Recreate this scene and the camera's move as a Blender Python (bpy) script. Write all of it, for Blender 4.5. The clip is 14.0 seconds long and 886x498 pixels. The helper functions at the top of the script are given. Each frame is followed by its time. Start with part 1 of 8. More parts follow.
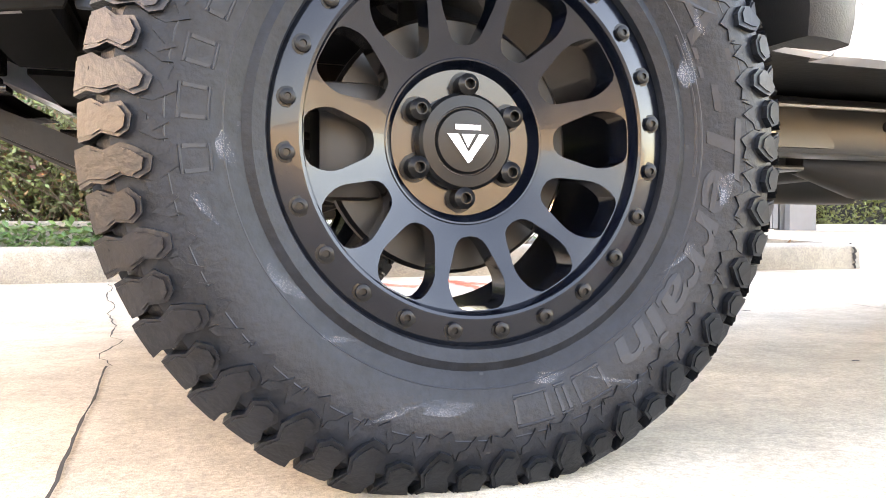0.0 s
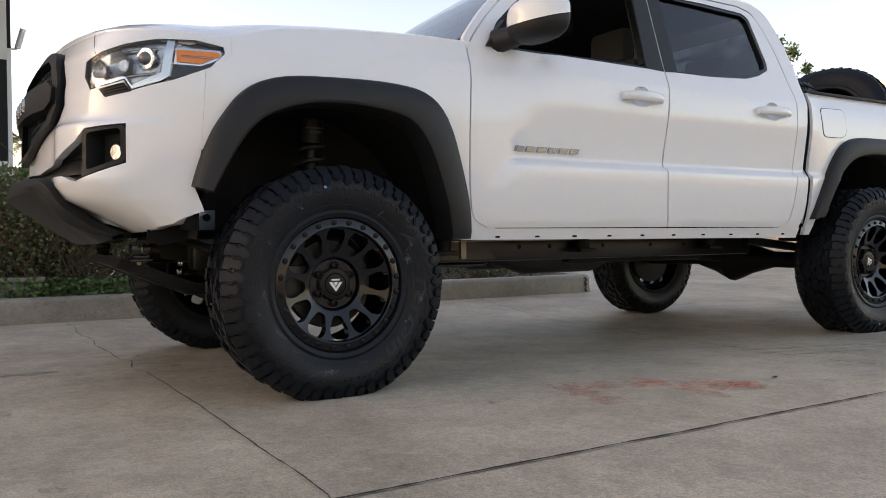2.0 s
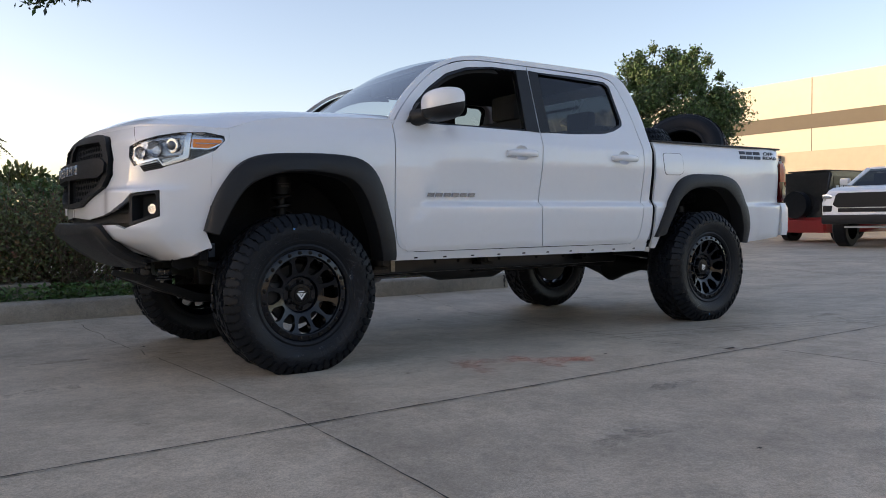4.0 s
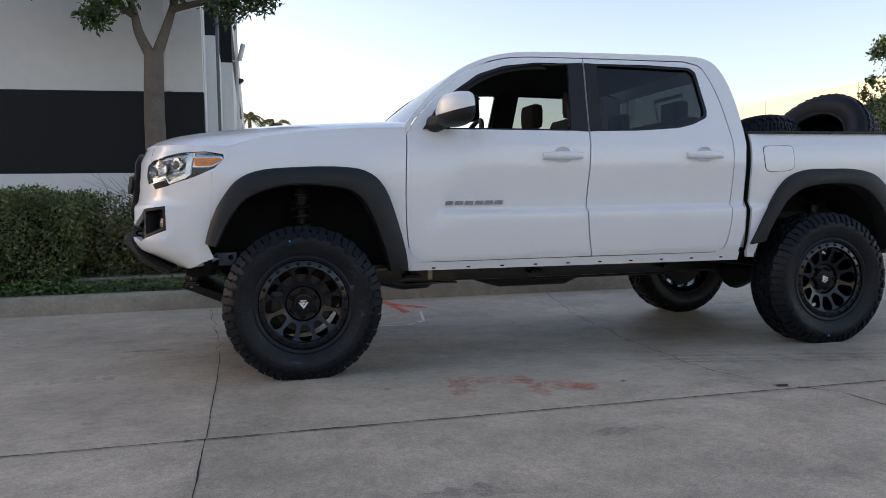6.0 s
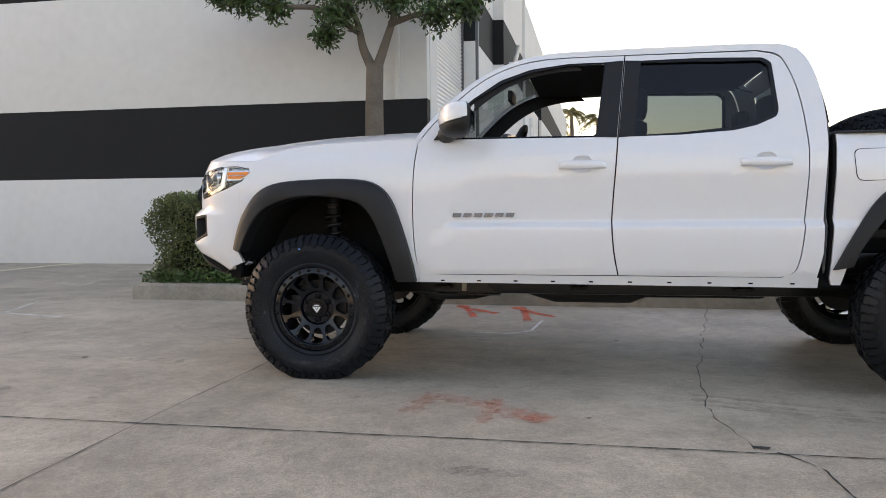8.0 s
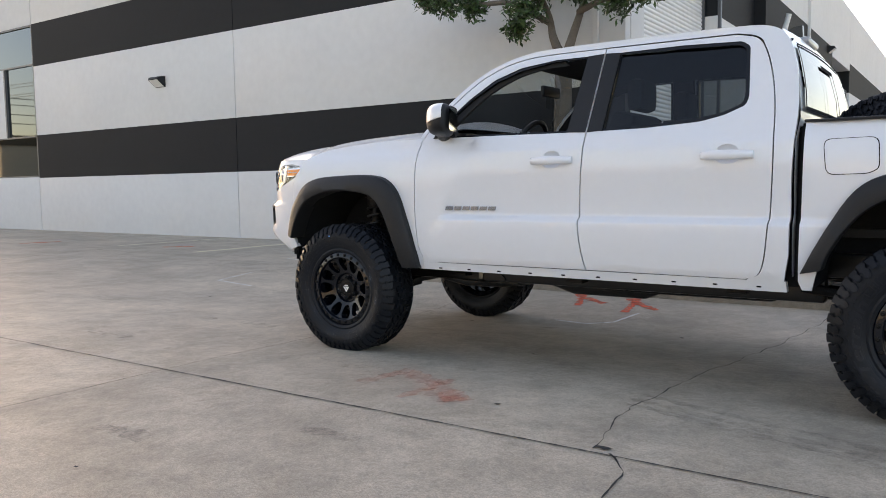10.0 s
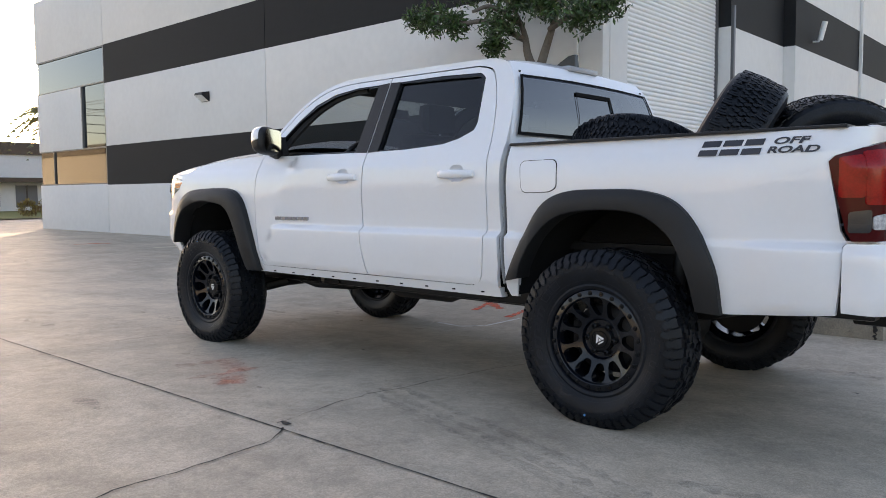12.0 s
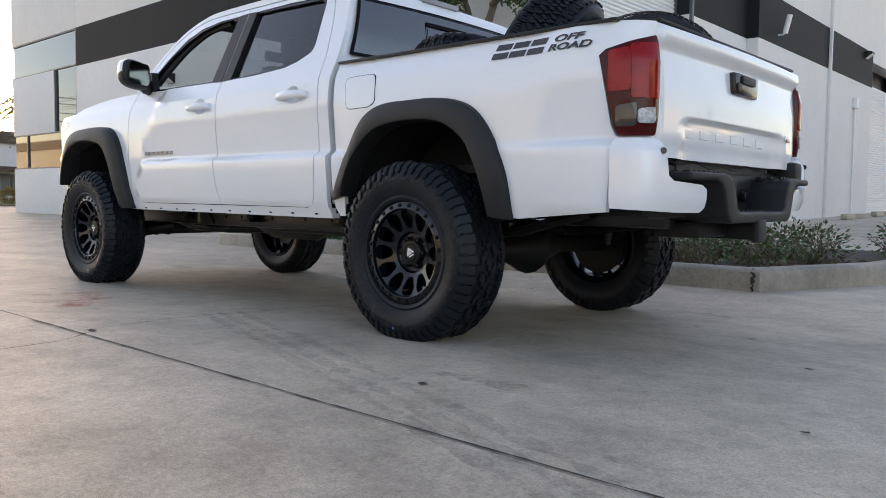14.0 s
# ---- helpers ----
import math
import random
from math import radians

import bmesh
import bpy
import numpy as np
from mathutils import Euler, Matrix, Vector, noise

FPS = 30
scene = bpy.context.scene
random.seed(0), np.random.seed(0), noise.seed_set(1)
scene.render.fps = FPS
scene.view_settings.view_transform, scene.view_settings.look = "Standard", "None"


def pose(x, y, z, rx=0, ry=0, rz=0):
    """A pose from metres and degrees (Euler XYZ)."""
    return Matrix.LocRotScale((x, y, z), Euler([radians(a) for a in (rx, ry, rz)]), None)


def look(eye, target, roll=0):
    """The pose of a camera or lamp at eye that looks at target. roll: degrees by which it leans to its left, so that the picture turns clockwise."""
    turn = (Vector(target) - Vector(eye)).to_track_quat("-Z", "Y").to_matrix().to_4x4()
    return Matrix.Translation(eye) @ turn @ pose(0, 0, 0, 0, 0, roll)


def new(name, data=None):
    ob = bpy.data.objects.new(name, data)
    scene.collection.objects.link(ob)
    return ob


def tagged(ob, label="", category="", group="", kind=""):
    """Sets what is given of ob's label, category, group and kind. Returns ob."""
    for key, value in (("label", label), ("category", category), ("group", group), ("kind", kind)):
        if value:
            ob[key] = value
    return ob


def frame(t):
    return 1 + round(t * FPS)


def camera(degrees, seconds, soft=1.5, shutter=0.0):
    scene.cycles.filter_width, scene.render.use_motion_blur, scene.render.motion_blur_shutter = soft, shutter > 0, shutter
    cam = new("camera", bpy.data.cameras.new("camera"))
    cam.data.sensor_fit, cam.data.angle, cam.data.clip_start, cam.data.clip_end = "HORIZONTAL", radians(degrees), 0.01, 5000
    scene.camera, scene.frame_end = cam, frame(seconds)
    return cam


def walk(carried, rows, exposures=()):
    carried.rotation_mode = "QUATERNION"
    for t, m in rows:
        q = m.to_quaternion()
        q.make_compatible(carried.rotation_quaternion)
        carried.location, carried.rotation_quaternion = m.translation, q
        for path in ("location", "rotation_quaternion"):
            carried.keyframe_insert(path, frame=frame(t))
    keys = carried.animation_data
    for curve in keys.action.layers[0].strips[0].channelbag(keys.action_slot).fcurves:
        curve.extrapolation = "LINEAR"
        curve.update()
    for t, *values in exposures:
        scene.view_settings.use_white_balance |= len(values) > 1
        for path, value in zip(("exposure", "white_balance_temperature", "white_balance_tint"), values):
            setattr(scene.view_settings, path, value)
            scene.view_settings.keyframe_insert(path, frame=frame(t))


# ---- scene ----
cam = camera(59.4, 14.0, soft=0.9)
PATH = [
    (0, (-0.319, -0.870, 0.311), (0.319, 1.025, 0.239), 0.3),
    (0.5, (-0.484, -1.242, 0.294), (0.137, 0.658, 0.238), 0.3),
    (1, (-0.639, -1.712, 0.345), (-0.046, 0.197, 0.299), 0.1),
    (1.5, (-0.818, -2.197, 0.453), (-0.122, -0.322, 0.412), 0.0),
    (2, (-1.064, -2.57, 0.586), (-0.05, -0.847, 0.543), -0.4),
    (2.5, (-1.363, -3.008, 0.645), (-0.224, -1.364, 0.609), -0.6),
    (3, (-1.687, -3.322, 0.683), (-0.528, -1.694, 0.627), -0.2),
    (3.2, (-1.766, -3.395, 0.692), (-0.601, -1.771, 0.635), -0.3),
    (5.3, (-0.885, -4.09, 0.928), (-0.072, -2.266, 0.809), -1.1),
    (5.5, (-0.713, -4.109, 0.921), (0.012, -2.249, 0.805), -1.0),
    (6, (-0.251, -4.163, 0.94), (0.224, -2.225, 0.815), -1.0),
    (6.5, (0.216, -4.195, 0.958), (0.428, -2.21, 0.831), -0.9),
    (7, (0.682, -4.152, 0.987), (0.695, -2.157, 0.853), -0.9),
    (7.5, (1.103, -4.187, 1.004), (0.967, -2.196, 0.878), -0.7),
    (8, (1.529, -4.146, 1.015), (1.15, -2.186, 0.885), -0.6),
    (8.2, (1.71, -4.13, 1.036), (1.222, -2.196, 0.898), -0.7),
    (10.3, (3.569, -3.685, 1.066), (2.385, -2.081, 0.907), -0.7),
    (10.5, (3.724, -3.626, 1.069), (2.504, -2.049, 0.916), -0.6),
    (11, (4.198, -3.529, 1.08), (2.898, -2.017, 0.932), -0.5),
    (11.5, (4.615, -3.328, 1.096), (3.292, -1.836, 0.945), -0.6),
    (12, (5.053, -3.131, 1.083), (3.726, -1.641, 0.939), -0.4),
    (12.5, (5.348, -2.854, 1.034), (4.024, -1.363, 0.883), -0.3),
    (13, (5.523, -2.658, 0.921), (4.204, -1.161, 0.774), 0.1),
    (13.5, (5.64, -2.578, 0.773), (4.319, -1.082, 0.633), 0.4),
    (14, (5.707, -2.564, 0.656), (4.381, -1.073, 0.525), 0.7),
]
EXPOSURES = [(0.0, 4.88, 9500, 28), (0.5, 3.98, 8650, 24), (1.0, 3.28, 8650, 23.5), (1.5, 2.66, 8600, 23.5), (2.0, 1.93, 9000, 25), (2.5, 1.52, 7900, 24), (3.0, 1.33, 7350, 24), (5.5, 1.47, 7350, 23), (6.5, 1.70, 7700, 24), (7.0, 1.98, 8100, 24.5), (8.0, 2.11, 8500, 24.5), (10.5, 2.08, 8000, 23), (12.0, 2.0, 7750, 23), (14.0, 2.05, 7800, 23.5)]
walk(cam, [(t, look(eye, target, roll)) for t, eye, target, roll in PATH], EXPOSURES)

# ---- world and light: low evening sun behind the warehouse, open sky ----
SUN_EL, SUN_DIR = 9.2, Vector((-0.86, 0.51, 0.0)).normalized()
world = bpy.data.worlds.new("evening_sky")
scene.world = world
world.use_nodes = True
wn = world.node_tree.nodes
sky = wn.new("ShaderNodeTexSky")
sky.sky_type = "NISHITA"
sky.sun_disc = False
sky.sun_elevation = radians(SUN_EL)
sky.sun_rotation = math.atan2(SUN_DIR.x, SUN_DIR.y)
sky.altitude, sky.air_density, sky.dust_density, sky.ozone_density = 50, 0.85, 1.5, 1.2
wn["Background"].inputs["Strength"].default_value = 0.15
world.node_tree.links.new(sky.outputs[0], wn["Background"].inputs["Color"])
sun_data = bpy.data.lights.new("sun", "SUN")
sun_data.energy, sun_data.angle, sun_data.color = 2.0, radians(0.6), (1.0, 0.85, 0.62)
sun = new("sun", sun_data)
sun.matrix_world = look((0, 0, 50), Vector((0, 0, 50)) - SUN_DIR - Vector((0, 0, math.tan(radians(SUN_EL)))))

# ---- materials ----
def material(name, color, rough=0.5, metal=0.0, coat=0.0, vary=0.0, scale=8.0, bump=0.0, bump_scale=60.0, random=0.0, **more):
    """A principled material with two scales of colour variation and a fine relief."""
    m = bpy.data.materials.new(name)
    m.use_nodes = True
    nt = m.node_tree
    b = nt.nodes["Principled BSDF"]
    b.inputs["Base Color"].default_value = (*color, 1)
    b.inputs["Roughness"].default_value = rough
    b.inputs["Metallic"].default_value = metal
    b.inputs["Coat Weight"].default_value = coat
    b.inputs["Coat Roughness"].default_value = 0.03
    for k, v in more.items():
        b.inputs[k.replace("_", " ")].default_value = v
    tc = nt.nodes.new("ShaderNodeTexCoord")
    if vary or random:
        n1, n2 = nt.nodes.new("ShaderNodeTexNoise"), nt.nodes.new("ShaderNodeTexNoise")
        n1.inputs["Scale"].default_value, n2.inputs["Scale"].default_value = scale, scale * 9
        n1.inputs["Detail"].default_value = n2.inputs["Detail"].default_value = 5
        mix = nt.nodes.new("ShaderNodeMath")
        mix.operation = "ADD"
        nt.links.new(tc.outputs["Object"], n1.inputs["Vector"])
        nt.links.new(tc.outputs["Object"], n2.inputs["Vector"])
        nt.links.new(n1.outputs["Fac"], mix.inputs[0])
        nt.links.new(n2.outputs["Fac"], mix.inputs[1])
        rng = nt.nodes.new("ShaderNodeMapRange")
        rng.inputs["From Min"].default_value, rng.inputs["From Max"].default_value = 0.6, 1.4
        rng.inputs["To Min"].default_value, rng.inputs["To Max"].default_value = 1 - vary, 1 + vary
        nt.links.new(mix.outputs[0], rng.inputs["Value"])
        hsv = nt.nodes.new("ShaderNodeHueSaturation")
        hsv.inputs["Color"].default_value = (*color, 1)
        nt.links.new(rng.outputs[0], hsv.inputs["Value"])
        if random:
            geo = nt.nodes.new("ShaderNodeNewGeometry")
            r2 = nt.nodes.new("ShaderNodeMapRange")
            r2.inputs["To Min"].default_value, r2.inputs["To Max"].default_value = 1 - random, 1 + random
            nt.links.new(geo.outputs["Random Per Island"], r2.inputs["Value"])
            mul = nt.nodes.new("ShaderNodeMath")
            mul.operation = "MULTIPLY"
            nt.links.new(rng.outputs[0], mul.inputs[0])
            nt.links.new(r2.outputs[0], mul.inputs[1])
            nt.links.new(mul.outputs[0], hsv.inputs["Value"])
            r3 = nt.nodes.new("ShaderNodeMapRange")
            r3.inputs["To Min"].default_value, r3.inputs["To Max"].default_value = 0.47, 0.52
            nt.links.new(geo.outputs["Random Per Island"], r3.inputs["Value"])
            nt.links.new(r3.outputs[0], hsv.inputs["Hue"])
        nt.links.new(hsv.outputs[0], b.inputs["Base Color"])
    if bump:
        n3, bp = nt.nodes.new("ShaderNodeTexNoise"), nt.nodes.new("ShaderNodeBump")
        n3.inputs["Scale"].default_value, n3.inputs["Detail"].default_value = bump_scale, 6
        bp.inputs["Strength"].default_value, bp.inputs["Distance"].default_value = bump, 0.01
        nt.links.new(tc.outputs["Object"], n3.inputs["Vector"])
        nt.links.new(n3.outputs["Fac"], bp.inputs["Height"])
        nt.links.new(bp.outputs[0], b.inputs["Normal"])
    return m


def concrete(name, light, dark, pale=False):
    """Old broom-finished concrete: patches, stains, speckled aggregate and fine relief."""
    m = bpy.data.materials.new(name)
    m.use_nodes = True
    nt = m.node_tree
    b = nt.nodes["Principled BSDF"]
    tc = nt.nodes.new("ShaderNodeTexCoord")

    def noise_node(scale, detail=6.0, rough=0.6):
        n = nt.nodes.new("ShaderNodeTexNoise")
        n.inputs["Scale"].default_value, n.inputs["Detail"].default_value, n.inputs["Roughness"].default_value = scale, detail, rough
        nt.links.new(tc.outputs["Object"], n.inputs["Vector"])
        return n.outputs["Fac"]

    def ramp(fac, a, z, ca, cz):
        r = nt.nodes.new("ShaderNodeValToRGB")
        r.color_ramp.elements[0].position, r.color_ramp.elements[1].position = a, z
        r.color_ramp.elements[0].color, r.color_ramp.elements[1].color = (*ca, 1), (*cz, 1)
        nt.links.new(fac, r.inputs[0])
        return r.outputs[0]

    def mult(a, c, fac=1.0):
        x = nt.nodes.new("ShaderNodeMix")
        x.data_type, x.blend_type = "RGBA", "MULTIPLY"
        x.inputs["Factor"].default_value = fac
        nt.links.new(a, x.inputs["A"])
        nt.links.new(c, x.inputs["B"])
        return x.outputs["Result"]

    base = ramp(noise_node(0.8), 0.35, 0.65, dark, light)
    col = mult(base, ramp(noise_node(5.0, 8, 0.7), 0.3, 0.62, (0.78, 0.77, 0.75), (1.06, 1.06, 1.05)))
    col = mult(col, ramp(noise_node(120.0, 4, 0.8), 0.38, 0.6, (0.72, 0.72, 0.725), (1.10, 1.10, 1.10)))
    col = mult(col, ramp(noise_node(26.0, 10, 0.75), 0.38, 0.58, (0.87, 0.865, 0.86), (1.06, 1.06, 1.06)))
    col = mult(col, ramp(noise_node(420.0, 2, 0.9), 0.36, 0.58, (0.74, 0.74, 0.745), (1.09, 1.09, 1.09)))
    col = mult(col, ramp(noise_node(2.3, 10, 0.75), 0.28, 0.40, (0.6, 0.58, 0.56), (1, 1, 1)), 0.8)
    col = mult(col, ramp(noise_node(9.0, 12, 0.8), 0.27, 0.36, (0.42, 0.41, 0.40), (1, 1, 1)), 0.9)
    mp = nt.nodes.new("ShaderNodeMapping")
    mp.inputs["Scale"].default_value = (0.7, 1.5, 1.0)
    nt.links.new(tc.outputs["Object"], mp.inputs["Vector"])
    st = nt.nodes.new("ShaderNodeTexNoise")
    st.inputs["Scale"].default_value, st.inputs["Detail"].default_value = 1.6, 9
    nt.links.new(mp.outputs[0], st.inputs["Vector"])
    col = mult(col, ramp(st.outputs["Fac"], 0.36, 0.56, (0.88, 0.875, 0.87), (1.03, 1.03, 1.03)))
    if pale:      # brighter ground left of the joint, put into the colour, fading out further off
        sp, mr = nt.nodes.new("ShaderNodeSeparateXYZ"), nt.nodes.new("ShaderNodeMapRange")
        nt.links.new(tc.outputs["Object"], sp.inputs[0])
        nt.links.new(sp.outputs["X"], mr.inputs["Value"])
        mr.inputs["From Min"].default_value, mr.inputs["From Max"].default_value = -8.0, 2.0
        lit_ground = ramp(mr.outputs[0], 0.2, 0.46, (1.0, 1.0, 1.0), (1.15, 1.14, 1.13))
        els = lit_ground.node.color_ramp.elements
        for at, c in ((0.7535, (1.15, 1.14, 1.13, 1)), (0.7545, (1, 1, 1, 1))):
            els.new(at).color = c
        col = mult(col, lit_ground)
    nt.links.new(col, b.inputs["Base Color"])
    rr = nt.nodes.new("ShaderNodeMapRange")
    rr.inputs["To Min"].default_value, rr.inputs["To Max"].default_value = 0.48, 0.72
    nt.links.new(noise_node(3.0), rr.inputs["Value"])
    nt.links.new(rr.outputs[0], b.inputs["Roughness"])
    bp = nt.nodes.new("ShaderNodeBump")
    bp.inputs["Strength"].default_value, bp.inputs["Distance"].default_value = 0.35, 0.004
    nt.links.new(noise_node(220.0, 4, 0.7), bp.inputs["Height"])
    nt.links.new(bp.outputs[0], b.inputs["Normal"])
    return m


def glass(name, tint, rough=0.0, face_on=0.05, power=4.0):
    """A thin pane: part clear, tinted, with a mirror sheen that grows at flat angles."""
    m = bpy.data.materials.new(name)
    m.use_nodes = True
    nt = m.node_tree
    nt.nodes.remove(nt.nodes["Principled BSDF"])
    t, g, f, x, p, q = (nt.nodes.new(k) for k in ("ShaderNodeBsdfTransparent", "ShaderNodeBsdfGlossy", "ShaderNodeLayerWeight", "ShaderNodeMixShader", "ShaderNodeMath", "ShaderNodeMath"))
    t.inputs["Color"].default_value = (*tint, 1)
    g.inputs["Roughness"].default_value = rough
    f.inputs["Blend"].default_value = 0.5
    p.operation, q.operation = "POWER", "MULTIPLY_ADD"
    p.inputs[1].default_value = power
    q.inputs[1].default_value, q.inputs[2].default_value = 1 - face_on, face_on
    nt.links.new(f.outputs["Facing"], p.inputs[0])
    nt.links.new(p.outputs[0], q.inputs[0])
    nt.links.new(q.outputs[0], x.inputs["Fac"])
    nt.links.new(t.outputs[0], x.inputs[1])
    nt.links.new(g.outputs[0], x.inputs[2])
    nt.links.new(x.outputs[0], nt.nodes["Material Output"].inputs["Surface"])
    return m


PAINT = material("white_car_paint", (0.74, 0.75, 0.77), 0.35, coat=1.0, vary=0.015, scale=3)
# near-black, also stands in for the shade inside gaps and holes
GAP = material("dark_gap", (0.008, 0.008, 0.0085), 0.9, Specular_IOR_Level=0.1)
PLASTIC = material("black_textured_plastic", (0.0125, 0.013, 0.0142), 0.5, vary=0.15, scale=10, Specular_IOR_Level=0.32, bump=0.15, bump_scale=400)
GLOSSBLACK = material("gloss_black", (0.008, 0.008, 0.009), 0.2, coat=0.1, Specular_IOR_Level=0.35)
# blue cast in rubber and alloy: sky reflection put into the base colour
RUBBER = material("black_rubber", (0.0064, 0.0082, 0.0114), 0.46, Specular_IOR_Level=0.22, vary=0.6, scale=11, bump=0.15, bump_scale=140)
RIM = material("satin_black_alloy", (0.002, 0.0032, 0.0062), 0.20, coat=0.2, Specular_IOR_Level=0.32)
RAIL = material("black_frame_paint", (0.006, 0.0058, 0.0056), 0.30, Specular_IOR_Level=0.4, vary=0.3, scale=8)
SILVER = material("silver_badge", (0.36, 0.37, 0.39), 0.25, metal=0.8)
STEEL = material("bright_steel", (0.6, 0.6, 0.6), 0.25, metal=1.0)
CHROME = material("chrome", (0.75, 0.75, 0.76), 0.12, metal=1.0)
FRAMEBLACK = material("black_chassis_paint", (0.006, 0.0062, 0.0068), 0.5, Specular_IOR_Level=0.25, vary=0.3, scale=12, bump=0.1)
DARKGLASS = glass("dark_tinted_glass", (0.34, 0.37, 0.37))
CLEARGLASS = glass("clear_glass", (0.80, 0.86, 0.84), face_on=0.04, power=6.0)
LAMPGLASS = glass("clear_lamp_lens", (0.95, 0.96, 0.97), face_on=0.03)
REARGLASS = glass("lightly_tinted_glass", (0.09, 0.11, 0.13), face_on=0.20)
SCREENGLASS = glass("windscreen_glass", (0.78, 0.84, 0.84), face_on=0.25, power=3.0)
REDGLASS = material("red_lamp_lens", (0.27, 0.004, 0.004), 0.12, coat=0.2, Specular_IOR_Level=0.2, vary=0.35, scale=14)
DARKRED = material("smoked_red_lens", (0.060, 0.0022, 0.0030), 0.15, coat=0.15, Specular_IOR_Level=0.15)
AMBER = material("amber_lens", (0.90, 0.22, 0.01), 0.2, coat=0.15)
CLOTH = material("black_seat_cloth", (0.02, 0.02, 0.021), 0.9, bump=0.2)
CONCRETE = concrete("weathered_concrete_slab", (0.58, 0.493, 0.386), (0.418, 0.357, 0.282), pale=True)
KERBMAT = concrete("kerb_concrete", (0.45, 0.395, 0.32), (0.22, 0.195, 0.16))
WALLWHITE = material("white_painted_concrete_wall", (0.64, 0.63, 0.615), 0.75, vary=0.05, scale=0.7, bump=0.15, bump_scale=60)
WALLBLACK = material("black_painted_band", (0.011, 0.0115, 0.013), 0.7, Specular_IOR_Level=0.25, vary=0.12, scale=0.9, bump=0.1)
JOINT = material("dark_joint_filler", (0.032, 0.030, 0.028), 0.9, vary=0.3)
SHUTTER = material("white_steel_shutter", (0.72, 0.72, 0.71), 0.4, vary=0.04, scale=2)
DARKPANE = material("dark_office_glass", (0.13, 0.125, 0.12), 0.03, metal=1.0)
MIRRORGLASS = material("mirror_window_glass", (0.105, 0.125, 0.14), 0.03, metal=1.0)
MULLION = material("grey_aluminium", (0.12, 0.12, 0.125), 0.4, metal=0.6)
BARK = material("grey_bark", (0.135, 0.11, 0.088), 0.85, vary=0.3, scale=6, bump=0.6, bump_scale=30)
LEAF = material("dark_green_leaf", (0.06, 0.11, 0.034), 0.45, vary=0.25, scale=3, random=0.5)
TREELEAF = material("glossy_dark_tree_leaf", (0.040, 0.078, 0.022), 0.38, vary=0.25, scale=3, random=0.6)
HEDGELEAF = material("hedge_leaf", (0.105, 0.125, 0.04), 0.5, vary=0.25, scale=3, random=0.55)
DRYLEAF = material("dry_brown_leaf", (0.16, 0.085, 0.04), 0.7, vary=0.3, scale=3, random=0.5)
IVY = material("ivy_leaf", (0.06, 0.12, 0.03), 0.45, vary=0.25, scale=3, random=0.4)
TWIG = material("brown_twig", (0.12, 0.085, 0.055), 0.8)
SOIL = material("dark_mulch_soil", (0.06, 0.045, 0.033), 0.95, vary=0.4, scale=6, bump=0.9, bump_scale=25)
BEIGE = material("beige_painted_wall", (0.52, 0.49, 0.395), 0.8, vary=0.05, scale=0.4)
BROWNBAND = material("brown_painted_band", (0.115, 0.098, 0.07), 0.8, vary=0.05, scale=0.4)
GREYWALL = material("grey_wall", (0.16, 0.16, 0.165), 0.8, vary=0.08, scale=0.6)
REDPAINT = material("red_car_paint", (0.35, 0.02, 0.02), 0.3, coat=0.8)
BLACKPAINT = material("black_car_paint", (0.02, 0.02, 0.021), 0.25, coat=0.6)
GRASS = material("dry_grass", (0.22, 0.20, 0.06), 0.9, vary=0.3, scale=4)


# ---- mesh helpers ----
def tidy(bm, angle=35.0):
    for f in bm.faces:
        f.smooth = True
    me = bpy.data.meshes.new("mesh")
    bm.to_mesh(me)
    bm.free()
    me.set_sharp_from_angle(angle=radians(angle))
    if "pn" in me.attributes:      # laid panels keep the normals of the surface that they lie on
        pn = [Vector(d.vector) for d in me.attributes["pn"].data]
        loops = []
        for p in me.polygons:
            for v in p.vertices:
                loops.append(tuple(pn[v]) if pn[v].dot(p.normal) > 0.75 else (0.0, 0.0, 0.0))
        me.normals_split_custom_set(loops)
    return me


def part(name, bm, mat, parent=None, label="", m=None, angle=35.0):
    """One mesh object of that name, under a thing or a part."""
    me = bm if isinstance(bm, bpy.types.Mesh) else tidy(bm, angle)
    me.name = name
    if not me.materials:
        me.materials.append(mat)
    ob = new(name, me)
    if m is not None:
        ob.matrix_world = m
    if parent is not None:
        ob.parent = parent
    if label:
        ob["label"] = label
    return ob


def thing(name, label, category, group="", m=None, kind=""):
    ob = new(name)
    ob.empty_display_size = 0.1
    if m is not None:
        ob.matrix_world = m
    return tagged(ob, label, category, group, kind)


def box(bm, x0, x1, y0, y1, z0, z1, bevel=0.0, m=None):
    vs = bmesh.ops.create_cube(bm, size=1.0)["verts"]
    for v in vs:
        v.co = Vector((x0 + (v.co.x + 0.5) * (x1 - x0), y0 + (v.co.y + 0.5) * (y1 - y0), z0 + (v.co.z + 0.5) * (z1 - z0)))
    if bevel:
        es = list({e for v in vs for e in v.link_edges})
        r = bmesh.ops.bevel(bm, geom=es, offset=bevel, segments=2, affect="EDGES", profile=0.6)
        vs = [v for v in r["verts"]]
    if m is not None:
        bmesh.ops.transform(bm, matrix=m, verts=list({v for v in vs}))
    return bm


def boxes(*args, bevel=0.0):
    bm = bmesh.new()
    for a in args:
        box(bm, *a, bevel=bevel)
    return bm


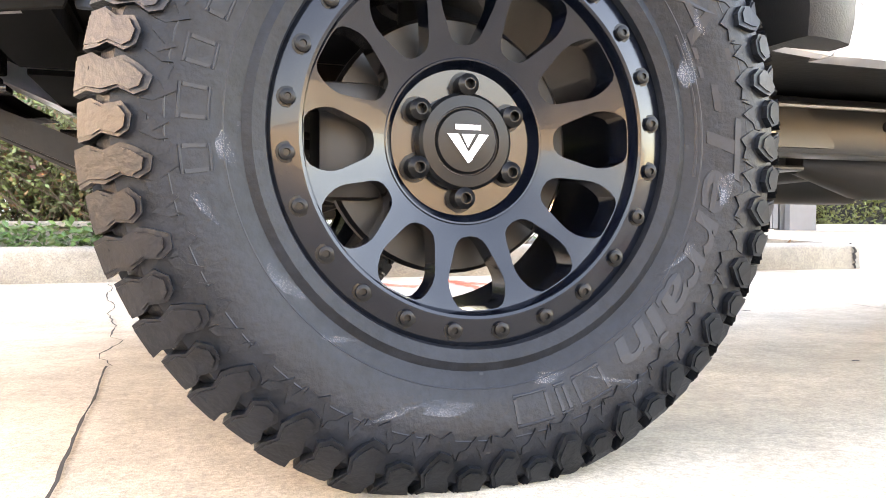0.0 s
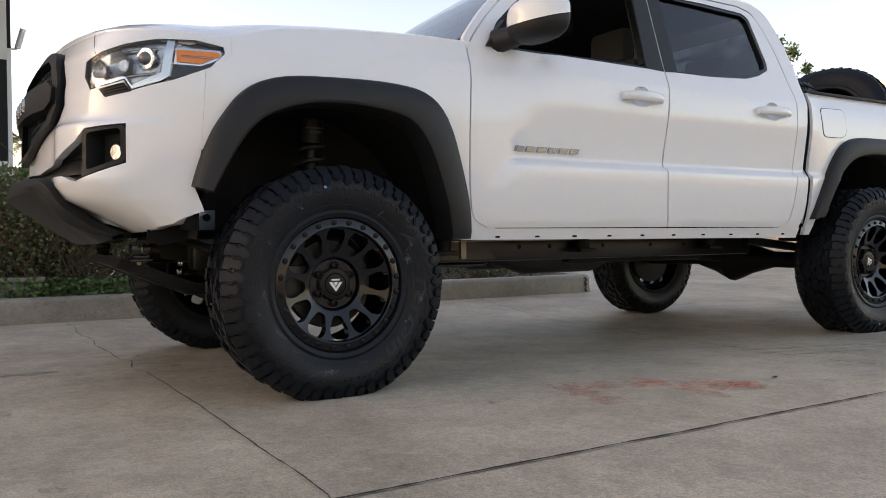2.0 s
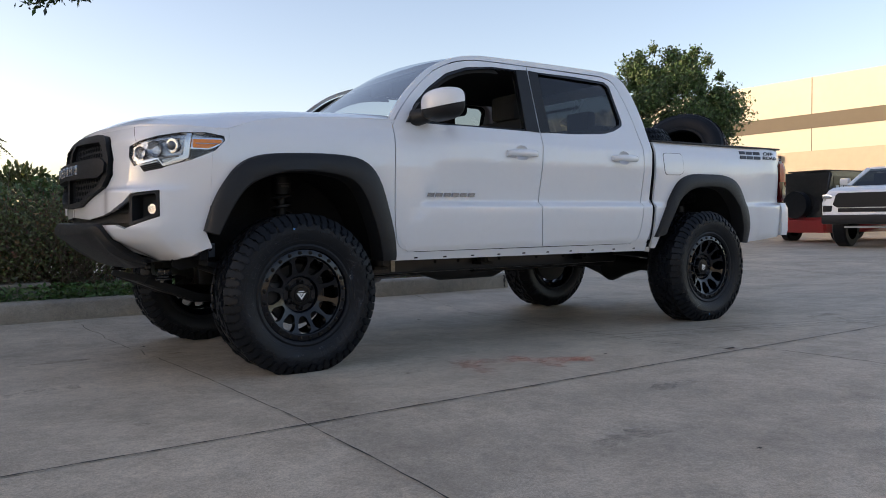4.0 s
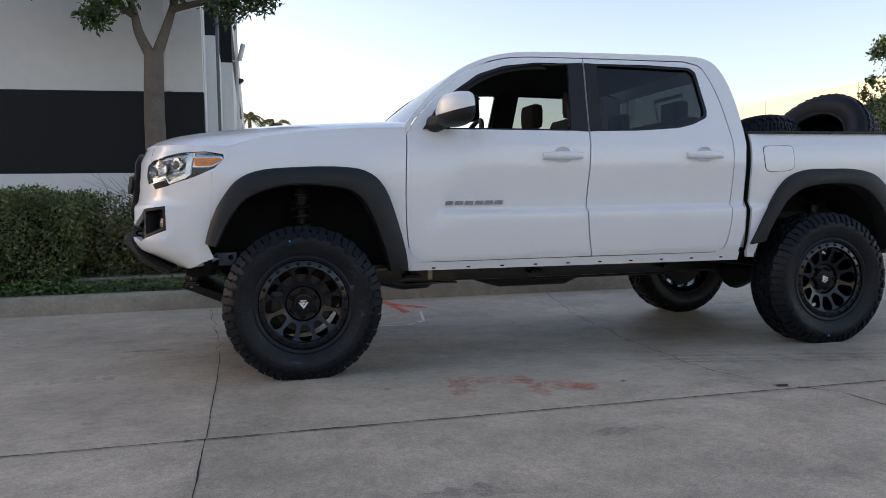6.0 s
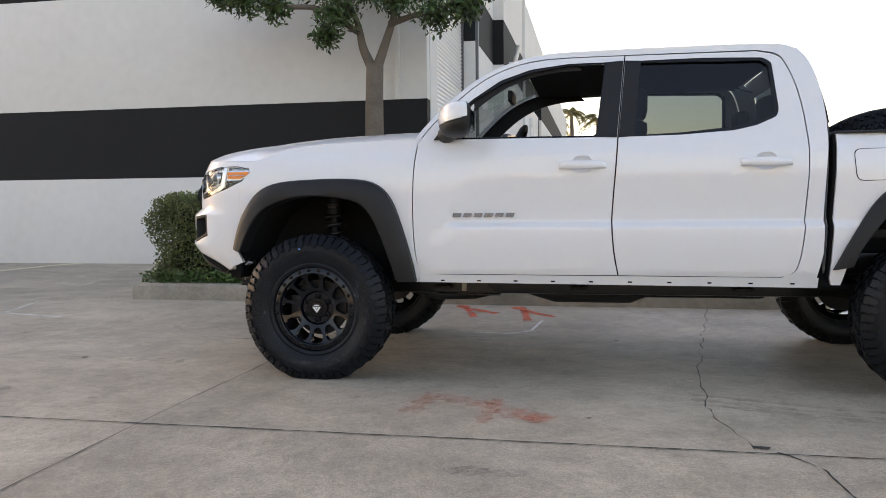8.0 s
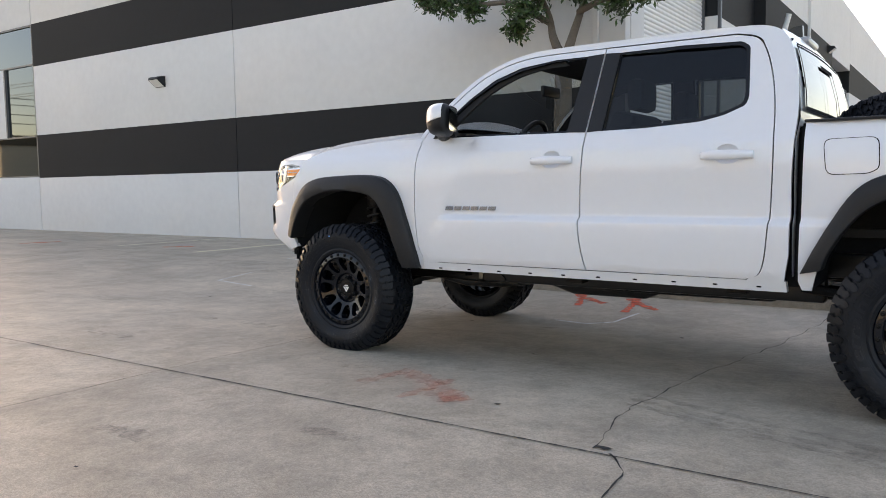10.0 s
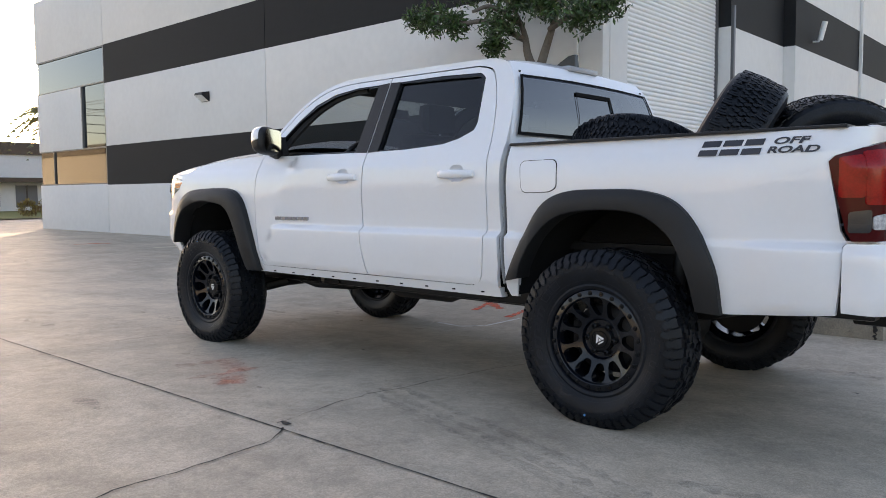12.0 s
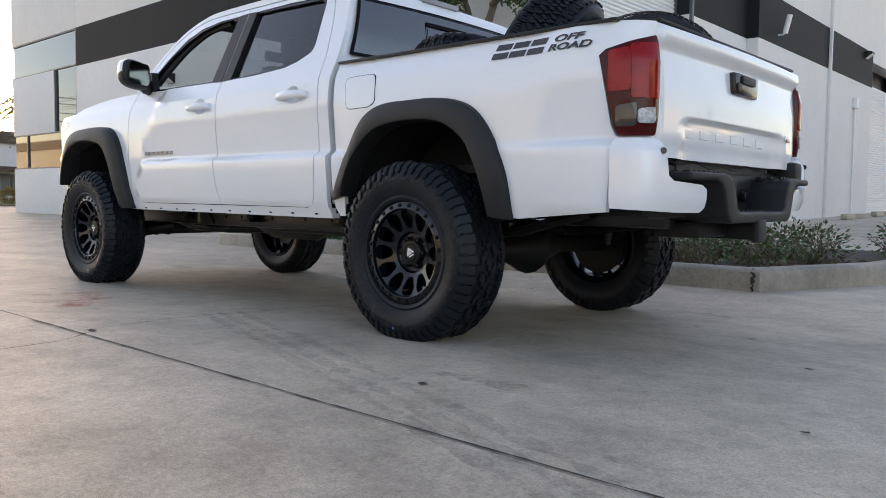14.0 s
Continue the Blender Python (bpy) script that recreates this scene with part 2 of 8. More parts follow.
def tube(bm, pts, radii, n=10, cap=True):
    """A round bar through the points."""
    pts = [Vector(p) for p in pts]
    if isinstance(radii, (int, float)):
        radii = [radii] * len(pts)
    rings = []
    for i, p in enumerate(pts):
        d = (pts[min(i + 1, len(pts) - 1)] - pts[max(i - 1, 0)]).normalized()
        a = d.orthogonal().normalized() if i == 0 else (a - d * a.dot(d)).normalized()
        b = d.cross(a)
        rings.append([bm.verts.new(p + radii[i] * (math.cos(2 * math.pi * k / n) * a + math.sin(2 * math.pi * k / n) * b)) for k in range(n)])
    for r, s in zip(rings, rings[1:]):
        for k in range(n):
            bm.faces.new((r[k], r[(k + 1) % n], s[(k + 1) % n], s[k]))
    if cap:
        bm.faces.new(rings[0][::-1])
        bm.faces.new(rings[-1])
    return bm


def lathe(bm, prof, n=48, axis="y", closed=False, start=0.0, end=2 * math.pi):
    """Turns a profile of (r, h) round an axis."""
    full = abs(end - start - 2 * math.pi) < 1e-6
    cols = n if full else n + 1
    rings = []
    for k in range(cols):
        a = start + (end - start) * k / n
        row = []
        for r, h in prof:
            c, s = r * math.cos(a), r * math.sin(a)
            row.append(bm.verts.new((c, h, s) if axis == "y" else (c, s, h)))
        rings.append(row)
    m = len(prof)
    for k in range(n):
        r, s = rings[k], rings[(k + 1) % cols]
        for j in range(m if closed else m - 1):
            bm.faces.new((r[j], r[(j + 1) % m], s[(j + 1) % m], s[j]))
    return bm


def sheet(outline, surf, holes=(), du=0.08, dz=0.05, inward=None, thick=0.02, lines=()):
    """A panel: an outline in two coordinates, cut into cells, laid on surf(u, v), with a turned-in edge."""
    bm = bmesh.new()
    edges = []
    for loop in (outline, *holes):
        vs = [bm.verts.new((u, 0, v)) for u, v in loop]
        edges += [bm.edges.new((vs[i], vs[(i + 1) % len(vs)])) for i in range(len(vs))]
    bmesh.ops.triangle_fill(bm, edges=edges, use_beauty=True)
    us, zs = [p[0] for p in outline], [p[1] for p in outline]
    cuts = [((k * du, 0, 0), (1, 0, 0)) for k in range(math.ceil(min(us) / du), math.floor(max(us) / du) + 1)]
    cuts += [((0, 0, k * dz), (0, 0, 1)) for k in range(math.ceil(min(zs) / dz), math.floor(max(zs) / dz) + 1)]
    cuts += [((0, 0, z), (0, 0, 1)) for z in lines if min(zs) < z < max(zs)]
    for co, no in cuts:
        bmesh.ops.bisect_plane(bm, geom=bm.verts[:] + bm.edges[:] + bm.faces[:], dist=1e-4, plane_co=co, plane_no=no)
    bmesh.ops.dissolve_degenerate(bm, dist=1e-4, edges=bm.edges[:])
    pn = bm.verts.layers.float_vector.new("pn")
    flat = {v: (v.co.x, v.co.z) for v in bm.verts}
    for v in bm.verts:
        v.co = Vector(surf(*flat[v]))
    bmesh.ops.recalc_face_normals(bm, faces=bm.faces[:])
    bm.normal_update()
    e = 0.006
    for v, (u, z) in flat.items():
        a, b = Vector(surf(u + e, z)) - Vector(surf(u - e, z)), Vector(surf(u, z + e)) - Vector(surf(u, z - e))
        n = a.cross(b).normalized()
        v[pn] = n if n.dot(v.normal) > 0 else -n
    if thick:
        rim = [e for e in bm.edges if e.is_boundary]
        r = bmesh.ops.extrude_edge_only(bm, edges=rim)
        for v in (g for g in r["geom"] if isinstance(g, bmesh.types.BMVert)):
            v.co += inward(v.co) * thick
            v[pn] = (0.0, 0.0, 0.0)
    return bm


def mirrored(bm, cy=0.9):
    c = bm.copy()
    pn = c.verts.layers.float_vector.get("pn")
    for v in c.verts:
        v.co.y = 2 * cy - v.co.y
        if pn:
            v[pn] = Vector((v[pn].x, -v[pn].y, v[pn].z))
    bmesh.ops.reverse_faces(c, faces=c.faces[:])
    return c


def prism(bm, outline, y0, y1):
    """An outline in x and z, pushed from y0 to y1."""
    a = [bm.verts.new((x, y0, z)) for x, z in outline]
    b = [bm.verts.new((x, y1, z)) for x, z in outline]
    n = len(a)
    bm.faces.new(a)
    bm.faces.new(b[::-1])
    for i in range(n):
        bm.faces.new((a[i], b[i], b[(i + 1) % n], a[(i + 1) % n]))
    return bm


def rounded(pts, r, n=4):
    """An outline with its corners rounded."""
    out = []
    k = len(pts)
    for i in range(k):
        p, a, b = Vector(pts[i]), Vector(pts[i - 1]), Vector(pts[(i + 1) % k])
        da, db = (a - p), (b - p)
        q = min(r, da.length * 0.45, db.length * 0.45)
        s, e = p + da.normalized() * q, p + db.normalized() * q
        for j in range(n + 1):
            t = j / n
            out.append(tuple((1 - t) ** 2 * s + 2 * t * (1 - t) * p + t * t * e))
    return out


def curve_through(pts, n=8):
    """A smooth line (Catmull-Rom) through the points."""
    P = [Vector(p) for p in pts]
    P = [2 * P[0] - P[1], *P, 2 * P[-1] - P[-2]]
    out = []
    for i in range(1, len(P) - 2):
        for j in range(n):
            t = j / n
            a, b, c, d = P[i - 1], P[i], P[i + 1], P[i + 2]
            out.append(tuple(0.5 * (2 * b + (c - a) * t + (2 * a - 5 * b + 4 * c - d) * t * t + (3 * b - a - 3 * c + d) * t ** 3)))
    out.append(tuple(P[-2]))
    return out

# ---- the lot ----
GY = [(-400, 0.03), (-0.9, 0.03), (0.05, 0.010), (1.75, -0.03), (2.9, 0.022), (7.0, 0.03), (25.0, 0.34), (400, 0.36)]


def ground_z(y):
    """The lot's gentle fall and rise across the drive."""
    return float(np.interp(y, [a for a, _ in GY], [b for _, b in GY]))


def make_ground():
    ys = [-400, -150, -60, -25, -12, -6, -3, -2, -1.5, -0.9, -0.4, 0.05, 0.6, 1.2, 1.75, 2.3, 2.9, 4, 5.5, 7, 10, 14, 18, 25, 40, 80, 150, 400]
    xs = [-400, -150, -60, -30, -15, -8, -4, -2, 0, 2, 4, 6, 10, 20, 40, 80, 150, 400]
    bm = bmesh.new()
    grid = [[bm.verts.new((x, y, ground_z(y))) for x in xs] for y in ys]
    for j in range(len(ys) - 1):
        for i in range(len(xs) - 1):
            bm.faces.new((grid[j][i], grid[j][i + 1], grid[j + 1][i + 1], grid[j + 1][i]))
    return tagged(part("ground", bm, CONCRETE), "weathered grey concrete drive with joints, cracks and stains", "ground", kind="structure")


ground = make_ground()


def ribbon(name, pts, width, mat, lift=0.004, wobble=0.0, fray=0.3, step=0.04, seed=1, label="", parent=ground):
    """A thin uneven strip on the ground along a line: a joint, a crack or a painted line."""
    rnd = random.Random(seed)
    line = []
    for (x0, y0), (x1, y1) in zip(pts, pts[1:]):
        n = max(1, int(math.hypot(x1 - x0, y1 - y0) / step))
        line += [(x0 + (x1 - x0) * k / n, y0 + (y1 - y0) * k / n) for k in range(n)]
    line.append(pts[-1])
    bm = bmesh.new()
    prev = None
    for i, (x, y) in enumerate(line):
        a, b = line[max(i - 1, 0)], line[min(i + 1, len(line) - 1)]
        d = Vector((b[0] - a[0], b[1] - a[1])).normalized()
        s = wobble * (noise.noise(Vector((x * 4, y * 4, seed))) + 0.35 * noise.noise(Vector((x * 15, y * 15, seed))))
        w = width * 0.5 * (1 + fray * rnd.uniform(-1, 1))
        c = Vector((x - d.y * s, y + d.x * s))
        p, q = c + Vector((-d.y, d.x)) * w, c - Vector((-d.y, d.x)) * w
        cur = [bm.verts.new((p.x, p.y, ground_z(p.y) + lift)), bm.verts.new((q.x, q.y, ground_z(q.y) + lift))]
        if prev:
            bm.faces.new((prev[0], prev[1], cur[1], cur[0]))
        prev = cur
    return part(name, bm, mat, parent, label)


# expansion joints and wandering cracks
ribbon("joint", [(-40, -1.10), (-2.6, -1.075), (2.2, -1.065), (40, -1.07)], 0.0080, JOINT, wobble=0.005, fray=0.5, seed=2)
ribbon("joint", [(-0.50, -3.0), (-0.458, -1.7), (-0.452, -1.05)], 0.0048, JOINT, wobble=0.006, fray=0.7, seed=13)
ribbon("joint", [(-0.452, -1.05), (-0.450, -0.9), (-0.46, 0.3), (-0.475, 0.95)], 0.0040, JOINT, wobble=0.008, fray=0.5, seed=3)
ribbon("crack", [(-0.475, 0.95), (-0.53, 1.9), (-0.60, 2.5), (-0.64, 2.95)], 0.0035, JOINT, wobble=0.045, fray=0.7, seed=4)
ribbon("crack", [(2.52, 2.95), (2.33, 1.9), (2.12, 0.32), (2.05, -0.39), (2.155, -1.02)], 0.0045, JOINT, wobble=0.04, fray=0.8, seed=5)
ribbon("crack", [(2.22, -1.05), (2.33, -1.2), (2.38, -1.5), (2.36, -1.9), (2.5, -2.6)], 0.007, JOINT, wobble=0.035, fray=0.8, seed=6)
ribbon("joint", [(-9.0, 1.0), (-9.2, 6.9)], 0.012, JOINT, wobble=0.01, seed=7)
ribbon("joint", [(8.6, -6.0), (8.6, 12.0)], 0.012, JOINT, wobble=0.01, seed=8)
ribbon("joint", [(-40, -5.6), (40, -5.5)], 0.012, JOINT, wobble=0.01, seed=9)
bm_chip = bmesh.new()
rnd = random.Random(11)
ring_pts = [(2.15 + 0.045 * math.cos(a) * rnd.uniform(0.4, 1.3) + 0.02, -1.00 + 0.016 * math.sin(a) * rnd.uniform(0.4, 1.5)) for a in [k * math.pi / 5 for k in range(10)]]
bm_chip.faces.new([bm_chip.verts.new((x, y, ground_z(y) + 0.005)) for x, y in ring_pts])
part("chipped_hole", bm_chip, JOINT, ground)


def spray_paint(name, color, cover, lo=0.42, hi=0.72):
    """Sprayed marking paint, worn through in spots."""
    m = material(name, color, 0.8)
    nt = m.node_tree
    b = nt.nodes["Principled BSDF"]
    tc, n, r = nt.nodes.new("ShaderNodeTexCoord"), nt.nodes.new("ShaderNodeTexNoise"), nt.nodes.new("ShaderNodeValToRGB")
    n.inputs["Scale"].default_value, n.inputs["Detail"].default_value, n.inputs["Roughness"].default_value = 16, 8, 0.8
    r.color_ramp.elements[0].position, r.color_ramp.elements[1].position = lo, hi
    r.color_ramp.elements[0].color, r.color_ramp.elements[1].color = (0, 0, 0, 1), (cover, cover, cover, 1)
    nt.links.new(tc.outputs["Object"], n.inputs["Vector"])
    nt.links.new(n.outputs["Fac"], r.inputs[0])
    nt.links.new(r.outputs[0], b.inputs["Alpha"])
    return m


ORANGE = spray_paint("worn_orange_marking_paint", (0.80, 0.13, 0.06), 0.95, 0.34, 0.56)
ORANGE_FADED = spray_paint("faded_orange_marking_paint", (0.70, 0.15, 0.08), 0.45, 0.38, 0.66)
CHALK = spray_paint("white_chalk_line", (0.8, 0.8, 0.78), 0.9, 0.32, 0.5)
YELLOWLINE = spray_paint("worn_parking_line", (0.75, 0.68, 0.5), 0.95, 0.2, 0.42)
marking = dict(parent=ground, fray=0.5)
ribbon("orange_mark", [(0.32, 2.90), (0.42, 2.74), (0.71, 2.55)], 0.09, ORANGE, seed=21, **marking)
ribbon("orange_mark", [(0.40, 2.80), (0.53, 2.38)], 0.06, ORANGE, seed=22, **marking)
ribbon("orange_mark", [(0.85, 2.86), (0.96, 2.66), (1.21, 2.44)], 0.09, ORANGE, seed=23, **marking)
ribbon("orange_mark", [(0.93, 2.72), (1.00, 2.26)], 0.06, ORANGE, seed=24, **marking)
ribbon("orange_mark", [(0.72, -0.36), (0.94, -0.46), (1.12, -0.56), (1.34, -0.74)], 0.12, ORANGE_FADED, seed=25, lift=0.005, **marking)
ribbon("orange_mark", [(1.06, -0.62), (1.16, -0.70), (1.26, -0.74), (1.36, -0.70)], 0.10, ORANGE_FADED, seed=26, lift=0.006, parent=ground, fray=0.9, wobble=0.03)
ribbon("orange_mark", [(0.69, -0.71), (0.74, -0.31)], 0.09, ORANGE_FADED, seed=27, lift=0.005, **marking)
ribbon("orange_mark", [(1.05, -0.84), (1.07, -0.38)], 0.08, ORANGE_FADED, seed=28, lift=0.005, **marking)
ribbon("orange_mark", [(-8.5, 4.75), (-8.1, 5.1)], 0.12, ORANGE, seed=29, **marking)
ribbon("orange_mark", [(-12.1, 4.1), (-11.8, 4.75)], 0.14, ORANGE, seed=30, **marking)
ribbon("chalk_line", [(0.62, 1.78), (0.89, 1.75), (1.06, 1.88), (1.12, 2.28)], 0.025, CHALK, seed=31, parent=ground, fray=0.2)
ribbon("chalk_line", [(-3.18, 2.02), (-3.88, 2.15), (-3.98, 2.76)], 0.03, CHALK, seed=32, parent=ground, fray=0.2)
ribbon("chalk_line", [(-4.87, 4.22), (-4.45, 4.08), (-4.53, 4.46)], 0.03, CHALK, seed=33, parent=ground, fray=0.2)
ribbon("parking_line", [(-7.05, 4.3), (-6.98, 5.0), (-6.95, 5.7), (-6.8, 6.5), (-6.46, 7.2), (-6.15, 7.7)], 0.15, YELLOWLINE, seed=34, parent=ground, fray=0.1)
ribbon("parking_line", [(-9.6, 4.6), (-9.2, 6.9)], 0.10, YELLOWLINE, seed=35, parent=ground, fray=0.1)


OIL = spray_paint("dark_oil_spot", (0.05, 0.047, 0.044), 0.6)
STAIN = spray_paint("faint_brown_stain", (0.16, 0.15, 0.14), 0.5)
TYREMARK = spray_paint("faint_tyre_mark", (0.17, 0.165, 0.155), 0.30, 0.40, 0.66)
rnd = random.Random(17)
for k in range(46):
    x, y = (rnd.uniform(-3, 6), rnd.uniform(-2.9, 2.6)) if k < 34 else (rnd.uniform(-12, -3), rnd.uniform(-2, 5))
    r = rnd.choice((0.008, 0.012, 0.016, 0.03, 0.05))
    bm = bmesh.new()
    a0 = rnd.uniform(0, 6)
    bm.faces.new([bm.verts.new((x + r * rnd.uniform(0.5, 1.9) * math.cos(a0 + j * 0.7), y + r * rnd.uniform(0.5, 1.2) * math.sin(a0 + j * 0.7), ground_z(y) + 0.0045)) for j in range(9)])
    part("spot", bm, OIL if r > 0.02 else JOINT, ground)
for dy in (0.0, 0.11, 0.2):
    ribbon("tyre_mark", [(2.0, -0.12 - dy), (2.8, -0.36 - dy), (3.7, -0.66 - dy), (4.9, -1.06 - dy)], 0.045, TYREMARK, lift=0.0035, fray=0.8, seed=51)
for k, (x, y, l) in enumerate(((3.85, -0.5, 0.35), (1.0, -1.45, 0.3), (-1.4, 0.3, 0.4), (-2.0, -0.6, 0.5), (0.2, -1.9, 0.35), (3.5, 1.9, 0.5), (-1.2, 1.2, 0.4))):
    ribbon("stain", [(x, y), (x + l * 0.5, y + 0.03), (x + l, y + 0.02)], 0.07, STAIN, lift=0.003, fray=0.9, seed=60 + k)


# ---- the warehouse ----
WY, WX0, WX1, TOP = 7.013, -21.3, -0.83, 7.15
BANDS = ((1.38, 2.47), (4.21, 5.27))


def wall_mesh(*blocks):
    return boxes(*blocks)


south = thing("wall_south", "white concrete warehouse wall with two black bands", "wall", kind="structure")
JX = [WX1, -9.07, -16.63, -16.95, WX1]
panels = [(-9.07, WX1), (-16.63, -9.07)]
for x0, x1 in panels:
    g = 0.009
    for z0, z1, mat in ((0, 1.38, WALLWHITE), (1.38, 2.47, WALLBLACK), (2.47, 4.21, WALLWHITE), (4.21, 5.27, WALLBLACK), (5.27, TOP, WALLWHITE)):
        part("panel", boxes((x0 + g, x1 - g, WY + (0.0 if mat is WALLWHITE else 0.004), WY + 0.2, z0, z1), bevel=0.004 if mat is WALLWHITE else 0), mat, south)
# the glazed end bay
for z0, z1 in ((0, 1.40), (5.27, TOP)):
    part("panel", boxes((WX0, -16.645, WY, WY + 0.2, z0, z1), bevel=0.004), WALLWHITE, south)
part("panel", boxes((WX0, -18.12, WY, WY + 0.2, 2.46, 4.25), bevel=0.004), WALLWHITE, south)
part("backing", boxes((WX0 + 0.02, WX1 - 0.02, WY + 0.2, WY + 0.32, 0, TOP - 0.02)), GREYWALL, south)
window = thing("window_1", "mirror-glazed corner window in a grey aluminium frame", "window", kind="structure")
for x0, x1, z0, z1 in ((WX0 + 0.03, -16.66, 4.28, 5.24), (-18.08, -16.66, 2.48, 4.28), (WX0 + 0.03, -16.66, 1.43, 2.44)):
    part("pane", boxes((x0, x1, WY + 0.05, WY + 0.07, z0, z1)), MIRRORGLASS if z0 > 2.3 else DARKPANE, window)
for a in ((WX0, -16.64, WY + 0.01, WY + 0.1, 4.25, 4.29), (WX0, -16.64, WY + 0.01, WY + 0.1, 5.23, 5.27), (WX0, -16.64, WY + 0.01, WY + 0.1, 1.40, 1.44), (WX0, -16.64, WY + 0.01, WY + 0.1, 2.43, 2.47),
          (-18.13, -18.07, WY - 0.01, WY + 0.1, 2.47, 4.25), (-16.68, -16.64, WY + 0.01, WY + 0.1, 1.44, 5.23), (-20.25, -20.21, WY + 0.01, WY + 0.1, 1.44, 2.43)):
    part("window_frame", boxes(a), MULLION, window)
part("downpipe", boxes((-1.32, -1.24, WY - 0.05, WY + 0.03, 2.47, TOP), bevel=0.01), WALLWHITE, south)

east = thing("wall_east", "white warehouse wall with a black band and roll-up doors", "wall", kind="structure")
EX = WX1
D0, D1, S1, E2 = 7.75, 11.75, 14.7, 24.4      # first door, step, second door
for y0, y1, x1 in ((WY + 0.2, D0, EX), (D1, S1, EX), (S1, E2, EX + 0.25), (E2 + 4.2, 60, EX + 0.25)):
    for z0, z1, mat in ((0, 4.21, WALLWHITE), (4.21, 5.27, WALLBLACK), (5.27, TOP, WALLWHITE)):
        mat = WALLWHITE if y1 == D0 else mat
        part("panel", boxes((x1 - 0.45, x1 - (0 if mat is WALLWHITE else 0.004), y0, y1 - 0.012, z0, z1)), mat, east)
for y0, y1, x1 in ((D0, D1, EX), (E2, E2 + 4.2, EX + 0.25)):
    part("lintel", boxes((x1 - 0.45, x1 - 0.004, y0, y1, 5.0, TOP)), WALLWHITE, east)
part("warehouse_core", boxes((WX0 + 0.02, EX - 0.46, WY + 0.32, 60, 0, TOP - 0.1)), GREYWALL, east)
part("gate_post", boxes((EX - 0.01, EX + 0.06, D1 + 0.01, D1 + 0.09, 0.02, 4.6), bevel=0.01), MULLION, east)
part("downpipe", boxes((EX + 0.25, EX + 0.33, S1 + 5.1, S1 + 5.18, 0.2, TOP), bevel=0.01), WALLWHITE, east)


def roller_door(name, y0, y1, x, z1):
    """A roll-up door of interlocking curved slats."""
    d = thing(name, "white ribbed steel roll-up door, closed", "roll-up door", kind="structure")
    bm = bmesh.new()
    n, h = 7, 0.075
    slat = [(0.0, 0.0), (0.018, 0.012), (0.024, 0.03), (0.018, 0.05), (0.0, 0.066), (0.0, 0.075)]
    a = [bm.verts.new((p, 0.0, q)) for p, q in slat]
    b = [bm.verts.new((p, y1 - y0, q)) for p, q in slat]
    for i in range(len(slat) - 1):
        bm.faces.new((a[i], b[i], b[i + 1], a[i + 1]))
    me = tidy(bm, 60)
    z = 0.06
    while z < z1:
        part("slat", me, SHUTTER, d, m=pose(x, y0, z))
        z += h
    part("guide_rail", boxes((x - 0.03, x + 0.06, y0 - 0.02, y0 + 0.05, 0, z1)), SHUTTER, d)
    part("guide_rail", boxes((x - 0.03, x + 0.06, y1 - 0.05, y1 + 0.02, 0, z1)), MULLION, d)
    return d


roller_door("door_1", D0, D1, EX - 0.30, 5.0)
roller_door("door_2", E2, E2 + 4.2, EX + 0.1, 4.3)


def wall_lamp(name, m, label):
    """A wedge-shaped wall-pack lamp."""
    t = thing(name, label, "lamp", m=m)
    hood = bmesh.new()
    side = [(0.0, 0.20), (-0.19, 0.17), (-0.21, 0.12), (-0.02, -0.03), (0.0, -0.03)]
    A, B = [hood.verts.new((-0.16, y, z)) for y, z in side], [hood.verts.new((0.16, y, z)) for y, z in side]
    hood.faces.new(A)
    hood.faces.new(B[::-1])
    for i in range(5):
        if i != 2:
            hood.faces.new((A[i], B[i], B[(i + 1) % 5], A[(i + 1) % 5]))
    part("hood", hood, PLASTIC, t)
    lens = bmesh.new()
    lens.faces.new([lens.verts.new(p) for p in ((-0.145, -0.205, 0.11), (0.145, -0.205, 0.11), (0.145, -0.03, -0.025), (-0.145, -0.03, -0.025))])
    part("lens", lens, SHUTTER, t)
    return t


wall_lamp("wall_lamp", pose(-11.44, WY - 0.002, 3.30), "grey wedge-shaped wall lamp on the warehouse wall")
wall_lamp("wall_lamp", pose(EX + 0.25, E2 - 0.9, 5.0, rz=90), "grey wedge-shaped wall lamp over the roll-up door")
cam_box = thing("security_camera", "white tubular security camera on a bracket", "camera", m=pose(EX + 0.27, 15.9, 4.45))
part("housing", tube(bmesh.new(), [(0.13, 0, 0.02), (0.24, -0.04, 0.42)], 0.06, 12), SHUTTER, cam_box)
part("bracket", tube(bmesh.new(), [(-0.02, 0, 0), (0.10, 0, 0.0), (0.17, 0, 0.1)], 0.022, 8), SHUTTER, cam_box)
for yy in (19.5, 22.5):
    st = thing("wheel_stop", "grey concrete wheel stop on the ground", "wheel stop", m=pose(EX + 1.1, yy, ground_z(yy)))
    part("block", boxes((-0.08, 0.08, -0.9, 0.9, -0.01, 0.13), bevel=0.03), KERBMAT, st)
el = thing("junction_box", "small grey electric box with conduit on the wall", "electric box", m=pose(EX + 0.25, 22.4, 3.4))
part("box", boxes((0, 0.12, -0.12, 0.12, 0, 0.3), bevel=0.01), SHUTTER, el)
part("conduit", tube(bmesh.new(), [(0.05, 0, 0), (0.05, 0, -3.05)], 0.025, 8), SHUTTER, el)

# ---- planter ----
KERB = [(-3.09, 7.0), (-3.09, 2.99), (3.77, 2.955), (4.28, 4.25), (4.6, 7.0)]


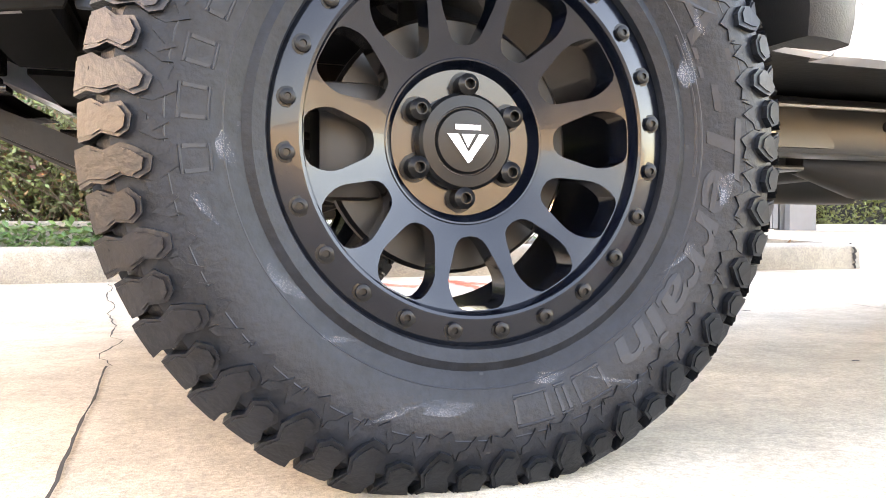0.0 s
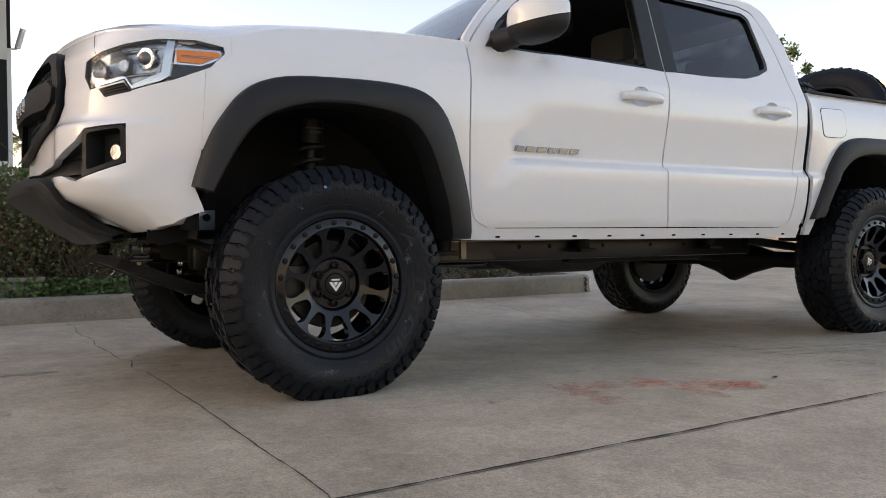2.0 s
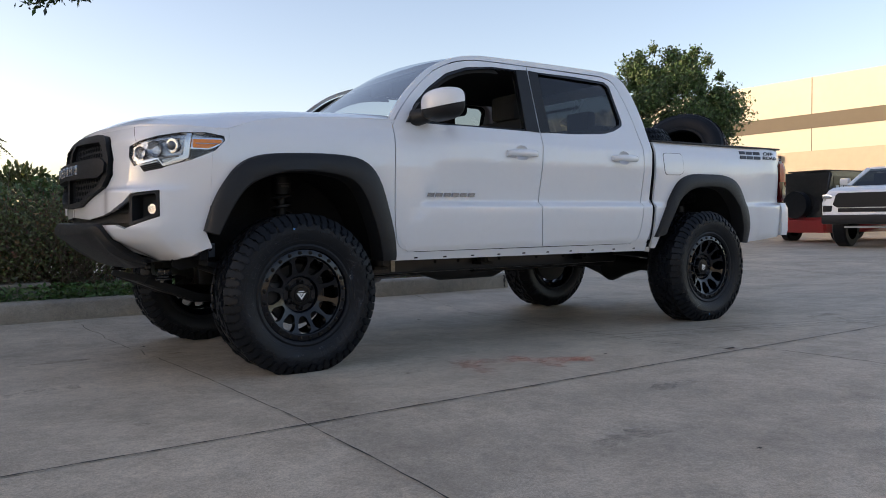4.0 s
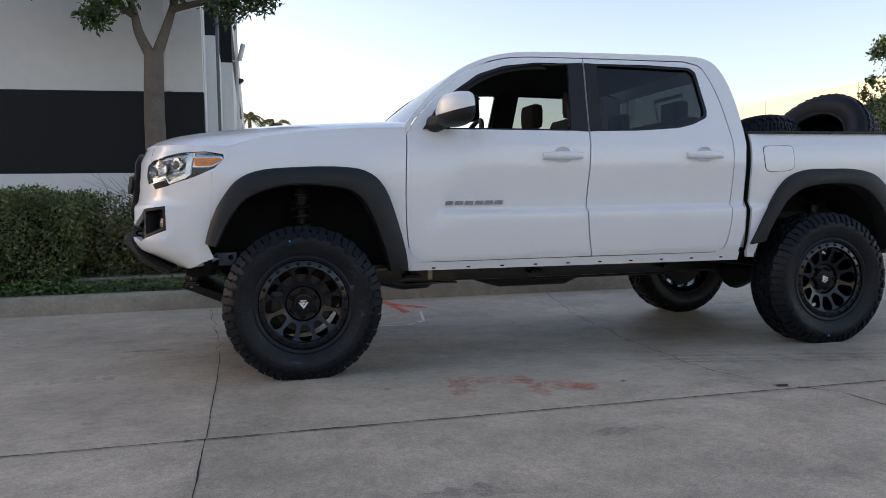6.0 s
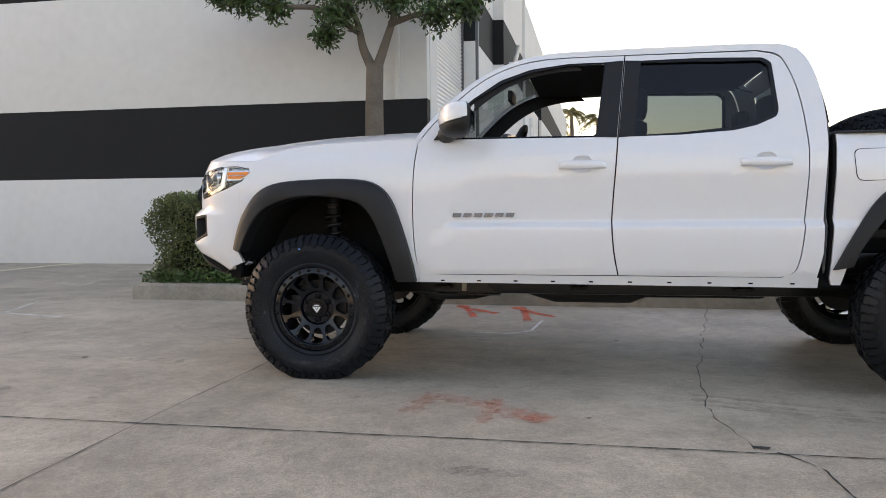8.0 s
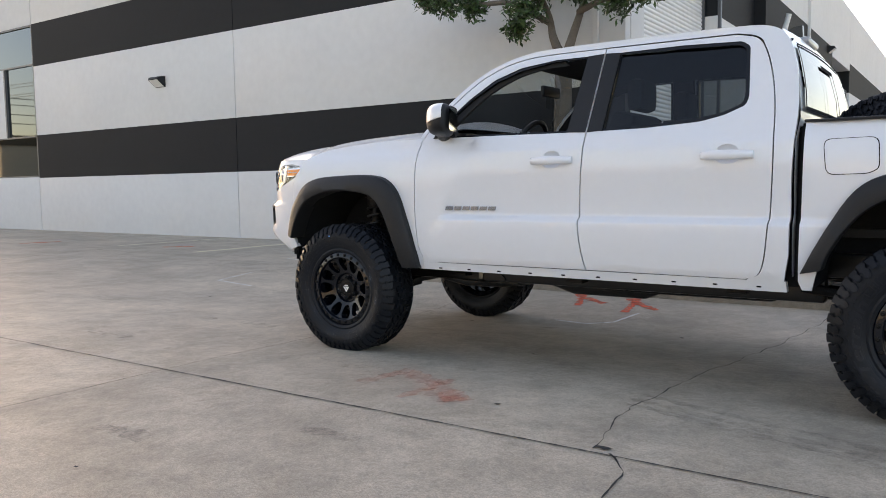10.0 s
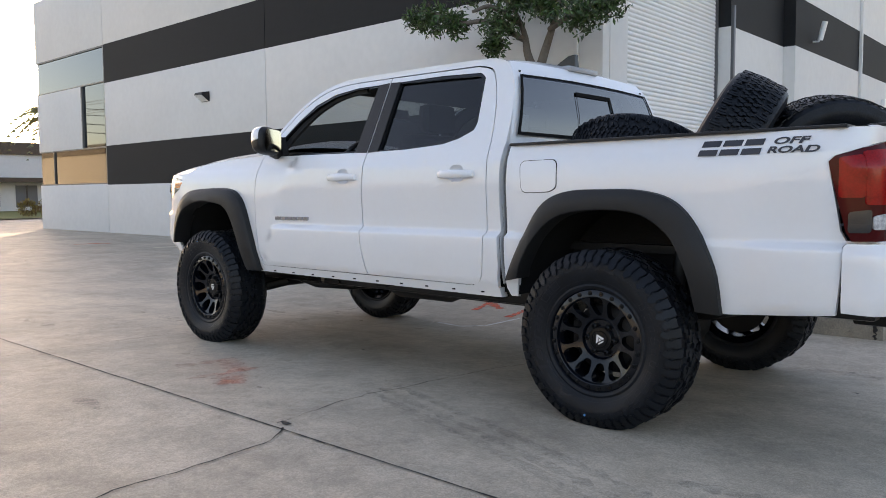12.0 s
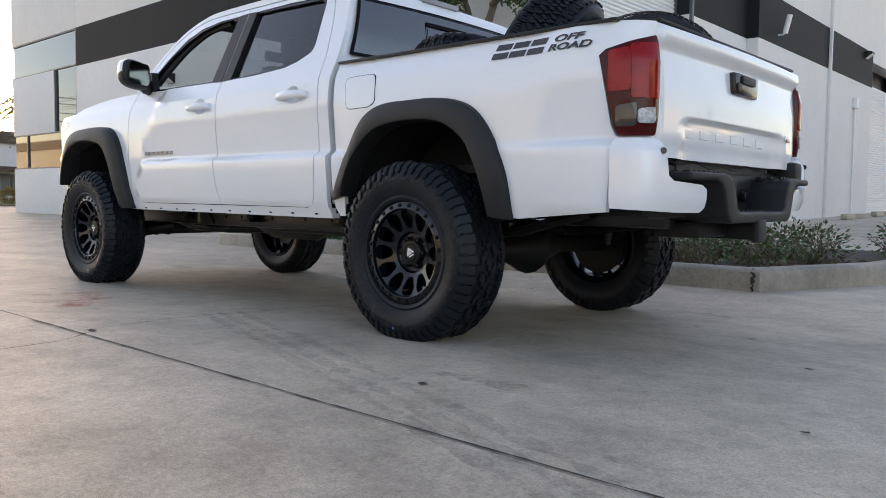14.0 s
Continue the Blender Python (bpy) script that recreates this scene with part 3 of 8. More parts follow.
def kerb_run(name, pts, w=0.15, h=0.162):
    """A cast kerb with a battered, rounded front along an open line (outside to its right)."""
    bm = bmesh.new()
    prof = [(0.0, -0.02), (0.008, h - 0.03), (0.02, h - 0.008), (0.04, h), (w, h), (w, -0.02)]
    rows = []
    for i, (x, y) in enumerate(pts):
        ds = [Vector((pts[j + 1][0] - pts[j][0], pts[j + 1][1] - pts[j][1])).normalized() for j in (i - 1, i) if 0 <= j < len(pts) - 1]
        ns = [Vector((-d.y, d.x)) for d in ds]
        nn = sum(ns, Vector((0, 0))) / len(ns)
        nn = nn / nn.length_squared
        rows.append([bm.verts.new((x + nn.x * p, y + nn.y * p, ground_z(y) + q)) for p, q in prof])
    for r, s in zip(rows, rows[1:]):
        for j in range(len(prof) - 1):
            bm.faces.new((r[j], s[j], s[j + 1], r[j + 1]))
    bm.faces.new(rows[0])
    bm.faces.new(rows[-1][::-1])
    bmesh.ops.recalc_face_normals(bm, faces=bm.faces[:])
    return part(name, bm, KERBMAT, None, angle=50)


def stretch(pts, step=1.2):
    out = []
    for (x0, y0), (x1, y1) in zip(pts, pts[1:]):
        n = max(1, round(math.hypot(x1 - x0, y1 - y0) / step))
        out += [(x0 + (x1 - x0) * k / n, y0 + (y1 - y0) * k / n) for k in range(n)]
    return out + [pts[-1]]


def kerb_break(x, seed):
    """A crumbled joint down the kerb's face."""
    rng = random.Random(seed)
    bm = bmesh.new()
    rows = []
    for k in range(13):
        z = ground_z(2.955) + 0.002 + 0.160 * k / 12
        w, c = rng.uniform(0.004, 0.016), x + rng.uniform(-0.012, 0.012)
        y = 2.952 + (0.008 * k / 12 if k < 11 else 0.03)
        rows.append([bm.verts.new((c + w * q, y + (0.0 if q else 0.003), z)) for q in (-1, 0, 1)])
    for r, t in zip(rows, rows[1:]):
        for j in (0, 1):
            bm.faces.new((r[j], r[j + 1], t[j + 1], t[j]))
    return bm


kerb = tagged(kerb_run("kerb", stretch(KERB)), "stained cast concrete kerb round the planting bed", "kerb", kind="structure")
for x, sd in ((3.72, 3),):
    part("joint", kerb_break(x, sd), JOINT, kerb)
bm = bmesh.new()
bm.faces.new([bm.verts.new((x, y, 0.13)) for x, y in [(-3.01, 7.0), (-3.01, 3.07), (3.70, 3.04), (4.2, 4.25), (4.5, 7.0)]])
tagged(part("planting_bed", bm, SOIL), "dark mulch soil of the planting bed", "soil", kind="structure")


def leaf_mesh(points, size, seed, tilt=1.0, long=1.8, bend=0.15):
    """Many small folded leaves at the points, turned at random."""
    rnd = np.random.RandomState(seed)
    n = len(points)
    P = np.asarray(points, float)
    q = rnd.normal(size=(n, 3))
    q[:, 2] = q[:, 2] * tilt
    q /= np.linalg.norm(q, axis=1)[:, None]
    r = rnd.normal(size=(n, 3))
    s = np.cross(q, r)
    s /= np.linalg.norm(s, axis=1)[:, None]
    up = np.cross(q, s)
    L = size * rnd.uniform(0.6, 1.3, n)[:, None]
    a, b = P, P + q * L * long
    mid = P + q * L * long * 0.5
    c, d = mid + s * L * 0.5 + up * L * bend, mid - s * L * 0.5 + up * L * bend
    V = np.stack([a, c, b, d], 1).reshape(-1, 3)
    F = [(4 * i, 4 * i + 1, 4 * i + 2, 4 * i + 3) for i in range(n)]
    me = bpy.data.meshes.new("leaves")
    me.from_pydata(V.tolist(), [], F)
    return me


def blob_points(n, centre, radius, seed, shell=0.6, squash=1.0):
    rnd = np.random.RandomState(seed)
    d = rnd.normal(size=(n, 3))
    d /= np.linalg.norm(d, axis=1)[:, None]
    d *= (shell + (1 - shell) * rnd.rand(n))[:, None] * radius
    d[:, 2] *= squash
    return d + np.asarray(centre)


def hedge_points(n, x0, x1, y0, y1, z0, z1, seed, rag=0.05):
    """Points near the skin of a clipped block, with a ragged outline."""
    rnd = np.random.RandomState(seed)
    P = rnd.rand(n, 3) * (x1 - x0, y1 - y0, z1 - z0) + (x0, y0, z0)
    face = rnd.randint(0, 5, n)
    depth = rnd.rand(n) ** 2 * 0.22
    P[face == 0, 1] = y0 + depth[face == 0]
    P[face == 1, 2] = z1 - depth[face == 1]
    P[face == 2, 0] = x0 + depth[face == 2]
    P[face == 3, 0] = x1 - depth[face == 3]
    for i in range(n):
        v = Vector(P[i])
        P[i] += np.array((noise.noise(v * 3.1), noise.noise(v * 3.3 + Vector((7, 0, 0))), noise.noise(v * 2.7 + Vector((0, 9, 0))))) * rag * 2.2
    return P + rnd.normal(size=(n, 3)) * rag * 0.4


def twigs(n, centre, spread, height, seed, r=0.004):
    rnd = random.Random(seed)
    bm = bmesh.new()
    for _ in range(n):
        b = Vector(centre) + Vector((rnd.uniform(-1, 1) * spread[0] * 0.4, rnd.uniform(-1, 1) * spread[1] * 0.4, 0))
        e = Vector(centre) + Vector((rnd.uniform(-1, 1) * spread[0], rnd.uniform(-1, 1) * spread[1], height * rnd.uniform(0.5, 1.1)))
        mid = (b + e) / 2 + Vector((rnd.uniform(-1, 1), rnd.uniform(-1, 1), rnd.uniform(0, 1))) * 0.16
        tube(bm, [b, mid, e], [r * 1.6, r, r * 0.5], 5, cap=False)
    return bm


hedge = thing("hedge", "clipped dark green hedge in the planting bed", "hedge", m=pose(-2.1, 3.9, 0.1))
part("foliage", leaf_mesh(hedge_points(46000, -3.0, -1.75, 3.25, 4.5, 0.14, 1.06, 5), 0.018, 6), HEDGELEAF, hedge, m=None)
part("stem", twigs(60, (-2.1, 3.9, 0.1), (0.8, 0.5), 0.9, 7, 0.006), TWIG, hedge)
# near-black box: the shade inside the hedge is put into its colour
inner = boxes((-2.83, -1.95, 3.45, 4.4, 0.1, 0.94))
part("shaded_core", inner, material("hedge_core_shade", (0.012, 0.016, 0.008), 0.95), hedge)
for o in hedge.children:
    o.matrix_parent_inverse = hedge.matrix_world.inverted()
bare = thing("shrub", "half-bare brown-leaved shrub beside the hedge", "shrub", m=pose(-1.0, 3.75, 0.1))
pp = np.concatenate([blob_points(10400, (-1.45, 3.75, 0.60), 0.5, 28, 0.2, 0.95), blob_points(10400, (-0.95, 3.75, 0.62), 0.55, 8, 0.2, 0.85), blob_points(8400, (-0.35, 3.9, 0.65), 0.55, 9, 0.2, 0.9), blob_points(8400, (0.25, 4.0, 0.62), 0.5, 19, 0.2, 0.9)])
np.random.RandomState(77).shuffle(pp)
part("foliage", leaf_mesh(pp[:32500], 0.0185, 10), HEDGELEAF, bare)
part("dry_leaves", leaf_mesh(pp[32500:], 0.021, 11), DRYLEAF, bare)
part("stem", twigs(190, (-0.65, 3.70, 0.1), (1.2, 0.55), 1.05, 12, 0.003), TWIG, bare)
for o in bare.children:
    o.matrix_parent_inverse = bare.matrix_world.inverted()
hedge2 = thing("hedge", "dark green hedge along the warehouse wall", "hedge", m=pose(-0.6, 6.0, 0.1))
part("foliage", leaf_mesh(hedge_points(9000, -1.2, 1.6, 4.4, 5.3, 0.12, 1.12, 15, 0.09), 0.04, 16), LEAF, hedge2)
for o in hedge2.children:
    o.matrix_parent_inverse = hedge2.matrix_world.inverted()
rnd = np.random.RandomState(3)
cover = np.stack([rnd.uniform(-3.05, 0.6, 9000), 3.08 + rnd.rand(9000) ** 1.6 * 0.5, 0.13 + rnd.rand(9000) ** 2 * 0.16], 1)
tagged(part("ground_cover", leaf_mesh(cover, 0.024, 14, tilt=0.5), IVY), "low ivy-like ground cover spilling over the kerb", "ground cover", kind="stuff")


def low_shrub(m, seed, label, n=420, size=0.024, h=0.34, r=0.3):
    t = thing("shrub", label, "shrub", "low shrubs in the bed", m=m)
    part("foliage", leaf_mesh(blob_points(n, (0, 0, h * 0.55), r, seed, 0.3, 0.7), size, seed), LEAF, t)
    part("stem", twigs(40, (0, 0, 0), (r, r), h, seed, 0.003), TWIG, t)


for i, (x, y) in enumerate(((2.2, 3.75), (2.6, 4.1), (3.0, 3.7), (3.35, 4.0), (3.7, 4.5), (3.3, 4.9), (2.75, 4.8), (4.0, 6.1), (1.7, 4.0), (1.3, 3.6))):
    low_shrub(pose(x, y, 0.1, rz=37 * i), 40 + i, "low grey-green straggly shrub in the mulch", r=0.26 + 0.03 * (i % 3))
rnd = np.random.RandomState(5)
litter = np.stack([rnd.uniform(0.7, 4.0, 1500), rnd.uniform(3.1, 5.5, 1500), 0.11 + rnd.rand(1500) * 0.03], 1)
litter = litter[litter[:, 0] < 3.7 + (litter[:, 1] - 3.0) * 0.32]
tagged(part("leaf_litter", leaf_mesh(litter, 0.035, 18, tilt=0.3), DRYLEAF), "dry fallen leaves on the mulch", "leaves", kind="stuff")
bx = thing("utility_vault", "low grey concrete utility vault among the shrubs", "utility box", m=pose(-1.05, 3.45, 0.1))
part("vault", boxes((-0.75, 0.3, -0.1, 0.3, 0, 0.17), bevel=0.012), KERBMAT, bx)
part("lid", boxes((-0.78, 0.33, -0.13, 0.33, 0.17, 0.2), bevel=0.008), KERBMAT, bx)


# ---- the tree by the wall ----
def limb(bm, pts, r0, r1):
    line = curve_through(pts, 6)
    tube(bm, line, [r0 + (r1 - r0) * i / (len(line) - 1) for i in range(len(line))], 12)


def wall_tree():
    t = thing("tree", "small broadleaf tree with a forked grey trunk", "tree", m=pose(-1.36, 6.1, 0.1))
    bm = bmesh.new()
    limb(bm, [(0.02, 0, -0.05), (0.0, 0, 0.9), (-0.02, 0, 1.9), (0, 0, 2.72)], 0.14, 0.115)
    part("trunk", bm, BARK, t)
    ends = []
    limbs = ([(0, 0, 2.6), (-0.16, 0.0, 2.95), (-0.24, 0, 3.3), (-0.5, -0.1, 3.9)], [(0, 0, 2.6), (0.15, 0, 3.0), (0.3, 0.05, 3.5), (0.45, 0.1, 4.3)],
             [(-0.2, 0, 3.15), (-0.7, -0.2, 3.45), (-1.2, -0.3, 3.5), (-1.75, -0.3, 3.75)], [(0.22, 0, 3.25), (0.6, -0.2, 3.3), (1.0, -0.3, 3.35), (1.35, -0.3, 3.6)],
             [(-0.3, 0, 3.4), (-0.5, -0.4, 3.6), (-0.6, -0.7, 3.5)], [(0.35, 0.05, 3.8), (0.7, 0.4, 4.3), (0.9, 0.6, 4.9)])
    for pts in limbs:
        bm = bmesh.new()
        limb(bm, pts, 0.075 if pts[0][2] < 2.7 else 0.045, 0.022)
        part("branch", bm, BARK, t)
    clumps = [(-0.42, -0.3, 3.35, 0.34), (-0.62, -0.2, 3.1, 0.22), (-1.3, -0.3, 3.5, 0.3), (-1.75, -0.3, 3.62, 0.32), (-2.1, -0.25, 3.68, 0.22), (0.35, -0.3, 3.5, 0.3), (0.9, -0.3, 3.3, 0.36), (1.3, -0.3, 3.4, 0.3), (1.5, -0.25, 3.65, 0.3),
              (-0.2, 0, 3.9, 0.5), (0.4, 0.1, 4.2, 0.6), (-0.9, 0, 4.1, 0.6), (1.0, 0.3, 4.6, 0.7), (-0.3, 0.2, 4.8, 0.8), (-1.5, 0, 4.3, 0.5), (1.5, 0, 4.1, 0.45), (0.0, -0.4, 3.65, 0.25)]
    pts = np.concatenate([blob_points(int(2300 * r), (x, y, z), r, 60 + i, 0.1, 0.85) for i, (x, y, z, r) in enumerate(clumps)])
    part("crown", leaf_mesh(pts, 0.034, 71, long=2.6), TREELEAF, t)


wall_tree()

# ---- the pickup truck: x runs from nose to tail, y from driver's to passenger's side ----
CY = 0.9
truck = thing("pickup_truck", "lifted white crew-cab pickup truck with black flares and wheels", "truck", m=pose(1.6, CY, 0))


def truck_part(name, bm, mat, label="", parent=None, angle=35.0):
    if mat in (DARKGLASS, CLEARGLASS, LAMPGLASS, REARGLASS, SCREENGLASS):
        c = Vector((1.6, CY, 1.1))
        bm.normal_update()
        bmesh.ops.reverse_faces(bm, faces=[f for f in bm.faces if f.normal.dot(f.calc_center_median() - c) < 0])
    ob = part(name, bm, mat, None, label, angle=angle)
    ob.parent = parent or truck
    ob.matrix_parent_inverse = truck.matrix_world.inverted() if parent is None else parent.matrix_world.inverted() @ Matrix()
    return ob


def both(name, bm, mat, label="", parent=None, angle=35.0):
    other = mirrored(bm)
    a = truck_part(name, bm, mat, label, parent, angle)
    b = truck_part(name, other, mat, label, parent, angle)
    return a, b


# plan of the body's side, wrapping round the nose and the tail: arc length u -> x, y
NOSE = curve_through([(-0.40, 0.0), (-0.60, 0.035), (-0.735, 0.13), (-0.825, 0.30), (-0.88, 0.56), (-0.90, 0.90)], 10)
TAIL = curve_through([(4.12, 0.0), (4.225, 0.026), (4.30, 0.078), (4.342, 0.142), (4.370, 0.4), (4.385, 0.90)], 10)


def arc(pts):
    s = [0.0]
    for a, b in zip(pts, pts[1:]):
        s.append(s[-1] + math.hypot(b[0] - a[0], b[1] - a[1]))
    return np.array(s)


NS, TS = arc(NOSE), arc(TAIL)
NX, NY = np.array([p[0] for p in NOSE]), np.array([p[1] for p in NOSE])
TX, TY = np.array([p[0] for p in TAIL]), np.array([p[1] for p in TAIL])
U_NOSE, U_TAIL = -0.40 - NS[-1], 4.12 + TS[-1]
U_GATE = 4.12 + float(np.interp(0.136, TY, TS))


def plan(u):
    if u < -0.40:
        s = -0.40 - u
        return float(np.interp(s, NS, NX)), float(np.interp(s, NS, NY))
    if u > 4.12:
        s = u - 4.12
        return float(np.interp(s, TS, TX)), float(np.interp(s, TS, TY))
    return u, 0.0


def smooth(a, b, t):
    t = min(1.0, max(0.0, (t - a) / (b - a)))
    return t * t * (3 - 2 * t)


def depth(u, z):
    """How far the skin lies inward of the plan line at that height."""
    plain = float(np.interp(z, [0.5, 0.58, 0.70, 0.90, 1.08, 1.18, 1.24, 1.29, 1.34, 1.78], [0.06, 0.02, -0.004, -0.016, -0.02, -0.014, 0.0, 0.03, 0.045, 0.20]))
    door = float(np.interp(z, [0.5, 0.58, 0.63, 0.72, 0.80, 0.845, 0.862, 0.880, 0.893, 0.93, 1.0, 1.12, 1.24, 1.30, 1.34, 1.78], [0.05, 0.02, -0.004, -0.020, -0.029, -0.031, -0.029, 0.000, 0.004, 0.001, -0.008, -0.022, -0.016, 0.008, 0.028, 0.20]))
    k = smooth(0.730, 0.785, u + 0.5 * max(0.0, 0.88 - z) - 0.5 * max(0.0, z - 0.88)) * (1 - 0.75 * smooth(2.66, 2.8, u) * (1 - smooth(3.85, 4.05, u)))
    shelf = smooth(3.86, 3.96, u) * smooth(0.55, 0.64, z) * (1 - smooth(0.858, 0.886, z))
    return plain + (door - plain) * k - 0.014 * shelf


def lean(z):
    return float(np.interp(z, [0.58, 0.61, 0.70, 0.76, 0.80, 1.05, 1.17, 1.25, 1.30], [0.20, 0.16, 0.02, -0.02, -0.01, 0.0, 0.02, 0.06, 0.12]))


def skin(u, z, off=0.0):
    x, y = plan(u)
    e = 0.004
    (x0, y0), (x1, y1) = plan(u - e), plan(u + e)
    n = Vector((y1 - y0, -(x1 - x0))).normalized()
    d = depth(u, z) + off
    if u < -0.40:
        w = smooth(0.0, 0.55, -0.40 - u)
        d *= 1 - 0.6 * w
        x += lean(z) * w
    if u > 4.12:
        w = smooth(0.0, 0.26, u - 4.12)
        d = d * (1 - w) + (off - 0.012) * w
    return Vector((x - n.x * d, y - n.y * d, z))


def inward(co):
    if co.x < -0.5:
        return Vector((0.8, 0.6, 0)).normalized()
    if co.x > 4.3:
        return Vector((-0.8, 0.6, 0)).normalized()
    return Vector((0, 1, 0))


def panel(name, outline, mat=PAINT, holes=(), off=0.0, thick=0.025, label="", parent=None, du=0.08, dz=0.05, lines=(0.845, 0.862, 0.88, 0.893)):
    bm = sheet(outline, lambda u, z: skin(u, z, off), holes, du, dz, inward, thick, lines)
    return both(name, bm, mat, label, parent)


ARCH_F = curve_through([(0.47, 0.56), (0.42, 0.73), (0.345, 0.91), (0.25, 1.0), (0.05, 1.03), (-0.12, 1.02), (-0.27, 0.965), (-0.36, 0.86), (-0.43, 0.72)], 4)
FLARE_F = curve_through([(0.575, 0.56), (0.56, 0.66), (0.515, 0.83), (0.45, 1.01), (0.36, 1.10), (0.22, 1.128), (-0.01, 1.128), (-0.21, 1.112), (-0.33, 1.055), (-0.415, 0.94), (-0.46, 0.84), (-0.49, 0.74)], 4)
ARCH_R = curve_through([(3.69, 0.58), (3.665, 0.72), (3.59, 0.88), (3.45, 0.98), (3.25, 1.0), (3.05, 0.975), (2.92, 0.89), (2.82, 0.74), (2.79, 0.66)], 4)
FLARE_R = curve_through([(3.795, 0.57), (3.78, 0.75), (3.70, 0.93), (3.595, 1.045), (3.44, 1.09), (3.25, 1.095), (3.05, 1.085), (2.91, 1.01), (2.79, 0.82), (2.70, 0.64)], 4)


def flare(name, inner, outer, bulge=1.0):
    """A wide textured wheel-arch flare that stands proud of the skin."""
    bm = bmesh.new()
    rows = []
    n = 40

    def at(line, t):
        k = t * (len(line) - 1)
        i = min(int(k), len(line) - 2)
        a, b = Vector(line[i]), Vector(line[i + 1])
        return a + (b - a) * (k - i)

    for j in range(n + 1):
        t = j / n
        a, b = at(inner, t), at(outer, t)
        row = []
        for s, out in ((0.0, -0.06), (0.0, 0.050), (0.04, 0.064), (0.12, 0.068), (0.55, 0.060), (0.90, 0.046), (0.975, 0.036), (1.0, 0.0)):
            p = a + (b - a) * s
            q = skin(p.x, p.y)
            row.append(bm.verts.new((q.x, q.y - (out * bulge if out > 0 else out), q.z)))
        rows.append(row)
    for r, s in zip(rows, rows[1:]):
        for k in range(len(r) - 1):
            bm.faces.new((r[k], s[k], s[k + 1], r[k + 1]))
    bm.faces.new(rows[0])
    bm.faces.new(rows[-1][::-1])
    both(name, bm, PLASTIC, "matte black plastic wheel-arch flare")


flare("front_flare", ARCH_F, FLARE_F)
flare("rear_flare", ARCH_R, FLARE_R, 0.7)

# fenders, doors, cab corner, bed sides
MID = curve_through([(1.655, 0.603), (1.632, 0.73), (1.622, 0.87), (1.628, 1.0), (1.640, 1.15), (1.652, 1.32)], 4)
REAR_EDGE = curve_through([(2.46, 0.600), (2.515, 0.622), (2.540, 0.68), (2.556, 0.80), (2.570, 1.0), (2.576, 1.2), (2.566, 1.40), (2.540, 1.56), (2.50, 1.68), (2.455, 1.738), (2.36, 1.763)], 4)
FRONT_EDGE = curve_through([(0.588, 1.31), (0.572, 1.12), (0.567, 0.90), (0.576, 0.72), (0.60, 0.64), (0.66, 0.603)], 4)
A_PILLAR = curve_through([(1.692, 1.768), (1.40, 1.768), (1.22, 1.757), (1.07, 1.720), (0.92, 1.645), (0.76, 1.513), (0.64, 1.385), (0.588, 1.31)], 4)
LAMP = [(-0.380, 1.174), (-0.384, 1.196), (-0.47, 1.211), (-0.595, 1.207), (-0.70, 1.192), (-0.79, 1.172), (-0.855, 1.146), (-0.848, 1.095), (-0.812, 1.050), (-0.745, 1.060), (-0.69, 1.073), (-0.665, 1.04), (-0.54, 1.077), (-0.425, 1.125)]
CUT_F = [(0.02 + (x - 0.02) * 1.04, 0.55 + (z - 0.55) * 1.035) for x, z in ARCH_F]
CUT_R = [(3.24 + (x - 3.24) * 1.045, 0.55 + (z - 0.55) * 1.04) for x, z in ARCH_R]
fender = [(-0.3575, 1.176), (-0.4096, 1.1282), (-0.4407, 1.114), (-0.4557, 0.86)] + [p for p in CUT_F[::-1] if p[1] > 0.86 and p[0] < 0.30] + [p for p in CUT_F[::-1] if p[0] >= 0.30] + [(0.58, 0.555), (0.60, 0.60)] + [(x - 0.006, z) for x, z in FRONT_EDGE[::-1] if z > 0.63] + [(0.579, 1.338), (0.4, 1.336), (0.2, 1.327), (0.0, 1.312), (-0.2, 1.287), (-0.357, 1.232)]
panel("front_fender", fender)
DOOR_F = FRONT_EDGE[:-1] + [(0.66, 0.603)] + MID + A_PILLAR[:-1]
WIN_F = rounded([(0.685, 1.335), (0.76, 1.450), (0.877, 1.555), (1.03, 1.658), (1.19, 1.712), (1.40, 1.737), (1.61, 1.737), (1.56, 1.325)], 0.02)
DOOR_R = [(x + 0.007, z) for x, z in MID[::-1]] + REAR_EDGE + [(1.699, 1.768)]
WIN_R = rounded([(1.762, 1.738), (2.10, 1.740), (2.392, 1.728), (2.432, 1.700), (2.452, 1.45), (2.440, 1.412), (2.345, 1.370), (2.235, 1.345), (1.966, 1.328), (1.725, 1.325)], 0.015)


def ring(name, outer, scale_in, mat, off_a, parent, width=0.016):
    """The dark seal round a window."""
    c = Vector((sum(p[0] for p in outer) / len(outer), sum(p[1] for p in outer) / len(outer)))
    inner = []
    for p in outer:
        d = c - Vector(p)
        inner.append(tuple(Vector(p) + d.normalized() * width))
    bm = sheet(outer, lambda u, z: skin(u, z, off_a), (inner,), 0.3, 0.06, inward, 0.03, ())
    return bm


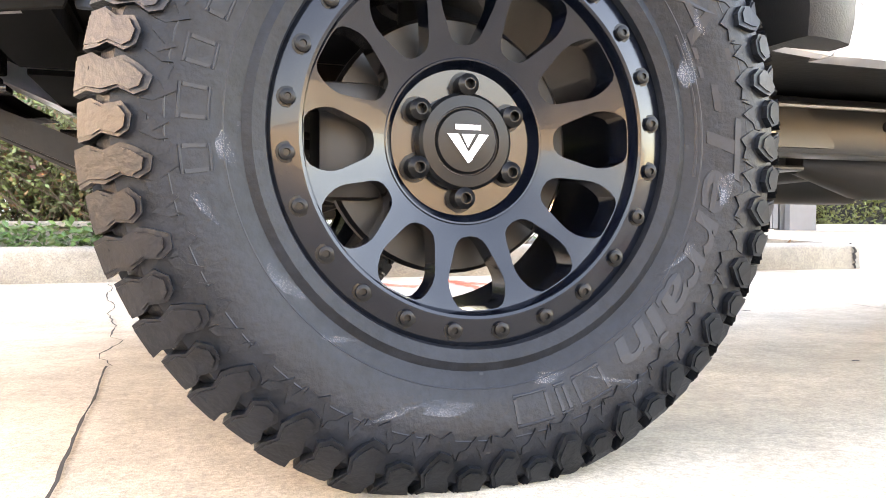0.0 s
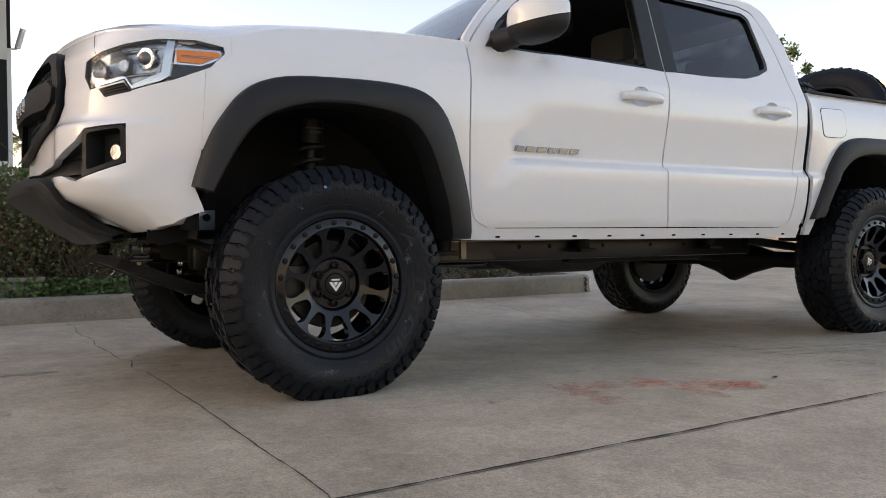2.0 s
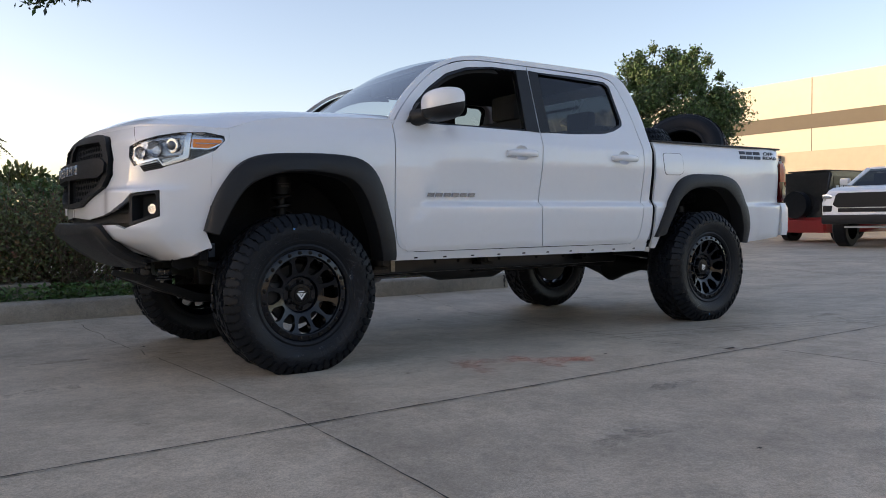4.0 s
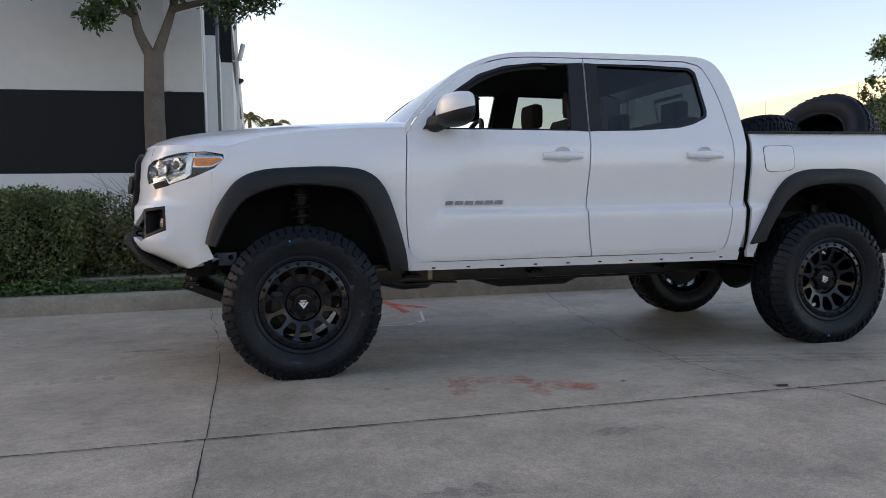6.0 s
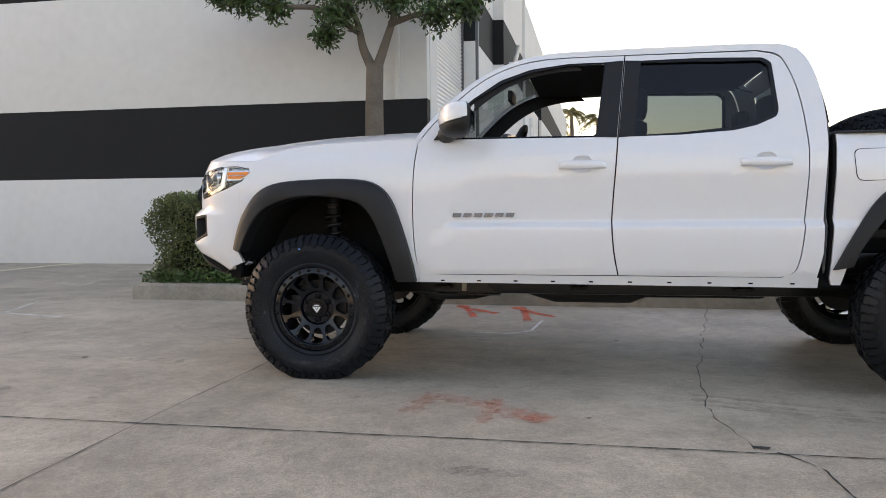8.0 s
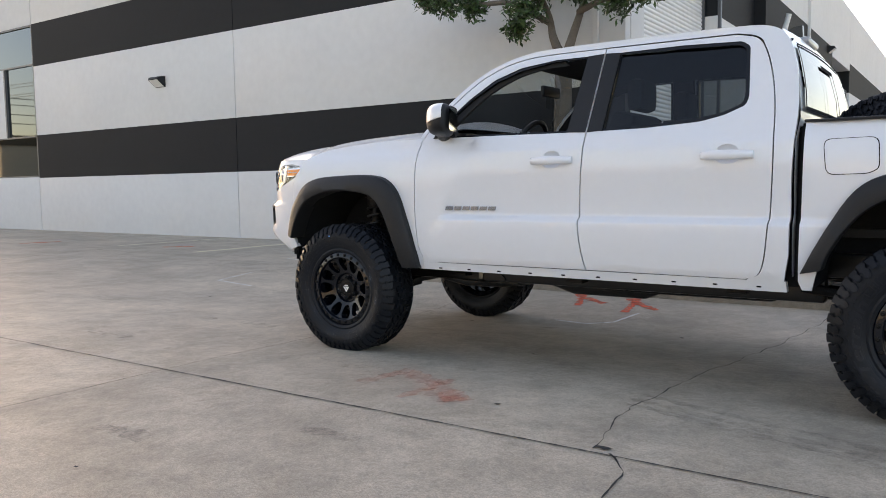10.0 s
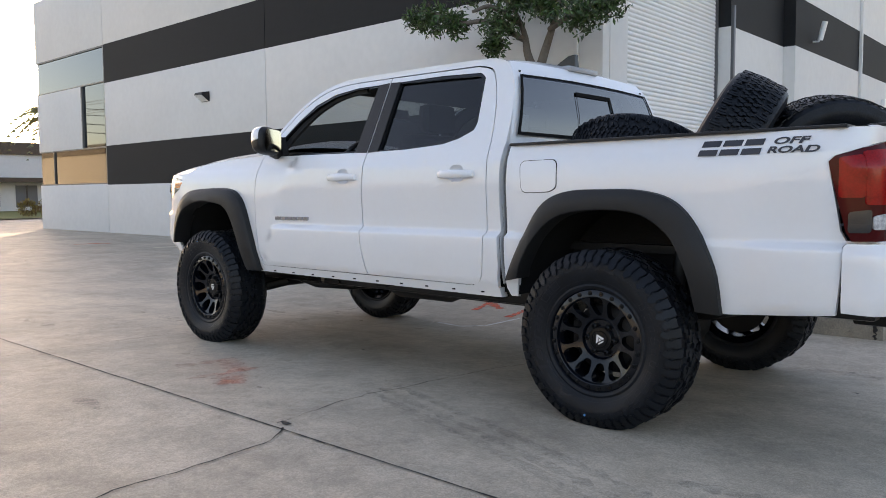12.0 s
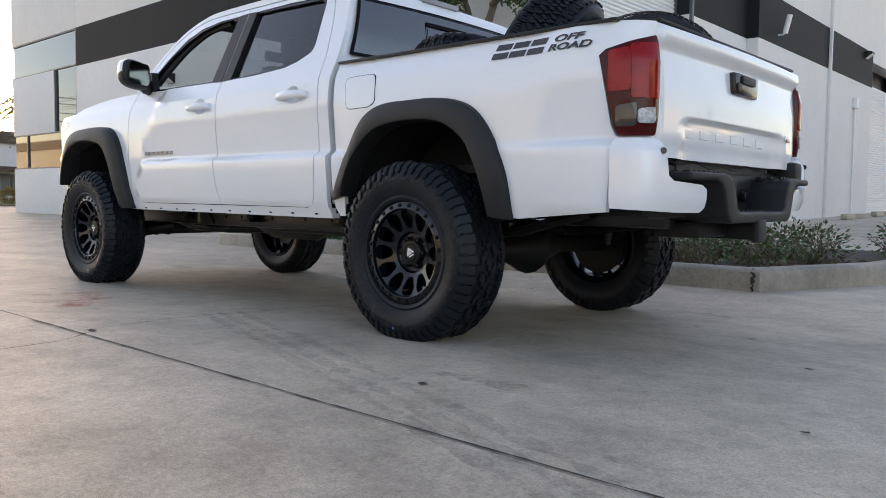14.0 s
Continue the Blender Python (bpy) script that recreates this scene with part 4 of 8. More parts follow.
for nm, outl, win, tinted in (("front_door", DOOR_F, WIN_F, False), ("rear_door", DOOR_R, WIN_R, True)):
    hx = 1.474 if nm == "front_door" else 2.378
    cup_loop = rounded([(hx - 0.056, 1.140), (hx + 0.056, 1.140), (hx + 0.048, 1.230), (hx - 0.048, 1.230)], 0.042, 6)
    doors = panel(nm, outl, holes=(win, cup_loop), label="white door with a " + ("dark tinted" if tinted else "lowered") + " window")
    seal = ring("window_seal", win, 0.9, GLOSSBLACK, 0.004, None, 0.02)
    pane = sheet(win, lambda u, z: skin(u, z, 0.02), (), 0.2, 0.06, None, 0)
    jamb = sheet([(1.545, 1.327), (1.650, 1.322), (1.688, 1.742), (1.597, 1.738)] if not tinted else [(1.660, 1.322), (1.740, 1.327), (1.777, 1.738), (1.698, 1.742)], lambda u, z: skin(u, z, -0.003), (), 0.2, 0.06, inward, 0.02)
    for d, sl, pn, jb in zip(doors, (seal, mirrored(seal)), (pane, mirrored(pane)), (jamb, mirrored(jamb))):
        truck_part("window_seal", sl, GLOSSBLACK, "", d)
        truck_part("pillar_trim", jb, PLASTIC, "", d)
        if tinted:
            truck_part("window_pane", pn, DARKGLASS, "dark tinted glass", d)
    # grip handle with its cup
    hb = bmesh.new()
    for i in range(17):
        t = i / 16
        x = hx - 0.120 + 0.240 * t
        o = 0.008 + 0.036 * math.sin(math.pi * t) ** 0.5
        r = 0.018 + 0.006 * math.sin(math.pi * t)
        q = skin(x, 1.181)
        rowv = [hb.verts.new((x, q.y - o + 0.013 * math.cos(a), q.z + r * math.sin(a))) for a in [k * math.pi / 5 for k in range(10)]]
        if i:
            for k in range(10):
                hb.faces.new((prev[k], prev[(k + 1) % 10], rowv[(k + 1) % 10], rowv[k]))
        else:
            hb.faces.new(rowv)
        prev = rowv
    hb.faces.new(prev[::-1])
    cup = sheet(cup_loop, lambda u, z: skin(u, z, 0.020 * max(0.0, 1 - ((u - hx) / 0.060) ** 2 - ((z - 1.185) / 0.050) ** 2) ** 0.8), (), 0.012, 0.012, inward, 0)
    for d, h, c in zip(doors, (hb, mirrored(hb)), (cup, mirrored(cup))):
        truck_part("handle", h, PAINT, "white grip handle", d, angle=60)
        truck_part("handle_cup", c, PAINT, "", d)
        if nm == "front_door" and d is doors[0]:
            q = skin(hx + 0.10, 1.181)
            truck_part("lock", tube(bmesh.new(), [(hx + 0.101, q.y - 0.03, 1.181), (hx + 0.101, q.y - 0.016, 1.181)], 0.008, 10), GLOSSBLACK, "", d)
    if nm == "front_door":
        front_doors = doors

ROOF_EDGE = curve_through([(2.652, 0.72), (2.658, 1.1), (2.670, 1.34), (2.662, 1.50), (2.634, 1.64), (2.585, 1.742), (2.51, 1.789), (2.36, 1.803), (1.9, 1.806), (1.42, 1.803), (1.23, 1.791), (1.07, 1.752), (0.91, 1.675), (0.73, 1.530), (0.60, 1.385), (0.575, 1.345)], 4)
SEAM_IN = [(x - 0.004, z + 0.005) for x, z in A_PILLAR[::-1]] + [(1.70, 1.774)] + [(x + 0.006, z + (0.007 if z > 1.7 else 0.002)) for x, z in REAR_EDGE[::-1]]
corner = [(2.46, 0.592), (2.63, 0.595)] + ROOF_EDGE + SEAM_IN[:-1]
panel("cab_corner", corner, du=0.06)
rocker = [(0.585, 0.555), (2.64, 0.545), (2.64, 0.597), (0.60, 0.600)]
panel("rocker_panel", rocker, thick=0.05, lines=())
for k in range(10):
    x = 0.72 + 0.2 * k
    q = skin(x, 0.566)
    both("rocker_plug", boxes((x - 0.011, x + 0.011, q.y - 0.004, q.y + 0.01, 0.562, 0.570), bevel=0.003), GAP)

bed = [(2.690, 0.60), (2.705, 0.56), (2.745, 0.56)] + CUT_R[::-1] + [(3.82, 0.575), (4.225, 0.61), (4.24, 0.87), (4.255, 0.882), (U_GATE, 0.882), (U_GATE, 1.318), (2.708, 1.318), (2.704, 1.1), (2.696, 0.8)]
TAILLAMP = [(4.190, 1.190), (4.21, 1.212), (4.31, 1.243), (U_GATE - 0.015, 1.262), (U_GATE - 0.004, 1.24), (U_GATE - 0.008, 0.98), (U_GATE - 0.02, 0.90), (U_GATE - 0.03, 0.893), (4.255, 0.893), (4.235, 0.93)]
L0, LW = 4.20, U_GATE - 0.008 - 4.20
FUEL = rounded([(2.785, 1.235), (2.995, 1.238), (3.0, 1.105), (2.96, 1.085), (2.80, 1.082)], 0.035)
panel("bed_side", bed, holes=(TAILLAMP,), label="white bed side panel")
truck_part("fuel_door", sheet(FUEL, lambda u, z: skin(u, z, -0.003), (), 0.05, 0.04, inward, 0.012), PAINT, "white fuel filler flap")
fuel_line = sheet([tuple(Vector((2.893, 1.165)) + (Vector(p) - Vector((2.893, 1.165))) * 1.035) for p in FUEL], lambda u, z: skin(u, z, -0.0012), (), 0.05, 0.04, inward, 0.004)
truck_part("fuel_door_gap", fuel_line, GAP)
panel("bed_seal", [(2.676, 0.60), (2.689, 0.60), (2.695, 0.8), (2.703, 1.1), (2.707, 1.312), (2.694, 1.312), (2.690, 1.1), (2.682, 0.8)], GAP, off=0.016, thick=0.05, lines=())
# near-black backing: shade deep in the cab-to-bed gap put into its colour
both("bed_gap_shield", boxes((2.60, 2.74, 0.055, 0.075, 0.57, 1.30)), GAP)
panel("sill_corner", [(0.578, 0.557), (0.70, 0.557), (0.70, 0.606), (0.64, 0.615), (0.60, 0.66), (0.585, 0.70), (0.578, 0.66)], off=0.006, lines=())

# tail lamps
LAMP_PLAN = curve_through([(4.160, 0.004), (4.25, 0.003), (4.312, 0.008), (4.356, 0.036), (4.378, 0.082), (4.376, 0.128)], 8)
LS = arc(LAMP_PLAN)
LX, LY = np.array([p[0] for p in LAMP_PLAN]), np.array([p[1] for p in LAMP_PLAN])


def lamp_skin(u, z, off=0.0):
    """The tail lamp stands out past the tapering corner of the bed and turns round it."""
    f = min(1.0, max(0.0, (u - 4.16) / (U_GATE - 4.16)))
    d, e = f * LS[-1], 0.006
    x, y = (float(np.interp(d, LS, q)) for q in (LX, LY))
    tx, ty = (float(np.interp(min(d + e, LS[-1]), LS, q)) - float(np.interp(max(d - e, 0.0), LS, q)) for q in (LX, LY))
    n = Vector((ty, -tx)).normalized()
    w = smooth(0.10, 0.34, f) * (1 - 0.75 * smooth(1.16, 1.262, z)) * (0.75 + 0.25 * smooth(0.89, 0.95, z))
    return skin(u, z, -0.006 + off).lerp(Vector((x - n.x * off, y - n.y * off, z)), w)


LAMPCLEAR = material("ribbed_clear_lens", (0.42, 0.42, 0.43), 0.25, Specular_IOR_Level=0.3, vary=0.8, scale=60)
lamp_l = sheet(TAILLAMP, lamp_skin, (), 0.04, 0.04, inward, 0.04)
lamps = both("tail_lamp", lamp_l, DARKRED, "red and clear tail lamp with a smoked border")
for zs, ys, mat, nm in (((1.055, 1.215), (L0 + 0.09 * LW, L0 + 0.45 * LW), REDGLASS, "red_lens"), ((1.028, 1.236), (L0 + 0.455 * LW, L0 + 0.965 * LW), REDGLASS, "brake_lens"), ((0.937, 0.998), (L0 + 0.56 * LW, L0 + 0.86 * LW), LAMPGLASS, "reverse_lens"), ((0.925, 1.012), (L0 + 0.22 * LW, L0 + 0.54 * LW), BLACKPAINT, "smoked_lens")):
    o = sheet(rounded([(ys[0], zs[0]), (ys[1], zs[0]), (ys[1], zs[1]), (ys[0], zs[1] - 0.01)], 0.012), lambda u, z: lamp_skin(u, z, -0.005), (), 0.04, 0.04, inward, 0.006)
    for l, b in zip(lamps, (o, mirrored(o))):
        truck_part(nm, b, mat if mat is not LAMPGLASS else LAMPCLEAR, "", l)

# front clip: one white cover with openings for lamps, fog pods and grille
UC = U_NOSE

GRILLE = [(UC + 0.001, 0.862), (-1.335, 0.866), (-1.01, 0.957), (-0.958, 1.015), (-0.962, 1.09), (-1.02, 1.178), (-1.07, 1.208), (-1.18, 1.228), (UC + 0.001, 1.235)]



def inset(loop, k):
    c = Vector((sum(p[0] for p in loop) / len(loop), sum(p[1] for p in loop) / len(loop)))
    return [tuple(c + (Vector(p) - c) * k) for p in loop]


cover_loop = [(-0.358, 1.230), (-0.358, 1.176), (-0.41, 1.128), (-0.4415, 1.114), (-0.4565, 0.86), (-0.478, 0.735), (-0.45, 0.66), (-0.60, 0.62), (-0.815, 0.597), (-1.02, 0.592), (-1.15, 0.665), (-1.09, 0.772), (-0.89, 0.775), (-0.82, 0.755), (-0.662, 0.812), (-0.662, 0.936), (-0.79, 0.922), (-0.830, 0.885), (-0.93, 0.835), (-1.225, 0.80), (UC, 0.815), (UC, 0.862), (-1.335, 0.866), (-1.01, 0.957), (-0.958, 1.015), (-0.962, 1.09), (-1.02, 1.178), (-1.07, 1.208), (-1.18, 1.228), (UC, 1.236), (UC, 1.265), (-1.10, 1.262), (-0.95, 1.255), (-0.80, 1.243), (-0.60, 1.236), (-0.45, 1.23)]


def face(u, z, off=0.0):
    """The nose skin, with the bumper's swell below the lamps."""
    s = skin(u, z, off)
    k = smooth(0.10, 0.40, -0.40 - u) * (1 - smooth(0.52, 0.66, -0.40 - u))
    crease = float(np.interp(-u, [0.50, 0.58, 0.63, 0.68, 1.04, 1.15], [0.90, 0.84, 0.79, 0.735, 0.70, 0.665]))
    b = 0.042 * smooth(-0.968, -0.930, -z) * k - 0.48 * max(0.0, crease - z) * smooth(0.10, 0.40, -0.40 - u)
    s.x -= b * 0.8
    s.y -= b * 0.5 * (1 - smooth(0.45, 0.9, -0.40 - u))
    return s


lamp_hole = LAMP
cov = sheet(cover_loop, face, (lamp_hole,), 0.035, 0.022, inward, 0.03, (0.930, 0.968))
both("front_bumper_cover", cov, PAINT, "white bumper cover and nose panel")
flange = bmesh.new()
prev = None
for k in range(15):
    u = -0.452 - 0.038 * k
    p = face(u, float(np.interp(-u, [0.45, 0.60, 0.815, 1.02], [0.66, 0.62, 0.597, 0.592])) + 0.003)
    row = [flange.verts.new(q) for q in (p, p + inward(p) * 0.05 + Vector((0, 0, -0.004)), p + inward(p) * 0.11 + Vector((0, 0, 0.012)))]
    if prev:
        for j in range(2):
            flange.faces.new((prev[j], row[j], row[j + 1], prev[j + 1]))
    prev = row
both("bumper_flange", flange, PAINT)


def valance_mesh():
    """The dark lower lip: a plough-shaped edge with a rolled top and a ramp that falls back beneath it."""
    top = curve_through([(-0.690, 0.262, 0.590), (-0.765, 0.275, 0.628), (-0.845, 0.295, 0.690), (-0.897, 0.350, 0.770), (-0.940, 0.50, 0.782), (-0.965, 0.71, 0.786), (-0.972, 0.90, 0.787)], 6)
    lip = curve_through([(-0.692, 0.285, 0.577), (-0.770, 0.302, 0.602), (-0.858, 0.328, 0.655), (-0.912, 0.390, 0.732), (-0.955, 0.52, 0.730), (-0.982, 0.71, 0.724), (-0.990, 0.90, 0.718)], 6)
    tail = curve_through([(-0.702, 0.315, 0.566), (-0.715, 0.345, 0.559), (-0.722, 0.40, 0.554), (-0.728, 0.50, 0.551), (-0.732, 0.62, 0.550), (-0.735, 0.76, 0.548), (-0.737, 0.90, 0.546)], 6)
    bm = bmesh.new()
    prev = None
    for t, m, f in zip(top, lip, tail):
        t, m, f = Vector(t), Vector(m), Vector(f)
        back = Vector((0.04, 0.03, 0)) if t.x > -0.93 else Vector((0.05, 0.0, 0))
        row = [t + back, t + back * 0.3, t + Vector((0, 0, -0.008)) - back * 0.06, t.lerp(m, 0.6) - back * 0.12, m, m.lerp(f, 0.06) + Vector((0, 0, -0.006)), m.lerp(f, 0.5) + Vector((0, 0, -0.008)), f, f + Vector((0.012, 0, 0.012))]
        row = [bm.verts.new(q) for q in row]
        if prev:
            for j in range(len(row) - 1):
                bm.faces.new((prev[j], row[j], row[j + 1], prev[j + 1]))
        else:
            bm.faces.new(row)
        prev = row
    bmesh.ops.recalc_face_normals(bm, faces=bm.faces[:])
    return bm


both("lower_valance", valance_mesh(), PLASTIC, "black plastic lower valance", angle=28.0)
slit = bmesh.new()
for k in range(5):      # moulded ribs behind the end of the lip
    z = 0.566 - 0.0035 * k
    tube(slit, [(-0.698 - 0.003 * k, 0.330 + 0.05 * k, z), (-0.668, 0.335 + 0.05 * k, z + 0.004), (-0.63, 0.35 + 0.05 * k, z + 0.006)], 0.0024, 5)
both("valance_rib", slit, PLASTIC)
pod_back = sheet([(-0.66, 0.94), (-0.66, 0.79), (-0.83, 0.74), (-0.90, 0.76), (UC, 0.77), (UC, 0.83), (-1.2, 0.82), (-0.93, 0.85), (-0.80, 0.93)], lambda u, z: skin(u, z, 0.075), (), 0.06, 0.04, inward, 0)
both("fog_pod", pod_back, PLASTIC, "black fog-lamp pod and intake")
bezel = sheet(rounded([(-0.666, 0.932), (-0.666, 0.816), (-0.80, 0.768), (-0.80, 0.917)], 0.015), lambda u, z: face(u, z, 0.006), (rounded([(-0.678, 0.922), (-0.678, 0.827), (-0.785, 0.788), (-0.785, 0.908)], 0.015),), 0.05, 0.04, inward, 0.08)
both("fog_bezel", bezel, PLASTIC)
LAMPCORE = material("lamp_reflector", (0.55, 0.56, 0.58), 0.22, metal=0.9, bump=0.3, bump_scale=90)
p = skin(-0.712, 0.848, 0.03)
both("fog_lamp", tube(bmesh.new(), [p + Vector((0.03, 0.02, 0)), p, p + Vector((-0.012, -0.008, 0))], [0.034, 0.034, 0.024], 20), LAMPCORE, "round fog lamp")
for z in (0.785, 0.835):
    b = sheet([(-0.80, z), (-0.80, z + 0.012), (-1.2, z + 0.006), (-1.2, z - 0.006)], lambda u, zz: skin(u, zz, 0.03), (), 0.08, 0.05, inward, 0.03)
    both("intake_bar", b, PLASTIC)

# headlamps
shell = sheet(LAMP, lambda u, z: face(u, z, 0.032), (), 0.05, 0.04, inward, 0)
lens = sheet(LAMP, lambda u, z: face(u, z, -0.003), (), 0.05, 0.04, inward, 0)
LAMPBOWL = material("faceted_lamp_bowl", (0.40, 0.41, 0.42), 0.22, metal=0.95, vary=0.5, scale=16, bump=0.5, bump_scale=34)
STRIP = material("chrome_lamp_trim", (0.66, 0.67, 0.68), 0.22, metal=1.0)
heads = both("headlamp", shell, LAMPBOWL, "headlamp with clear lens and amber signal")
sig = sheet(rounded([(-0.390, 1.166), (-0.398, 1.178), (-0.532, 1.177), (-0.530, 1.138), (-0.455, 1.136)], 0.006), lambda u, z: face(u, z, 0.010), (), 0.05, 0.04, inward, 0.02)
sm = sheet([(-0.395, 1.152), (-0.43, 1.128), (-0.54, 1.082), (-0.585, 1.09), (-0.575, 1.130), (-0.455, 1.130)], lambda u, z: face(u, z, 0.014), (), 0.05, 0.04, inward, 0.02)
LENSDOME = material("grey_projector_glass", (0.10, 0.105, 0.11), 0.05, coat=0.8)
proj = bmesh.new()
for u, z, r in ((-0.625, 1.145, 0.032),):
    c = face(u, z, 0.026)
    d = Vector((-0.75, -0.66, 0))
    tube(proj, [c - d * 0.01, c + d * 0.010, c + d * 0.012, c + d * 0.002, c + d * 0.008], [r * 1.1, r * 1.05, r * 0.92, r * 0.85, r * 0.3], 24)
bowls = bmesh.new()
for u, z, r in ((-0.700, 1.128, 0.040), (-0.775, 1.112, 0.030)):      # reflector bowls beside the projector
    c, d = face(u, z, 0.026), Vector((-0.80, -0.60, 0))
    tube(bowls, [c + d * 0.022, c + d * 0.012, c - d * 0.004, c - d * 0.010], [r, r * 0.86, r * 0.45, r * 0.1], 20, cap=False)
rails = bmesh.new()
for z in (1.098, 1.176):
    tube(rails, [face(u, z - 0.012 * (-0.6 - u) / 0.1, 0.022) for u in (-0.592, -0.65, -0.70, -0.755)], 0.004, 6)
sigf = sheet(rounded([(-0.378, 1.166), (-0.390, 1.185), (-0.542, 1.185), (-0.540, 1.130), (-0.452, 1.128)], 0.006), lambda u, z: face(u, z, 0.016), (), 0.05, 0.04, inward, 0.01)
sigbar = bmesh.new()
tube(sigbar, [face(u, 1.157, 0.006) for u in (-0.415, -0.45, -0.49, -0.518)], 0.0025, 6)
dome = bmesh.new()
c = face(-0.625, 1.145, 0.026) + Vector((-0.75, -0.66, 0)) * 0.006
bmesh.ops.create_uvsphere(dome, u_segments=20, v_segments=12, radius=0.023)
bmesh.ops.translate(dome, verts=dome.verts[:], vec=c)
drl = sheet([(-0.537, 1.206), (-0.562, 1.207), (-0.578, 1.10), (-0.665, 1.058), (-0.692, 1.09), (-0.738, 1.078), (-0.778, 1.07), (-0.778, 1.062), (-0.738, 1.068), (-0.688, 1.080), (-0.663, 1.047), (-0.58, 1.072), (-0.552, 1.09)], lambda u, z: face(u, z, 0.008), (), 0.05, 0.04, inward, 0.012)
rimb = sheet(LAMP, lambda u, z: face(u, z, 0.004), (inset(LAMP, 0.984),), 0.05, 0.04, inward, 0.03)
for h, parts in zip(heads, zip(*[(b, mirrored(b)) for b in (lens, sig, sm, proj, rimb, drl, bowls, rails, sigf, sigbar, dome)])):
    for nm, b, mat in zip(("lens", "turn_signal", "smoked_insert", "projector", "lamp_rim", "light_strip", "reflector_bowls", "reflector_rails", "signal_frame", "signal_bar", "projector_lens"), parts, (LAMPGLASS, AMBER, GLOSSBLACK, STRIP, GLOSSBLACK, STRIP, LAMPBOWL, STRIP, STRIP, STRIP, LENSDOME)):
        o = truck_part(nm, b, mat, "", h)
        o.visible_shadow = nm != "lens"

vent = sheet([(-0.775, 1.050), (-0.688, 1.067), (-0.661, 1.038), (-0.75, 1.022)], lambda u, z: face(u, z, -0.002), (), 0.05, 0.04, inward, 0.01)
vents = both("lamp_vent", vent, PLASTIC, "small black vent under the headlamp")
for k in range(3):
    z = 1.030 + 0.009 * k
    g = sheet([(-0.755 + 0.002 * k, z), (-0.672 - 0.004 * k, z + 0.014), (-0.672 - 0.004 * k, z + 0.017), (-0.755 + 0.002 * k, z + 0.003)], lambda u, zz: face(u, zz, -0.004), (), 0.05, 0.04, inward, 0.002)
    for v, b in zip(vents, (g, mirrored(g))):
        truck_part("vent_slit", b, GAP, "", v)
both("hood_gap", sheet([(-0.812, 1.168), (-0.815, 1.168), (-0.905, 1.259), (-0.901, 1.259)], lambda u, z: face(u, z, -0.0012), (), 0.05, 0.04, inward, 0.001), GAP)

# grille: dark surround, hexagon mesh, a bar with raised blocks
surround = sheet(GRILLE, lambda u, z: face(u, z, 0.0) + Vector((-0.026, 0, 0)), ([(UC + 0.03, 0.885), (-1.30, 0.893), (-1.045, 0.972), (-1.000, 1.022), (-1.004, 1.085), (-1.055, 1.160), (-1.10, 1.182), (UC + 0.03, 1.198)],), 0.06, 0.04, inward, 0.07)
both("grille_surround", surround, PLASTIC, "matte black grille surround")
hexm = bmesh.new()
for r in range(9):
    for c in range(22):
        u, z = UC + 0.018 + 0.036 * c + (0.018 if r % 2 else 0), 0.905 + 0.031 * r
        if u > -1.0 - abs(z - 1.02) * (0.6 if z > 1.02 else 2.0) or 1.01 < z < 1.09:
            continue
        pr = [(u + 0.020 * math.cos(a), z + 0.020 * math.sin(a)) for a in [math.pi / 6 + k * math.pi / 3 for k in range(6)]]
        qr = [(u + 0.014 * math.cos(a), z + 0.014 * math.sin(a)) for a in [math.pi / 6 + k * math.pi / 3 for k in range(6)]]
        A = [hexm.verts.new(face(*t, 0.012)) for t in pr]
        B = [hexm.verts.new(face(*t, 0.012)) for t in qr]
        C = [hexm.verts.new(face(*t, 0.032)) for t in qr]
        for k in range(6):
            hexm.faces.new((A[k], A[(k + 1) % 6], B[(k + 1) % 6], B[k]))
            hexm.faces.new((B[k], B[(k + 1) % 6], C[(k + 1) % 6], C[k]))
for o in both("grille_mesh", hexm, PLASTIC, "black honeycomb grille"):
    o["kind"] = "stuff"
back = sheet(GRILLE, lambda u, z: face(u, z, 0.05), (), 0.08, 0.06, inward, 0)
both("grille_back", back, GAP)
bar = sheet(rounded([(UC + 0.0, 1.01), (-1.02, 1.005), (-0.965, 1.03), (-0.965, 1.075), (-1.02, 1.10), (UC, 1.10)], 0.012), lambda u, z: face(u, z, 0.0) + Vector((-0.040, 0, 0)), (), 0.06, 0.04, inward, 0.05)
both("grille_bar", bar, PLASTIC)
for k in range(6):
    b = bmesh.new()
    y = 0.66 + 0.096 * k
    x = float(np.interp(y if y < CY else 2 * CY - y, NY, NX)) - 0.050
    for a in ((y - 0.030, y + 0.030, 1.030, 1.040), (y - 0.030, y - 0.016, 1.040, 1.080), (y + 0.016, y + 0.030, 1.040, 1.080)):
        box(b, x - 0.004, x + 0.008, *a, 0.0015)
    truck_part("raised_block", b, SILVER)


# hood, cowl, windscreen, roof, back of the cab
def grid_surface(fn, us, vs):
    bm = bmesh.new()
    g = [[bm.verts.new(fn(u, v)) for v in vs] for u in us]
    for i in range(len(us) - 1):
        for j in range(len(vs) - 1):
            bm.faces.new((g[i][j], g[i + 1][j], g[i + 1][j + 1], g[i][j + 1]))
    return bm


